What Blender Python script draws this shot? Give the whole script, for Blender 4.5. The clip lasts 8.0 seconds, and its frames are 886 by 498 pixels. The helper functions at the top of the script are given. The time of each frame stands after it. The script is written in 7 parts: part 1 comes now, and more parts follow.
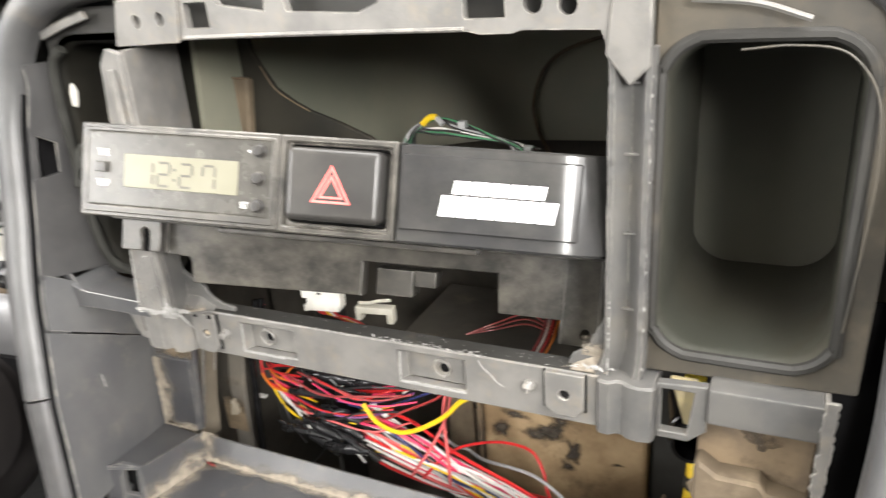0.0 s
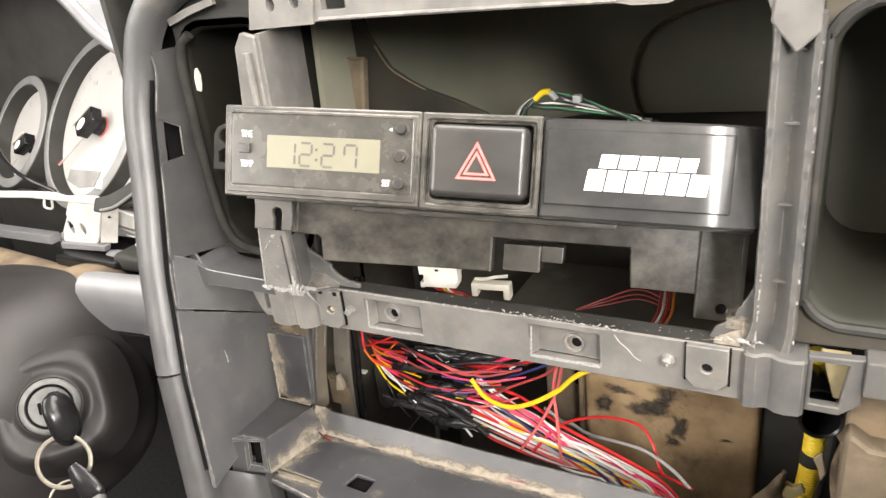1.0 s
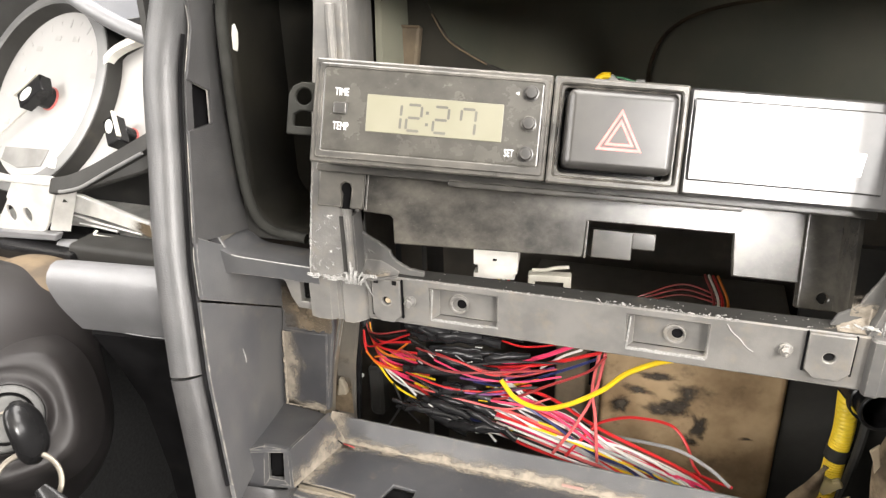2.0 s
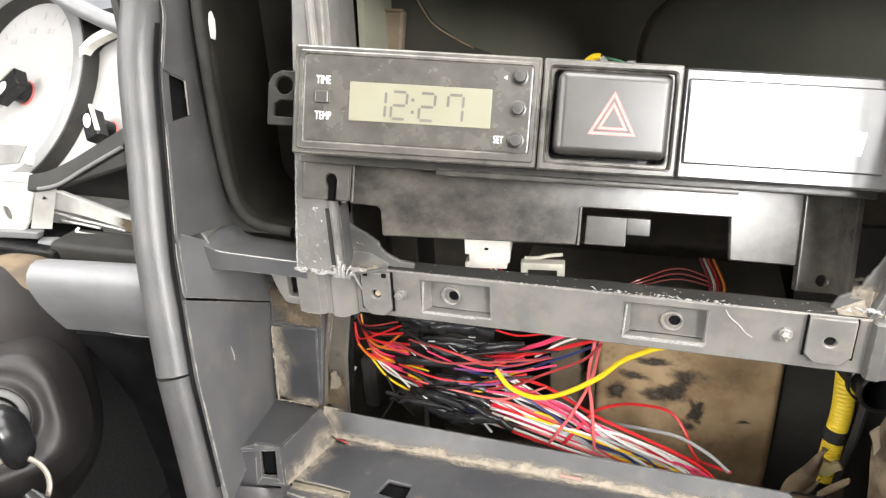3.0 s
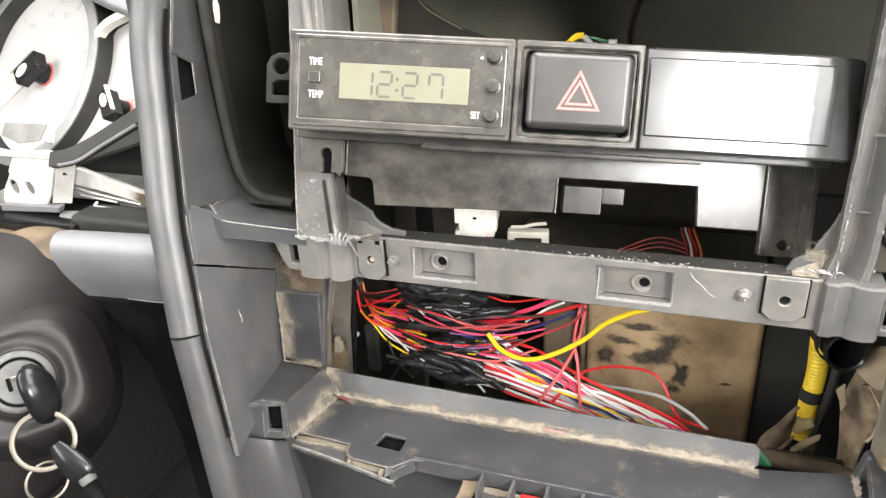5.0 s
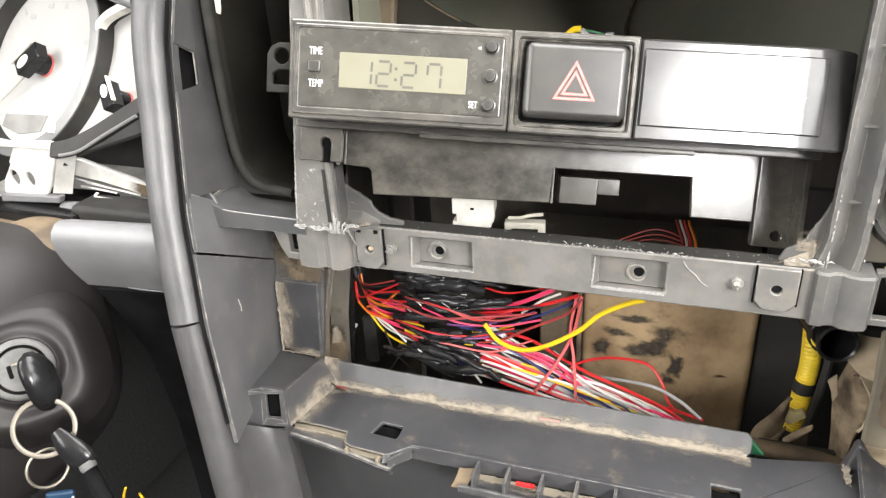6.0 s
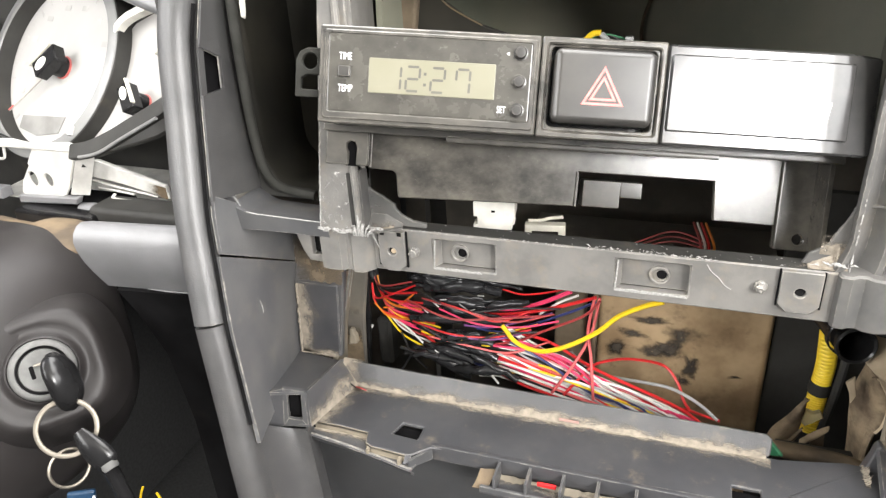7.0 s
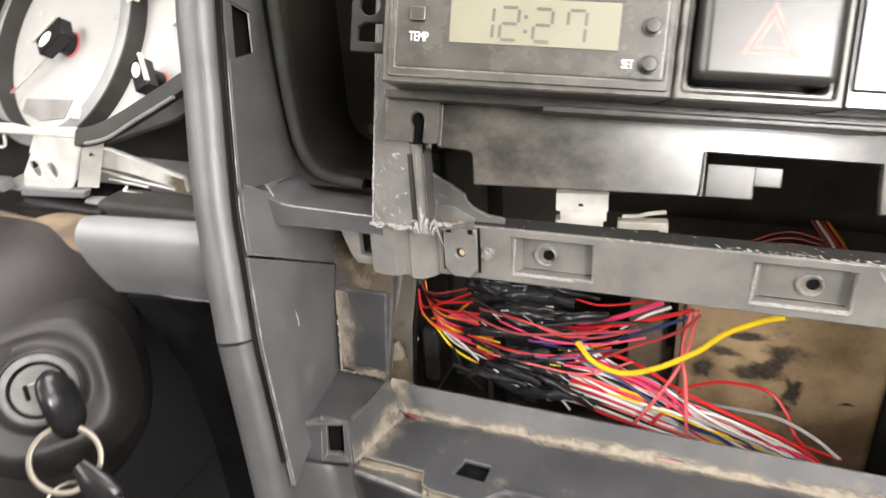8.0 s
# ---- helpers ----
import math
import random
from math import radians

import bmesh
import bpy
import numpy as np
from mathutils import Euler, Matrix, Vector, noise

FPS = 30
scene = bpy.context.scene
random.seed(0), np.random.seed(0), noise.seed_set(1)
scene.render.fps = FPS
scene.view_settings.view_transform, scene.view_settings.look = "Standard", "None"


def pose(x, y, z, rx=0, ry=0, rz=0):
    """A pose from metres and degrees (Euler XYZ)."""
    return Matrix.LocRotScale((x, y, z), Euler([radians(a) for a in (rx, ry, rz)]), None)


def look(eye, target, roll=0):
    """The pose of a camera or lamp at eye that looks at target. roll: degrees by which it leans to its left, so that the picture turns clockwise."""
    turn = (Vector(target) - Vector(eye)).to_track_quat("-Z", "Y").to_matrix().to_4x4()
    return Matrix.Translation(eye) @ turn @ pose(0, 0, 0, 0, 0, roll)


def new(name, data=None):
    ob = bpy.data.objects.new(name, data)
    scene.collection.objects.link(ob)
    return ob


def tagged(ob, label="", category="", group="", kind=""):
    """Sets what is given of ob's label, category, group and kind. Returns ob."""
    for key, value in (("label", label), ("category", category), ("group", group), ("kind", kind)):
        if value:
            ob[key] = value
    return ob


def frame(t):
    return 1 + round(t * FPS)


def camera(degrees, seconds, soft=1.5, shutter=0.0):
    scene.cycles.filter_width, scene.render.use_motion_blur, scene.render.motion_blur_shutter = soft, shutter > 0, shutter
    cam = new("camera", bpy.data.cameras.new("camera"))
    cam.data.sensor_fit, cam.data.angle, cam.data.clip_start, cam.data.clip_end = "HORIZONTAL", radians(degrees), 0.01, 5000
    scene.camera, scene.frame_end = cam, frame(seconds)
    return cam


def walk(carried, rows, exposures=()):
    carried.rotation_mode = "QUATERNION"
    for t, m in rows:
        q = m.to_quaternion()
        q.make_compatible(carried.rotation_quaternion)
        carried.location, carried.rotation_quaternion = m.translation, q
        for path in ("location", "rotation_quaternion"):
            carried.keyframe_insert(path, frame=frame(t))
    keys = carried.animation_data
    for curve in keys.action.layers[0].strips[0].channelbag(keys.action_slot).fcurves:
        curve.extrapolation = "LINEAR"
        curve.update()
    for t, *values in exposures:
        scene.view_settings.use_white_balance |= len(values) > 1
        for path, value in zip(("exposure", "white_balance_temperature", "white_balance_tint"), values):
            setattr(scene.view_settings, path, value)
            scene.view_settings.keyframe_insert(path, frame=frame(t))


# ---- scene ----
cam = camera(63.9, 8.0, soft=1.3, shutter=0.3)
# t, eye, target, roll
PATH = [
    (0, (0.1457, -0.222, 1.1039), (-0.016, 0.1109, 0.9522), -4.52),
    (0.2, (0.1441, -0.2322, 1.1101), (-0.0374, 0.0907, 0.9592), -6.33),
    (0.5, (0.1377, -0.2413, 1.1108), (-0.0481, 0.0795, 0.9605), -6.32),
    (0.8, (0.1253, -0.2464, 1.1114), (-0.0536, 0.0772, 0.9588), -5.95),
    (1, (0.1159, -0.2387, 1.1066), (-0.0683, 0.0782, 0.9463), -6.92),
    (1.2, (0.1019, -0.2387, 1.1051), (-0.0785, 0.0801, 0.9444), -5.52),
    (1.3, (0.0847, -0.2390, 1.1093), (-0.0878, 0.0819, 0.9444), -5.54),
    (1.5, (0.061, -0.2415, 1.1039), (-0.091, 0.0871, 0.9338), -3.77),
    (1.7, (0.038, -0.2558, 1.0968), (-0.0959, 0.0873, 0.9409), -1.66),
    (2.8, (0.0259, -0.2412, 1.0867), (-0.0909, 0.1022, 0.9183), -2.24),
    (3, (0.0286, -0.2455, 1.0892), (-0.0906, 0.0985, 0.9234), -2.92),
    (3.2, (0.0345, -0.2485, 1.0908), (-0.0890, 0.0941, 0.9253), -3.43),
    (3.5, (0.0382, -0.2573, 1.093), (-0.0885, 0.0844, 0.9282), -3.59),
    (3.8, (0.0470, -0.2549, 1.0931), (-0.0790, 0.0847, 0.9236), -4.17),
    (4, (0.0476, -0.2553, 1.0907), (-0.0754, 0.0839, 0.9181), -3.71),
    (4.2, (0.0495, -0.2575, 1.0939), (-0.0741, 0.0825, 0.9231), -3.97),
    (4.5, (0.05, -0.2597, 1.0938), (-0.0718, 0.0797, 0.9207), -3.67),
    (4.8, (0.0474, -0.2598, 1.0905), (-0.0764, 0.0754, 0.9109), -3.54),
    (5, (0.0466, -0.263, 1.0944), (-0.0795, 0.073, 0.9178), -3.71),
    (5.2, (0.0456, -0.2639, 1.0945), (-0.0785, 0.0701, 0.9127), -3.4),
    (6.3, (0.0491, -0.2703, 1.0925), (-0.0769, 0.0656, 0.9156), -3.46),
    (6.5, (0.0484, -0.2716, 1.0942), (-0.0778, 0.0637, 0.9163), -3.66),
    (6.7, (0.0452, -0.2709, 1.0933), (-0.0801, 0.0637, 0.9134), -3.29),
    (6.9, (0.0405, -0.2733, 1.0939), (-0.0840, 0.0624, 0.9157), -2.82),
    (7, (0.04, -0.2723, 1.096), (-0.0857, 0.0629, 0.9176), -3.34),
    (7.2, (0.0387, -0.2696, 1.0945), (-0.0858, 0.0657, 0.9153), -3.62),
    (7.3, (0.0399, -0.2657, 1.0938), (-0.0863, 0.0683, 0.9135), -4.20),
    (7.5, (0.0412, -0.2537, 1.0931), (-0.1026, 0.0722, 0.9111), -6.29),
    (7.7, (0.0315, -0.2437, 1.077), (-0.1138, 0.0806, 0.8933), -3.55),
    (7.8, (0.0229, -0.2415, 1.0732), (-0.1232, 0.0828, 0.8902), -3.29),
    (8, (-0.0022, -0.2285, 1.0683), (-0.1365, 0.1048, 0.8925), -3.59),
]
EXPOSURES = [(0.0, 0.74, 6600, 10), (0.5, 0.72, 6850, 12), (1.5, 0.70, 6850, 12), (2.8, 0.74, 6500, 10), (7.2, 0.72, 6500, 10), (8.0, 0.50, 6650, 12)]
walk(cam, [(t, look(eye, target, roll)) for t, eye, target, roll in PATH], EXPOSURES)

# ---------------------------------------------------------------- light
world = bpy.data.worlds.new("sky")
scene.world = world
world.use_nodes = True
wn = world.node_tree
sky = wn.nodes.new("ShaderNodeTexSky")
sky.sky_type = "NISHITA"
sky.sun_disc = False
sky.sun_elevation = radians(50)
sky.sun_rotation = radians(130)
sky.dust_density = 3.0
wn.links.new(sky.outputs[0], wn.nodes["Background"].inputs[0])
wn.nodes["Background"].inputs[1].default_value = 0.12

sun = new("sun", bpy.data.lights.new("sun", "SUN"))
sun.data.energy = 2.0
sun.data.angle = radians(6)
sun.data.color = (1.0, 0.95, 0.88)
sun.matrix_world = look((2.0, -1.7, 3.1), (0, 0, 0))


def window_light(name, eye, target, wide, high, watts):
    """The sky's light in one window's opening."""
    ob = new(name, bpy.data.lights.new(name, "AREA"))
    ob.data.shape, ob.data.size, ob.data.size_y = "RECTANGLE", wide, high
    ob.data.energy = watts
    ob.data.color = (1.0, 0.985, 0.96)
    ob.matrix_world = look(eye, target)
    return ob


window_light("window_light_rear_passenger", (0.78, -1.100, 1.430), (0, -1.100, 1.430), 0.66, 0.48, 53)
window_light("window_light_passenger", (0.74, -0.40, 1.42), (0, -0.40, 1.25), 0.56, 0.46, 7)
window_light("window_light_driver", (-0.74, -0.40, 1.42), (0, -0.40, 1.25), 0.56, 0.46, 6)
window_light("window_light_rear_driver", (-0.74, -1.145, 1.42), (0, -1.045, 1.30), 0.52, 0.46, 11)
window_light("window_light_quarter_driver", (-0.74, -1.82, 1.50), (0, -1.82, 1.50), 0.60, 0.40, 9)
window_light("window_light_windscreen", (-0.05, 0.10, 1.58), (-0.15, -0.02, 0.9), 1.2, 0.34, 14)


# ---------------------------------------------------------------- materials
def surface(name, base, rough=0.5, metal=0.0, second=None, scale=60.0, dust=0.0, dust_colour=(0.42, 0.33, 0.22),
            grain=0.0, grain_scale=900.0, spots=0.5, coat=0.0, dust_scale=None, spread=0.12, up=0.5, spec=0.5, wear=0.0, wear_colour=(0.42, 0.39, 0.34), smear=False):
    """Painted, moulded or metal surface: two scales of colour change, dust patches, fine grain."""
    m = bpy.data.materials.new(name)
    m.use_nodes = True
    t = m.node_tree
    b = t.nodes["Principled BSDF"]
    at = t.nodes.new("ShaderNodeTexCoord").outputs["Object"]

    if smear:
        along = t.nodes.new("ShaderNodeMapping")
        along.inputs["Scale"].default_value = (0.85, 1.0, 1.1)
        along.inputs["Rotation"].default_value = (0.0, 0.35, 0.0)
        t.links.new(at, along.inputs["Vector"])
        at = along.outputs[0]

    def noise_of(sc, detail=4.0, rough_=0.55):
        n = t.nodes.new("ShaderNodeTexNoise")
        n.inputs["Scale"].default_value = sc
        n.inputs["Detail"].default_value = detail
        n.inputs["Roughness"].default_value = rough_
        t.links.new(at, n.inputs["Vector"])
        return n.outputs["Fac"]

    def math_of(op, a, c):
        n = t.nodes.new("ShaderNodeMath")
        n.operation = op
        n.use_clamp = True
        for k, v in enumerate((a, c)):
            if isinstance(v, (int, float)):
                n.inputs[k].default_value = v
            else:
                t.links.new(v, n.inputs[k])
        return n.outputs[0]

    def step_of(src, lo, hi):
        n = t.nodes.new("ShaderNodeMapRange")
        n.interpolation_type = "SMOOTHSTEP"
        n.inputs["From Min"].default_value = lo
        n.inputs["From Max"].default_value = hi
        t.links.new(src, n.inputs["Value"])
        return n.outputs["Result"]

    def mix_of(f, a, c):
        n = t.nodes.new("ShaderNodeMix")
        n.data_type = "RGBA"
        for sock, v in ((n.inputs["Factor"], f), (n.inputs["A"], a), (n.inputs["B"], c)):
            if isinstance(v, tuple):
                sock.default_value = (*v, 1)
            elif isinstance(v, (int, float)):
                sock.default_value = v
            else:
                t.links.new(v, sock)
        return n.outputs["Result"]

    second = second or tuple(min(1, c * 1.35 + 0.004) for c in base)
    col = mix_of(step_of(noise_of(scale), 0.5 - spread * 1.6, 0.5 + spread * 1.6), base, second)
    ruf = math_of("ADD", math_of("MULTIPLY", noise_of(scale * 2.3, 6), 0.3 * rough), rough * 0.85)
    if dust > 0:
        geo = t.nodes.new("ShaderNodeNewGeometry")
        sep = t.nodes.new("ShaderNodeSeparateXYZ")
        t.links.new(geo.outputs["Normal"], sep.inputs[0])
        lay = math_of("ADD", math_of("MULTIPLY", sep.outputs["Z"], up), 1 - up)
        if smear:
            wiped = step_of(noise_of(dust_scale or scale, 7, 0.66), 0.28, 0.80)
            specks = step_of(noise_of(1500, 2, 0.5), 0.70, 0.76)
            patch = math_of("ADD", wiped, math_of("MULTIPLY", specks, 0.5))
        else:
            patch = step_of(noise_of(dust_scale or scale * 0.7, 8, 0.65), 0.62 - dust * 0.3, 0.78 - dust * 0.2)
        film = math_of("MULTIPLY", noise_of(scale * 5, 5), 0.25 * dust)
        f = math_of("ADD", math_of("MULTIPLY", math_of("MULTIPLY", patch, lay), min(1, dust * 1.4)), film)
        col = mix_of(f, col, dust_colour)
        ruf = math_of("ADD", ruf, math_of("MULTIPLY", f, 0.10 if smear else 0.5))
    if wear > 0:
        bev, raw, dot = t.nodes.new("ShaderNodeBevel"), t.nodes.new("ShaderNodeNewGeometry"), t.nodes.new("ShaderNodeVectorMath")
        bev.samples = 4
        bev.inputs["Radius"].default_value = 0.0007
        dot.operation = "DOT_PRODUCT"
        t.links.new(bev.outputs[0], dot.inputs[0])
        t.links.new(raw.outputs["Normal"], dot.inputs[1])
        edge = math_of("MULTIPLY", math_of("SUBTRACT", 1.0, dot.outputs["Value"]), 6.0)
        rub = step_of(noise_of(150, 6, 0.65), 0.42, 0.62)
        col = mix_of(math_of("MULTIPLY", math_of("MULTIPLY", edge, rub), wear), col, wear_colour)
    t.links.new(col, b.inputs["Base Color"])
    t.links.new(ruf, b.inputs["Roughness"])
    b.inputs["Metallic"].default_value = metal
    b.inputs["Specular IOR Level"].default_value = spec
    b.inputs["Coat Weight"].default_value = coat
    b.inputs["Coat Roughness"].default_value = 0.12
    if grain > 0:
        bump = t.nodes.new("ShaderNodeBump")
        bump.inputs["Strength"].default_value = grain
        bump.inputs["Distance"].default_value = 0.0004
        t.links.new(noise_of(grain_scale, 3), bump.inputs["Height"])
        t.links.new(bump.outputs[0], b.inputs["Normal"])
    return m


DASH = surface("charcoal_dash_plastic", (0.050, 0.052, 0.057), 0.38, second=(0.076, 0.077, 0.080), scale=32, dust=0.15, grain=0.25, grain_scale=1400, dust_scale=80, wear=0.7)
TRAY = surface("charcoal_tray_plastic", (0.036, 0.038, 0.044), 0.40, second=(0.056, 0.057, 0.062), scale=32, dust=0.16, grain=0.25, grain_scale=1400, dust_scale=80, wear=0.6)
PAD = surface("grained_grey_trim", (0.056, 0.057, 0.059), 0.36, second=(0.078, 0.078, 0.079), scale=40, dust=0.12, grain=0.35, grain_scale=1500, wear=0.3)
# PAD darkened to put the shade of lower trim and cheeks into the colour
PAD_SHADED = surface("shaded_grained_trim", (0.038, 0.038, 0.040), 0.40, second=(0.056, 0.056, 0.057), scale=40, dust=0.12, grain=0.35, grain_scale=1500)
SHELL = surface("matt_black_plastic", (0.022, 0.022, 0.021), 0.6, scale=30, dust=0.10, grain=0.2, spec=0.3)
# near black that stands for shade in gaps, openings and below the knee panel
DEEP_SHADE = surface("deep_shade_black", (0.0025, 0.0025, 0.003), 0.8, scale=30, dust=0.02, grain=0.2, spec=0.06)
EAR = surface("dull_black_plastic", (0.018, 0.018, 0.016), 0.7, scale=80, dust=0.2, dust_colour=(0.08, 0.075, 0.06), up=0.0, spec=0.1)
CAVITY = surface("dusty_black_inner_plastic", (0.060, 0.055, 0.048), 0.8, second=(0.095, 0.085, 0.070), scale=30, dust=0.2, grain=0.2)
CASE_DARK = surface("dark_dusty_panel", (0.085, 0.064, 0.042), 0.8, second=(0.135, 0.102, 0.066), scale=60, dust=0.25, grain=0.2)
GREY = surface("grey_bracket_plastic", (0.116, 0.114, 0.110), 0.34, second=(0.165, 0.160, 0.151), scale=70, dust=0.40, dust_colour=(0.235, 0.195, 0.140), grain=0.2, dust_scale=110, wear=0.9)
GREY_CUT = surface("scraped_pale_plastic", (0.22, 0.217, 0.205), 0.7, second=(0.34, 0.33, 0.315), scale=900, grain=0.6, grain_scale=700)
# DASH lightened and dusted: light from the passenger side put into the colour
CHEEK = surface("dusty_sidelit_cheek_plastic", (0.070, 0.071, 0.075), 0.42, second=(0.098, 0.097, 0.097), scale=32, dust=0.25, dust_colour=(0.19, 0.175, 0.15), up=0.0, grain=0.25, grain_scale=1400, dust_scale=60, wear=0.6)
# darker copy of GREY; passenger-side shade is put into the colour
GREY_SHADED = surface("shaded_grey_bracket_plastic", (0.075, 0.075, 0.075), 0.5, second=(0.105, 0.102, 0.097), scale=60, dust=0.3, dust_colour=(0.16, 0.13, 0.09), grain=0.2, wear=0.5, spec=0.35)
GLOSS = surface("glossy_black_plastic", (0.020, 0.020, 0.021), 0.17, scale=35, dust=0.22, dust_colour=(0.10, 0.095, 0.082), up=0.0, dust_scale=30, smear=True)
CLOCK = surface("smudged_black_clock_face", (0.022, 0.021, 0.019), 0.24, second=(0.040, 0.038, 0.033), scale=45, dust=0.36, dust_colour=(0.100, 0.093, 0.079), up=0.0, dust_scale=95, smear=True)
SATIN = surface("satin_black_plastic", (0.019, 0.019, 0.019), 0.27, second=(0.042, 0.040, 0.037), scale=42, dust=0.45, dust_colour=(0.125, 0.114, 0.095), up=0.1, dust_scale=55, smear=True, wear=0.6)
BUTTON = surface("worn_black_button", (0.019, 0.018, 0.018), 0.30, second=(0.030, 0.029, 0.028), scale=42, dust=0.22, dust_colour=(0.085, 0.078, 0.066), up=0.1, dust_scale=40, smear=True, wear=0.35)
CARRIER = surface("smudged_black_carrier", (0.014, 0.014, 0.014), 0.19, second=(0.028, 0.026, 0.024), scale=30, dust=0.55, dust_colour=(0.125, 0.114, 0.094), up=0.1, dust_scale=52, smear=True)
BLACK = surface("black_rubber", (0.007, 0.007, 0.0075), 0.22, scale=60, dust=0.02, spec=0.28)
TAPE = surface("glossy_black_tape", (0.016, 0.016, 0.017), 0.22, scale=200, grain=0.9, grain_scale=260)
DUST = surface("dry_tan_dust", (0.185, 0.158, 0.125), 0.95, second=(0.275, 0.240, 0.192), scale=420, grain=1.0, grain_scale=1600)
TAN_PALE = surface("pale_dusty_moulding", (0.46, 0.37, 0.255), 0.85, second=(0.30, 0.235, 0.16), scale=38, grain=0.4, dust=0.28, dust_colour=(0.075, 0.058, 0.042), up=0.0, dust_scale=55)
HEATER = surface("dusty_brown_heater_case", (0.23, 0.150, 0.078), 0.75, second=(0.42, 0.300, 0.172), scale=34, dust=0.30,
                 dust_colour=(0.045, 0.035, 0.026), up=0.0, dust_scale=52, grain=0.3)
TAN_GREY = surface("dusty_grey_brown_panel", (0.150, 0.130, 0.098), 0.75, second=(0.205, 0.176, 0.130), scale=28, grain=0.3, dust=0.2, dust_colour=(0.25, 0.21, 0.15), up=0.3)
OLIVE = surface("dusty_olive_duct", (0.165, 0.172, 0.134), 0.6, second=(0.215, 0.208, 0.158), scale=12, dust=0.2, up=0.2)
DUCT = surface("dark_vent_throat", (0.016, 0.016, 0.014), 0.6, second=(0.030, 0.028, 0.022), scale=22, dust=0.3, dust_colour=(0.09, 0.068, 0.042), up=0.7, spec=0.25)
# lighter than DUCT: glare haze over the passenger throat put into the colour
DUCT_OLIVE = surface("dusty_hazed_vent_throat", (0.066, 0.069, 0.056), 0.6, second=(0.088, 0.085, 0.066), scale=16, dust=0.3, dust_colour=(0.12, 0.095, 0.062), up=0.5)
SURROUND = surface("tan_dusted_surround", (0.030, 0.029, 0.026), 0.55, second=(0.062, 0.054, 0.041), scale=38, dust=0.45, dust_colour=(0.17, 0.138, 0.095), up=0.6, dust_scale=40)
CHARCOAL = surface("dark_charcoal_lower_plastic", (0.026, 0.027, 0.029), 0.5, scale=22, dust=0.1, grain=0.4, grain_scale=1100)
TAN = surface("dusty_tan_moulding", (0.20, 0.145, 0.088), 0.8, second=(0.085, 0.064, 0.044), scale=40, grain=0.4, dust=0.3, dust_colour=(0.05, 0.04, 0.03), up=0.0, dust_scale=60)
TAN_FOLD = surface("streaked_tan_moulding", (0.30, 0.228, 0.145), 0.85, second=(0.085, 0.060, 0.038), scale=55, grain=0.6, dust=0.45, dust_colour=(0.045, 0.034, 0.024), up=0.0, dust_scale=70)
SHROUD = surface("warm_grey_column_plastic", (0.0145, 0.013, 0.0132), 0.50, scale=18, dust=0.05, grain=0.25, grain_scale=1500, spec=0.30)
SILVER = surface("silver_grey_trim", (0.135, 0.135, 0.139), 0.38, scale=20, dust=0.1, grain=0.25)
STEEL = surface("zinc_steel", (0.56, 0.55, 0.52), 0.5, metal=0.3, scale=60, dust=0.2, dust_colour=(0.4, 0.36, 0.30))
LOCK = surface("worn_lock_face", (0.085, 0.085, 0.083), 0.60, scale=120, dust=0.1, grain=0.25, spec=0.3)
CHROME = surface("worn_steel", (0.19, 0.170, 0.140), 0.45, metal=0.7, scale=60)
DIAL = surface("pale_grey_dial", (0.40, 0.39, 0.375), 0.45, second=(0.45, 0.44, 0.425), scale=15, dust=0.12, dust_colour=(0.33, 0.31, 0.27))
DIAL_MARK = surface("dial_grey_print", (0.20, 0.195, 0.185), 0.5)
DIAL_FIGURE = surface("faint_dial_print", (0.355, 0.345, 0.33), 0.5)
RING = surface("pale_dial_ring", (0.17, 0.17, 0.17), 0.30, second=(0.21, 0.21, 0.205), scale=40, dust=0.12)
NEEDLE = surface("faded_red_needle", (0.42, 0.10, 0.09), 0.4)
NEEDLE_PALE = surface("pale_needle", (0.42, 0.40, 0.36), 0.4)
LCD = surface("olive_display", (0.148, 0.141, 0.098), 0.35, second=(0.170, 0.162, 0.118), scale=45)
SEGMENT = surface("dark_display_segment", (0.058, 0.056, 0.046), 0.5)
PRINT = surface("white_print", (0.62, 0.62, 0.61), 0.5, scale=300)
RED_PRINT = surface("red_print", (0.80, 0.125, 0.11), 0.45, scale=300)
CREAM = surface("cream_nylon", (0.44, 0.42, 0.36), 0.45, dust=0.15)
WHITE = surface("white_nylon", (0.62, 0.60, 0.55), 0.4, dust=0.2)
CONDUIT = surface("yellow_corrugated_plastic", (0.72, 0.52, 0.03), 0.4, scale=80, dust=0.15)
CONDUIT_DUSTY = surface("dusty_yellow_plastic", (0.38, 0.31, 0.15), 0.7, second=(0.28, 0.235, 0.14), scale=120)
GREEN = surface("green_plastic", (0.012, 0.075, 0.034), 0.45)
BLUE = surface("blue_plastic_tag", (0.008, 0.028, 0.06), 0.35)
CLOTH = surface("grey_headliner", (0.42, 0.41, 0.38), 0.9, scale=15, grain=0.4)
TRIM = surface("dark_cabin_trim", (0.035, 0.035, 0.036), 0.7, scale=15, grain=0.3)
CARPET = surface("black_carpet", (0.02, 0.02, 0.02), 0.95, scale=200, grain=0.6)
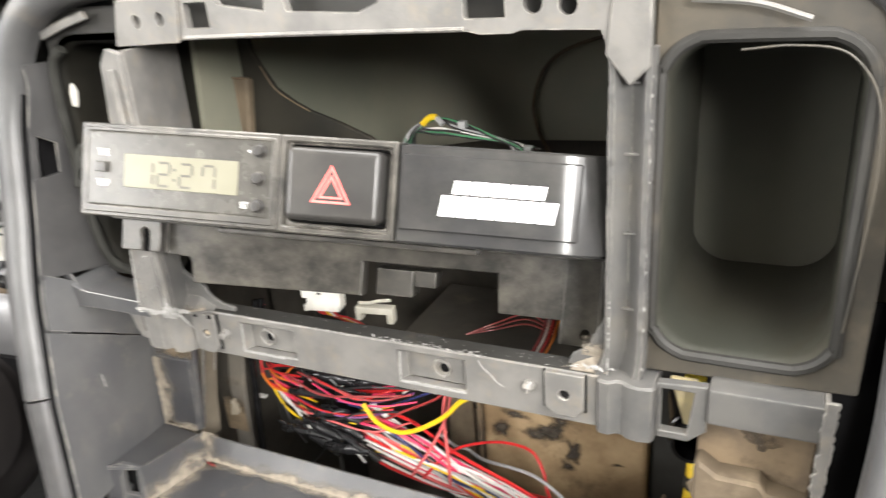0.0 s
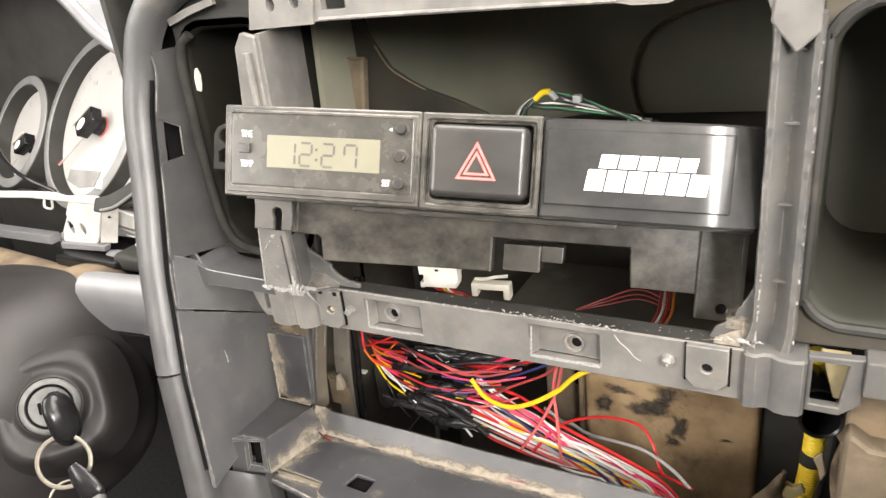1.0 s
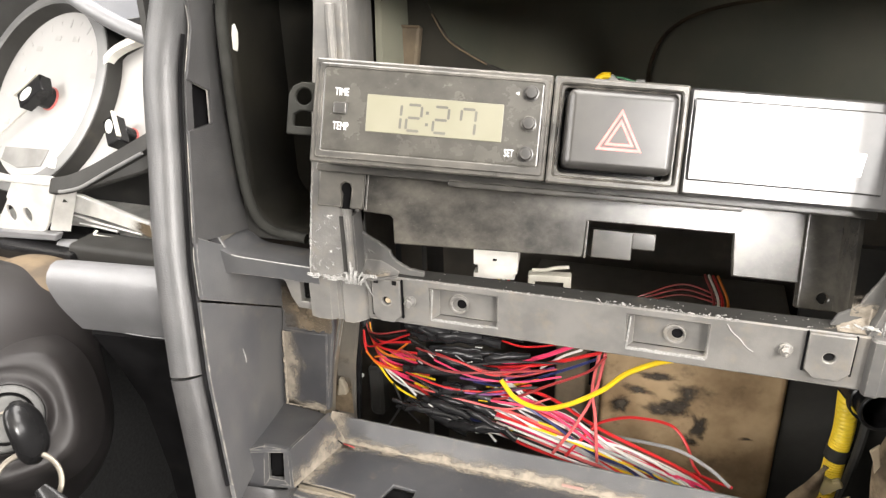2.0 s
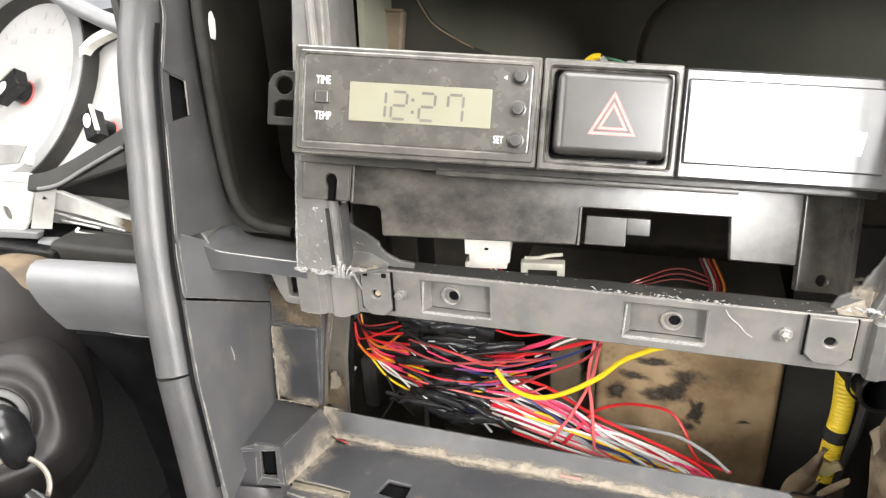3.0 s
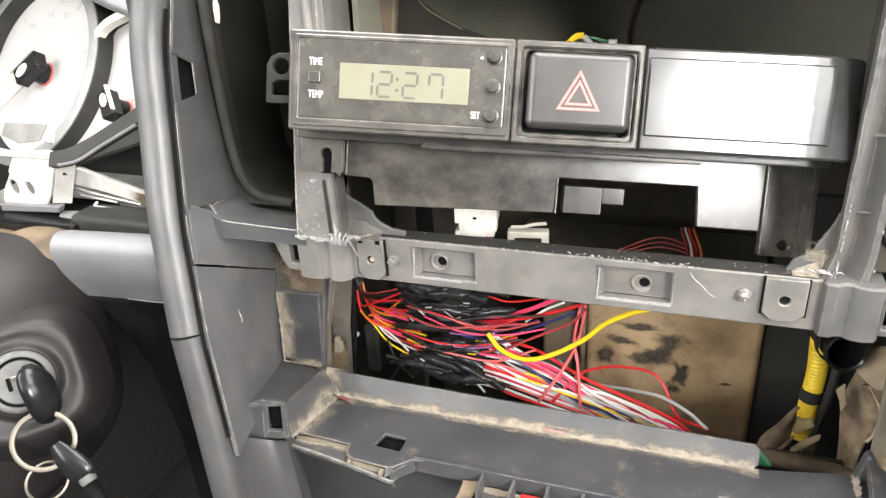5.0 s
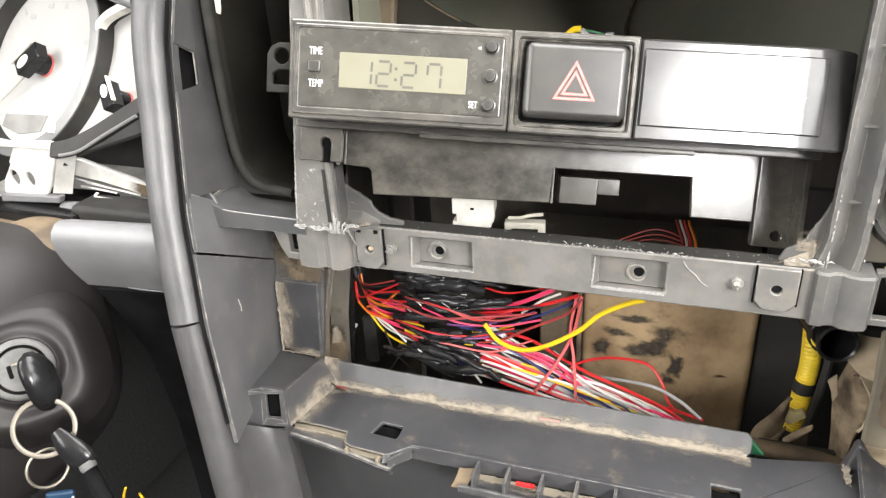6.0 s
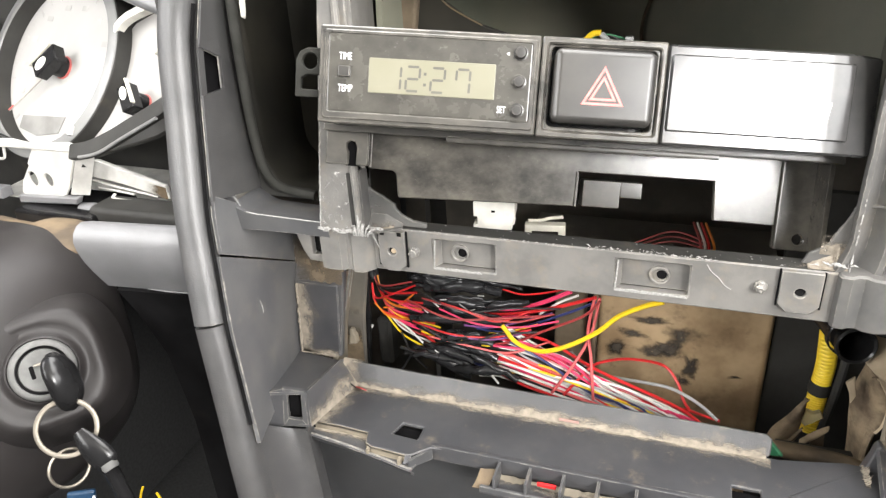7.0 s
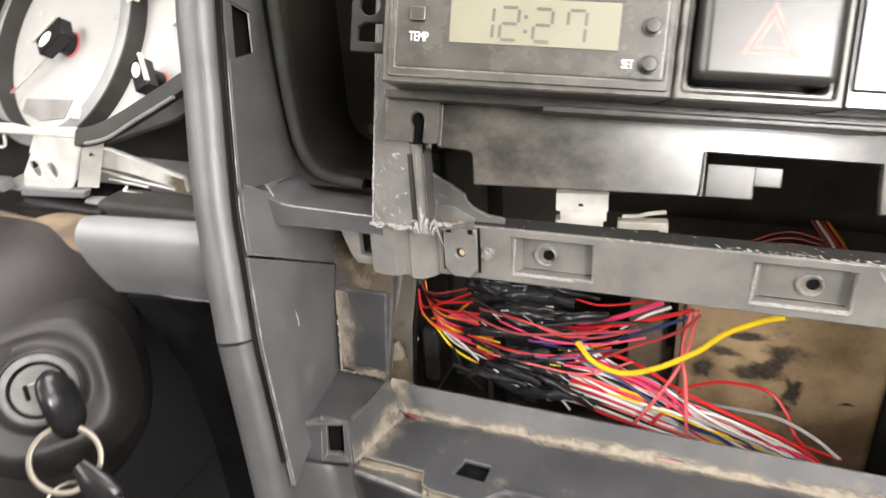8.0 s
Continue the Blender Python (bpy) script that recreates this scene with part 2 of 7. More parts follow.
WIRE = {k: surface("wire_" + k, c, 0.35, second=tuple(v * 0.85 for v in c), scale=90, dust=0.06) for k, c in {
    "red": (0.60, 0.022, 0.025), "orange": (0.72, 0.20, 0.02), "pink": (0.80, 0.055, 0.15), "yellow": (0.85, 0.58, 0.02),
    "white": (0.78, 0.76, 0.73), "purple": (0.20, 0.07, 0.22), "navy": (0.03, 0.04, 0.14), "brick": (0.34, 0.045, 0.045),
    "rose": (0.72, 0.14, 0.14), "grey": (0.40, 0.40, 0.40), "blue": (0.06, 0.09, 0.38), "black": (0.015, 0.015, 0.016),
    "green": (0.05, 0.22, 0.10), "blush": (0.36, 0.22, 0.19)}.items()}



def film(name, base, second, scale, cover, soft=0.09, rough_=0.62):
    """A thin broken film: opaque in patches, nothing between them."""
    m = surface(name, base, 0.95, second=second, scale=scale * 2)
    t = m.node_tree
    b = t.nodes["Principled BSDF"]
    n = t.nodes.new("ShaderNodeTexNoise")
    n.inputs["Scale"].default_value = scale
    n.inputs["Detail"].default_value = 7.0
    n.inputs["Roughness"].default_value = rough_
    t.links.new(t.nodes["Texture Coordinate"].outputs["Object"], n.inputs["Vector"])
    r = t.nodes.new("ShaderNodeMapRange")
    r.interpolation_type = "SMOOTHSTEP"
    r.inputs["From Min"].default_value = 0.71 - cover * 0.3 - soft
    r.inputs["From Max"].default_value = 0.71 - cover * 0.3 + soft
    t.links.new(n.outputs["Fac"], r.inputs["Value"])
    t.links.new(r.outputs["Result"], b.inputs["Alpha"])
    return m


DUST_THIN = film("thin_dust_film", (0.15, 0.115, 0.076), (0.20, 0.155, 0.105), 60, 0.55, 0.24, 0.6)
OIL_THIN = film("thin_oil_smear", (0.060, 0.045, 0.032), (0.09, 0.07, 0.05), 70, 0.40, 0.24, 0.66)


def soft_film(name, base, second, scale, stretch=0.45):
    """Dust that thins out across its strip, in ragged patches."""
    m = film(name, base, second, scale, 0.85, 0.3)
    t = m.node_tree
    b = t.nodes["Principled BSDF"]
    src = b.inputs["Alpha"].links[0].from_node
    grain_ = src.inputs["Value"].links[0].from_socket
    uv = t.nodes.new("ShaderNodeUVMap")
    sep = t.nodes.new("ShaderNodeSeparateXYZ")
    t.links.new(uv.outputs[0], sep.inputs[0])
    along = t.nodes.new("ShaderNodeMapping")
    along.inputs["Scale"].default_value = (stretch, 1.0, 1.0)
    t.links.new(t.nodes["Texture Coordinate"].outputs["Object"], along.inputs["Vector"])
    t.links.new(along.outputs[0], grain_.node.inputs["Vector"])
    sub = t.nodes.new("ShaderNodeMath")
    sub.operation = "MULTIPLY_ADD"
    sub.inputs[1].default_value = -0.72
    t.links.new(sep.outputs["Y"], sub.inputs[0])
    t.links.new(grain_, sub.inputs[2])
    t.links.new(sub.outputs[0], src.inputs["Value"])
    src.inputs["From Min"].default_value = 0.08
    src.inputs["From Max"].default_value = 0.50
    return m


DUST_SOFT = soft_film("soft_dust", (0.185, 0.158, 0.125), (0.275, 0.240, 0.192), 190)
OIL_SOFT = soft_film("dark_oil_smear", (0.034, 0.027, 0.020), (0.070, 0.056, 0.042), 85, 0.8)
DUST_EDGE = soft_film("soft_edge_dust", (0.185, 0.158, 0.125), (0.275, 0.240, 0.192), 95, 1.3)
# brown film: dust in duct and on web, shade on the steel rail
BROWN_FILM = soft_film("brown_dust_and_shade", (0.10, 0.072, 0.042), (0.15, 0.11, 0.068), 90)
SCRAPE = film("pale_scrapes", (0.30, 0.29, 0.27), (0.42, 0.41, 0.39), 420, 0.16)

# ---------------------------------------------------------------- mesh helpers
def finish(bm, smooth=38):
    bmesh.ops.recalc_face_normals(bm, faces=bm.faces)
    for f in bm.faces:
        f.smooth = True
    lim = radians(smooth)
    for e in bm.edges:
        e.smooth = len(e.link_faces) == 2 and e.calc_face_angle(0) < lim
    return bm


def thing(name, at=(0, 0, 0), label="", category="", group="", kind=""):
    ob = new(name)
    ob.empty_display_size = 0.02
    ob.location = at
    return tagged(ob, label, category, group, kind)


def link(name, bm, material):
    me = bpy.data.meshes.new(name)
    bm.to_mesh(me)
    bm.free()
    me.materials.append(material)
    ob = new(name, me)
    if len(me.polygons) > 6:
        w = ob.modifiers.new("normals", "WEIGHTED_NORMAL")
        w.keep_sharp, w.weight = True, 100
    return ob


def part(name, bm, material, parent, label="", smooth=38):
    """One mesh, in world coordinates, under a thing or a part."""
    ob = link(name, finish(bm, smooth), material)
    ob.parent = parent
    base = parent
    while base.parent:
        base = base.parent
    if not parent.parent:
        ob.matrix_parent_inverse = Matrix.Translation(base.location).inverted()
    return tagged(ob, label)


def solid(name, bm, material, label="", category="", group="", kind="", smooth=38):
    return tagged(link(name, finish(bm, smooth), material), label, category, group, kind)


def bevel_sharp(bm, size, seg=2, lim=40):
    if size > 0:
        es = [e for e in bm.edges if len(e.link_faces) == 2 and e.calc_face_angle(0) > radians(lim)]
        if es:
            bmesh.ops.bevel(bm, geom=es, offset=size, segments=seg, profile=0.5, affect="EDGES", clamp_overlap=True)
    return bm


def box(x0, x1, y0, y1, z0, z1, r=0.0, seg=2, m=None):
    bm = bmesh.new()
    bmesh.ops.create_cube(bm, size=1)
    for v in bm.verts:
        v.co = Vector(((x0 + x1) / 2 + v.co.x * (x1 - x0), (y0 + y1) / 2 + v.co.y * (y1 - y0), (z0 + z1) / 2 + v.co.z * (z1 - z0)))
    bevel_sharp(bm, r, seg)
    if m:
        bm.transform(m)
    return bm


def rounded(x0, x1, z0, z1, r, n=5):
    """A rectangle's outline with round corners."""
    pts = []
    for cx, cz, a in ((x1 - r, z1 - r, 0), (x0 + r, z1 - r, 90), (x0 + r, z0 + r, 180), (x1 - r, z0 + r, 270)):
        pts += [(cx + r * math.cos(radians(a + 90 * k / n)), cz + r * math.sin(radians(a + 90 * k / n))) for k in range(n + 1)]
    return pts


def circle(cx, cz, r, n=20, sx=1.0):
    return [(cx + sx * r * math.cos(2 * math.pi * k / n), cz + r * math.sin(2 * math.pi * k / n)) for k in range(n)]


def plate(outline, holes=(), depth=0.003, y=0.0, r=0.0, m=None, seg=1):
    """A sheet cut to an outline in x and z, with holes through it; its front lies at y."""
    bm = bmesh.new()
    for loop in (outline, *holes):
        vs = [bm.verts.new((px, y, pz)) for px, pz in loop]
        for k in range(len(vs)):
            bm.edges.new((vs[k], vs[(k + 1) % len(vs)]))
    bmesh.ops.triangle_fill(bm, use_beauty=True, use_dissolve=True, edges=bm.edges[:], normal=(0, -1, 0))
    geo = bmesh.ops.extrude_face_region(bm, geom=bm.faces[:])
    bmesh.ops.translate(bm, verts=[v for v in geo["geom"] if isinstance(v, bmesh.types.BMVert)], vec=(0, depth, 0))
    bmesh.ops.recalc_face_normals(bm, faces=bm.faces)
    bevel_sharp(bm, r, seg, 60)
    if m:
        bm.transform(m)
    return bm


def smooth_line(pts, n=8):
    """Catmull-Rom through the points."""
    p = [Vector(q) for q in pts]
    if len(p) < 3:
        return p
    p = [p[0] * 2 - p[1]] + p + [p[-1] * 2 - p[-2]]
    out = []
    for k in range(1, len(p) - 2):
        a, b, c, d = p[k - 1:k + 3]
        for j in range(n):
            t = j / n
            out.append(0.5 * (2 * b + (c - a) * t + (2 * a - 5 * b + 4 * c - d) * t * t + (3 * b - a - 3 * c + d) * t ** 3))
    return out + [p[-2]]


def sweep(line, profile, up=(0, -1, 0), closed_ends=True, scale=None):
    """A profile of (side, out) pairs carried along a line; out leans to `up`."""
    bm = bmesh.new()
    rings = []
    up = Vector(up)
    for k, p in enumerate(line):
        d = (line[min(k + 1, len(line) - 1)] - line[max(k - 1, 0)]).normalized()
        side = d.cross(up)
        if side.length < 1e-4:
            side = d.orthogonal()
        side.normalize()
        out = side.cross(d).normalized()
        s = scale(k / max(1, len(line) - 1)) if scale else 1.0
        rings.append([bm.verts.new(p + side * a * s + out * b * s) for a, b in profile])
    n = len(profile)
    for r0, r1 in zip(rings, rings[1:]):
        for k in range(n):
            bm.faces.new((r0[k], r0[(k + 1) % n], r1[(k + 1) % n], r1[k]))
    if closed_ends:
        bm.faces.new(rings[0][::-1])
        bm.faces.new(rings[-1])
    return bm


def tube(pts, r, n=8, steps=8, scale=None):
    return sweep(smooth_line(pts, steps), circle(0, 0, r, n), (0.13, -0.9, 0.4), True, scale)


def lathe(profile, m, n=32, loop=False):
    """A turned body: (radius, height) pairs round the z axis, then placed by m."""
    bm = bmesh.new()
    rings = []
    for r, h in profile:
        rings.append([bm.verts.new((r * math.cos(2 * math.pi * k / n), r * math.sin(2 * math.pi * k / n), h)) for k in range(n)])
    for a, b in zip(rings, rings[1:] + (rings[:1] if loop else [])):
        for k in range(n):
            bm.faces.new((a[k], a[(k + 1) % n], b[(k + 1) % n], b[k]))
    if loop:
        bm.transform(m)
        return bm
    if profile[0][0] > 1e-6:
        bm.faces.new(rings[0][::-1])
    if profile[-1][0] > 1e-6:
        bm.faces.new(rings[-1])
    bmesh.ops.remove_doubles(bm, verts=bm.verts, dist=1e-6)
    bm.transform(m)
    return bm


def facing(at, normal, roll=0):
    """A pose whose z axis is the normal."""
    return Matrix.Translation(at) @ Vector(normal).to_track_quat("Z", "Y").to_matrix().to_4x4() @ pose(0, 0, 0, 0, 0, roll)


def patch(grid_u, grid_v, f):
    """An open surface f(u, v) over two lists of parameters."""
    bm = bmesh.new()
    vs = [[bm.verts.new(f(a, b)) for b in grid_v] for a in grid_u]
    for i in range(len(vs) - 1):
        for j in range(len(vs[0]) - 1):
            bm.faces.new((vs[i][j], vs[i + 1][j], vs[i + 1][j + 1], vs[i][j + 1]))
    return bm


def fading(grid_u, grid_v, f):
    """As patch, with UV: v runs from 0 to 1 over the second list."""
    bm = bmesh.new()
    layer = bm.loops.layers.uv.new("UVMap")
    vs = [[bm.verts.new(f(a, b)) for b in grid_v] for a in grid_u]
    m, n = len(grid_u) - 1, len(grid_v) - 1
    for i in range(m):
        for j in range(n):
            face = bm.faces.new((vs[i][j], vs[i + 1][j], vs[i + 1][j + 1], vs[i][j + 1]))
            for loop, (a, b) in zip(face.loops, ((i, j), (i + 1, j), (i + 1, j + 1), (i, j + 1))):
                loop[layer].uv = (a / m, b / n)
    return bm


def thick(bm, t):
    """Gives an open surface a thickness."""
    bmesh.ops.recalc_face_normals(bm, faces=bm.faces)
    bmesh.ops.solidify(bm, geom=bm.faces[:], thickness=t)
    return bm


def spread_of(a, b, n):
    return [a + (b - a) * k / (n - 1) for k in range(n)]


def lettering(text, size, m, depth=0.0001):
    cu = bpy.data.curves.new("lettering", "FONT")
    cu.body, cu.size, cu.extrude = text, size, depth
    cu.align_x, cu.align_y = "CENTER", "CENTER"
    ob = bpy.data.objects.new("lettering", cu)
    scene.collection.objects.link(ob)
    bpy.context.view_layer.update()
    me = bpy.data.meshes.new_from_object(ob)
    bm = bmesh.new()
    bm.from_mesh(me)
    bpy.data.objects.remove(ob)
    bpy.data.curves.remove(cu)
    bpy.data.meshes.remove(me)
    bm.transform(m)
    return bm


def join(*bms):
    out = bmesh.new()
    for b in bms:
        me = bpy.data.meshes.new("t")
        b.to_mesh(me)
        b.free()
        out.from_mesh(me)
        bpy.data.meshes.remove(me)
    return out


def ragged(outline, amp, step, seed, lo=0.0, hi=9.0, x_max=9.0):
    """An outline with torn edges between two heights."""
    out = []
    for a, b in zip(outline, outline[1:] + outline[:1]):
        a, b = Vector(a), Vector(b)
        n = max(1, int((b - a).length / step))
        side = Vector((b - a).normalized()).orthogonal() if n > 1 else Vector((0, 0))
        for k in range(n):
            p = a.lerp(b, k / n)
            if k and lo < p.y < hi and p.x < x_max:
                p = p + side * amp * (noise.noise((p.x * 420, p.y * 420, seed)) + 0.8 * noise.noise((p.x * 1300, p.y * 1300, seed + 3)))
            out.append((p.x, p.y))
    return out


# ---------------------------------------------------------------- the cabin round the dashboard
def side_wall(name, x, *more):
    hole_a = rounded(-0.69, -0.11, 1.18, 1.66, 0.04)
    bm = plate([(-2.2, 0.25), (0.55, 0.25), (0.55, 1.8), (-2.2, 1.8)], (hole_a, *more), 0.04, -x - 0.02, 0.004, pose(0, 0, 0, 0, 0, 90))
    return solid(name, bm, TRIM, "dark plastic trimmed cabin side with window openings", "wall", kind="structure")


side_wall("wall_passenger_side", 0.74, [(-1.42, 1.60), (-1.34, 1.55), (-1.08, 1.29), (-0.78, 1.20), (-0.78, 1.66), (-1.42, 1.66)])
side_wall("wall_driver_side", -0.74, rounded(-1.42, -0.815, 1.18, 1.66, 0.04), rounded(-2.14, -1.50, 1.28, 1.71, 0.04))
solid("wall_rear", plate([(-0.72, 0.25), (0.72, 0.25), (0.72, 1.8), (-0.72, 1.8)], (), 0.04, -2.2, 0.004),
      TRIM, "dark trimmed cabin rear", "wall", kind="structure")
solid("wall_front", box(-0.72, 0.72, 0.50, 0.54, 0.25, 1.12), TRIM, "dark bulkhead behind the dashboard", "wall", kind="structure")
solid("floor", box(-0.72, 0.72, -2.16, 0.50, 0.25, 0.29), CARPET, "black carpeted cabin floor", "floor", kind="structure")
# added black panel hides the lit wall to give the footwell its shade
solid("trim_footwell_dark", box(-0.716, -0.690, -0.05, 0.49, 0.294, 0.90, 0.006), CARPET, "black carpeted panel added to keep the footwell dark", "trim", kind="structure")
solid("ceiling", box(-0.72, 0.72, -2.16, -0.10, 1.76, 1.80), CLOTH, "pale grey fabric headliner", "ceiling", kind="structure")
solid("windscreen_frame", join(box(-0.72, -0.66, -0.02, 0.02, 0, 0.88, 0.004, 2, pose(0, 0.50, 1.10, 42)),
                               box(0.66, 0.72, -0.02, 0.02, 0, 0.88, 0.004, 2, pose(0, 0.50, 1.10, 42))),
      TRIM, "dark windscreen pillars", "trim", kind="structure")

# ---------------------------------------------------------------- dashboard: trim, side panels, top
dash = thing("dashboard", (0, 0, 0.78), "charcoal plastic dashboard with its centre fascia trim removed", "dashboard")

RIM_LEFT = [(-0.140, -0.064, 0.775), (-0.149, -0.058, 0.835), (-0.157, -0.050, 0.875), (-0.167, -0.040, 0.918)]
RIM_LEFT_UP = [(-0.1672, -0.0398, 0.919), (-0.177, -0.025, 0.968), (-0.182, -0.012, 1.005), (-0.184, -0.003, 1.040), (-0.181, 0.002, 1.062),
               (-0.173, 0.004, 1.082), (-0.158, 0.005, 1.096), (-0.135, 0.006, 1.104), (-0.100, 0.006, 1.107)]
RIM_RIGHT = [(-0.0995, 0.006, 1.107), (0.0, 0.006, 1.107), (0.10, 0.006, 1.103), (0.138, 0.006, 1.0985), (0.158, 0.005, 1.0945), (0.1705, 0.004, 1.084), (0.1775, 0.001, 1.066),
             (0.1807, -0.005, 1.0388), (0.1811, -0.014, 1.0156), (0.1801, -0.024, 0.9942), (0.1783, -0.036, 0.9702), (0.173, -0.050, 0.920), (0.166, -0.062, 0.860), (0.158, -0.072, 0.790)]
# the passenger side swings a little wider
RIM_RIGHT = [(x + 0.008 * min(1.0, max(0.0, (x - 0.09) / 0.05)), y, z) for x, y, z in RIM_RIGHT]
# rounded trim: flat sides going back, round nose
PROFILE = [(-0.0085, -0.005), (-0.0085, 0.0), (-0.0078, 0.003), (-0.0055, 0.0055), (-0.002, 0.0068), (0.002, 0.0067), (0.0052, 0.0053), (0.0073, 0.0028), (0.0079, 0.0), (0.0079, -0.005)]


def rim(name, pts, label, plastic=None):
    return part(name, sweep(smooth_line(pts, 10), PROFILE, (0, -1, 0.12)), plastic or PAD, dash, label)


# same trim as above, its shade put into a darker colour
rim("lower_edge_trim", RIM_LEFT, "grained grey lower edge trim, darkened for shade", PAD_SHADED)
rim("side_edge_trim", RIM_LEFT_UP, "grained grey rounded edge trim")
rim("edge_trim", RIM_RIGHT, "grained grey rounded edge trim")


def edge_at(z, dx=0.0106):
    """The inner edge of the trim on the driver's side at a height."""
    pts = sorted(RIM_LEFT + RIM_LEFT_UP[:5], key=lambda q: q[2])
    for a, b in zip(pts, pts[1:]):
        if a[2] <= z <= b[2] and b[2] > a[2]:
            t = (z - a[2]) / (b[2] - a[2])
            return Vector((a[0] + (b[0] - a[0]) * t + dx, a[1] + (b[1] - a[1]) * t, z))
    return Vector((pts[-1][0] + dx, pts[-1][1], z))


def side_panel(name, z0, z1, reach, drop=0.0, inset=0.0, n=14):
    """Inner cheek: from the trim's edge back into the dashboard."""
    def at(z, k):
        e = edge_at(z)
        return e + Vector((reach[0] * k + inset, (reach[1] - e.y) * k, 0 if k < 0.01 else drop * k))
    return thick(patch(spread_of(z0, z1, n), [0, 0.06, 0.3, 0.6, 1.0], at), 0.002)


# upper cheek with the clip window cut out of it
# panels towards the duct carry their shade in the darkened trim colour
cheek = part("upper_side_panel", side_panel("p", 1.0425, 1.072, (0.005, 0.045)), PAD_SHADED, dash, "charcoal inner side panel, darkened for shade")
def step_at(z, k, z0, z1, drop, inset=0.0):
    """Cheek surface whose edge at z0 (or z1) falls as it runs back."""
    e = edge_at(z)
    return e + Vector((0.005 * k + inset, (0.045 - e.y) * k, -drop * k * (z1 - z) / (z1 - z0)))


part("side_panel", thick(patch(spread_of(0.9745, 1.0200, 10), [0, 0.05, 0.2, 0.4, 0.7, 1.0], lambda z, k: step_at(z, k, 0.9745, 1.020, 0.012)), 0.002), PAD_SHADED, dash)
part("side_panel", thick(patch(spread_of(1.0200, 1.0425, 3), [0.27, 0.6, 1.0], lambda z, k: step_at(z, k, 0.975, 1.020, 0.0)), 0.002), PAD_SHADED, dash)
part("side_panel", thick(patch([0.0, 0.09, 0.18, 0.27], [0, 1], lambda k, j: step_at(1.0425 - j * (0.0012 + 0.026 * k), k, 0.975, 1.020, 0.0)), 0.002), PAD_SHADED, dash)
part("side_panel", thick(patch(spread_of(1.0195, 1.0420, 4), [0, 0.035, 0.07], lambda z, k: step_at(z, k, 0, 1, 0)), 0.0012), PAD_SHADED, dash)
NOTCH = [step_at(1.0412, 0.0, 0, 1, 0), step_at(1.0343, 0.265, 0, 1, 0), step_at(1.0203, 0.265, 0, 1, 0), step_at(1.0203, 0.0, 0, 1, 0)]
part("notch_frame", tube([q + Vector((0.0004, 0, 0)) for q in NOTCH[:3]], 0.0004, 6, 1), GREY, dash, "pale moulded edge of the clip notch")
# black block makes the notch look shaded inside
part("clip_window_shade", box(-0.1752, -0.1744, 0.0005, 0.016, 1.0190, 1.0435), DEEP_SHADE, dash, "black block for the shade in the clip notch")


def low_panel(z, k):
    drop = 0.029 * k * max(0.0, (z - 0.870) / 0.0805)
    e = edge_at(z) + Vector((0.001, 0, 0))
    return e.lerp(Vector((-0.1573 + (z - 0.029 - 0.92) * 0.13 * 0.5, 0.0225, z)), k) - Vector((0, 0, drop))


# both cheek panels use the lightened colour for the light they face
part("middle_side_panel", thick(patch(spread_of(0.9515, 0.9770, 6), [0, 0.06, 0.3, 0.6, 1.0],
     lambda z, k: (edge_at(z) + Vector((0.002, 0.0006, 0))).lerp(Vector((-0.1560, 0.0225, z)), k) - Vector((0, 0, 0.029 * k))), 0.002), CHEEK, dash, "charcoal step panel with dusty edges")
part("lower_side_panel", thick(patch(spread_of(0.862, 0.9505, 12), [0, 0.06, 0.3, 0.6, 1.0], low_panel), 0.002), CHEEK, dash, "charcoal lower cheek panel")
for z0, z1 in ((0.872, 0.949), (0.953, 0.973), (0.977, 1.019), (1.044, 1.070)):
    part("worn_edge", tube([edge_at(z0 + (z1 - z0) * k / 4, 0.0113) + Vector((0, -0.0003, 0)) for k in range(5)], 0.00022, 5), GREY, dash, "pale worn panel edge")

# solid black strip stands for the shadow between trim and panel
part("trim_gap_shade", tube([edge_at(0.872 + 0.187 * k / 12, 0.0094) + Vector((0, -0.0012, 0)) for k in range(13)], 0.0010, 6, 3), DEEP_SHADE, dash, "black strip for the shade between trim and side panel")
part("scuff", tube([(-0.1580, -0.0125, 0.9177), (-0.1570, -0.0125, 0.9124), (-0.1579, -0.0125, 0.9069)], 0.0003, 5), GREY_CUT, dash, "pale scuff on the cheek")

# lower cheek below the tray and the face that runs down from it
CHEEK_MID, CHEEK_TOP, CHEEK_LOW = Vector((-0.1450, -0.0345, 0.8566)), Vector((-0.1309, -0.0300, 0.8534)), Vector((-0.1144, -0.0435, 0.7600))


def cheek_at(d, k):
    """Smooth face from the trim's flank to the recess under the tray, from top to bottom."""
    z = 0.8745 - (0.8745 - 0.7600) * d
    e = edge_at(max(z, 0.7751), 0.0)
    left = Vector((e.x + 0.0045, e.y - 0.0040, z))
    right = CHEEK_TOP.lerp(CHEEK_LOW, d)
    mid = CHEEK_MID.lerp(left.lerp(right, 0.35) + Vector((0, 0.006, 0)), min(1.0, d * 1.2))
    j = min(1.0, k)
    p = left * (1 - j) ** 2 + (mid * 2 - (left + right) * 0.5) * 2 * j * (1 - j) + right * j * j
    if k > 1:
        p += Vector((-0.0035 * (k - 1), 0.012 * (k - 1), 0))
    return p


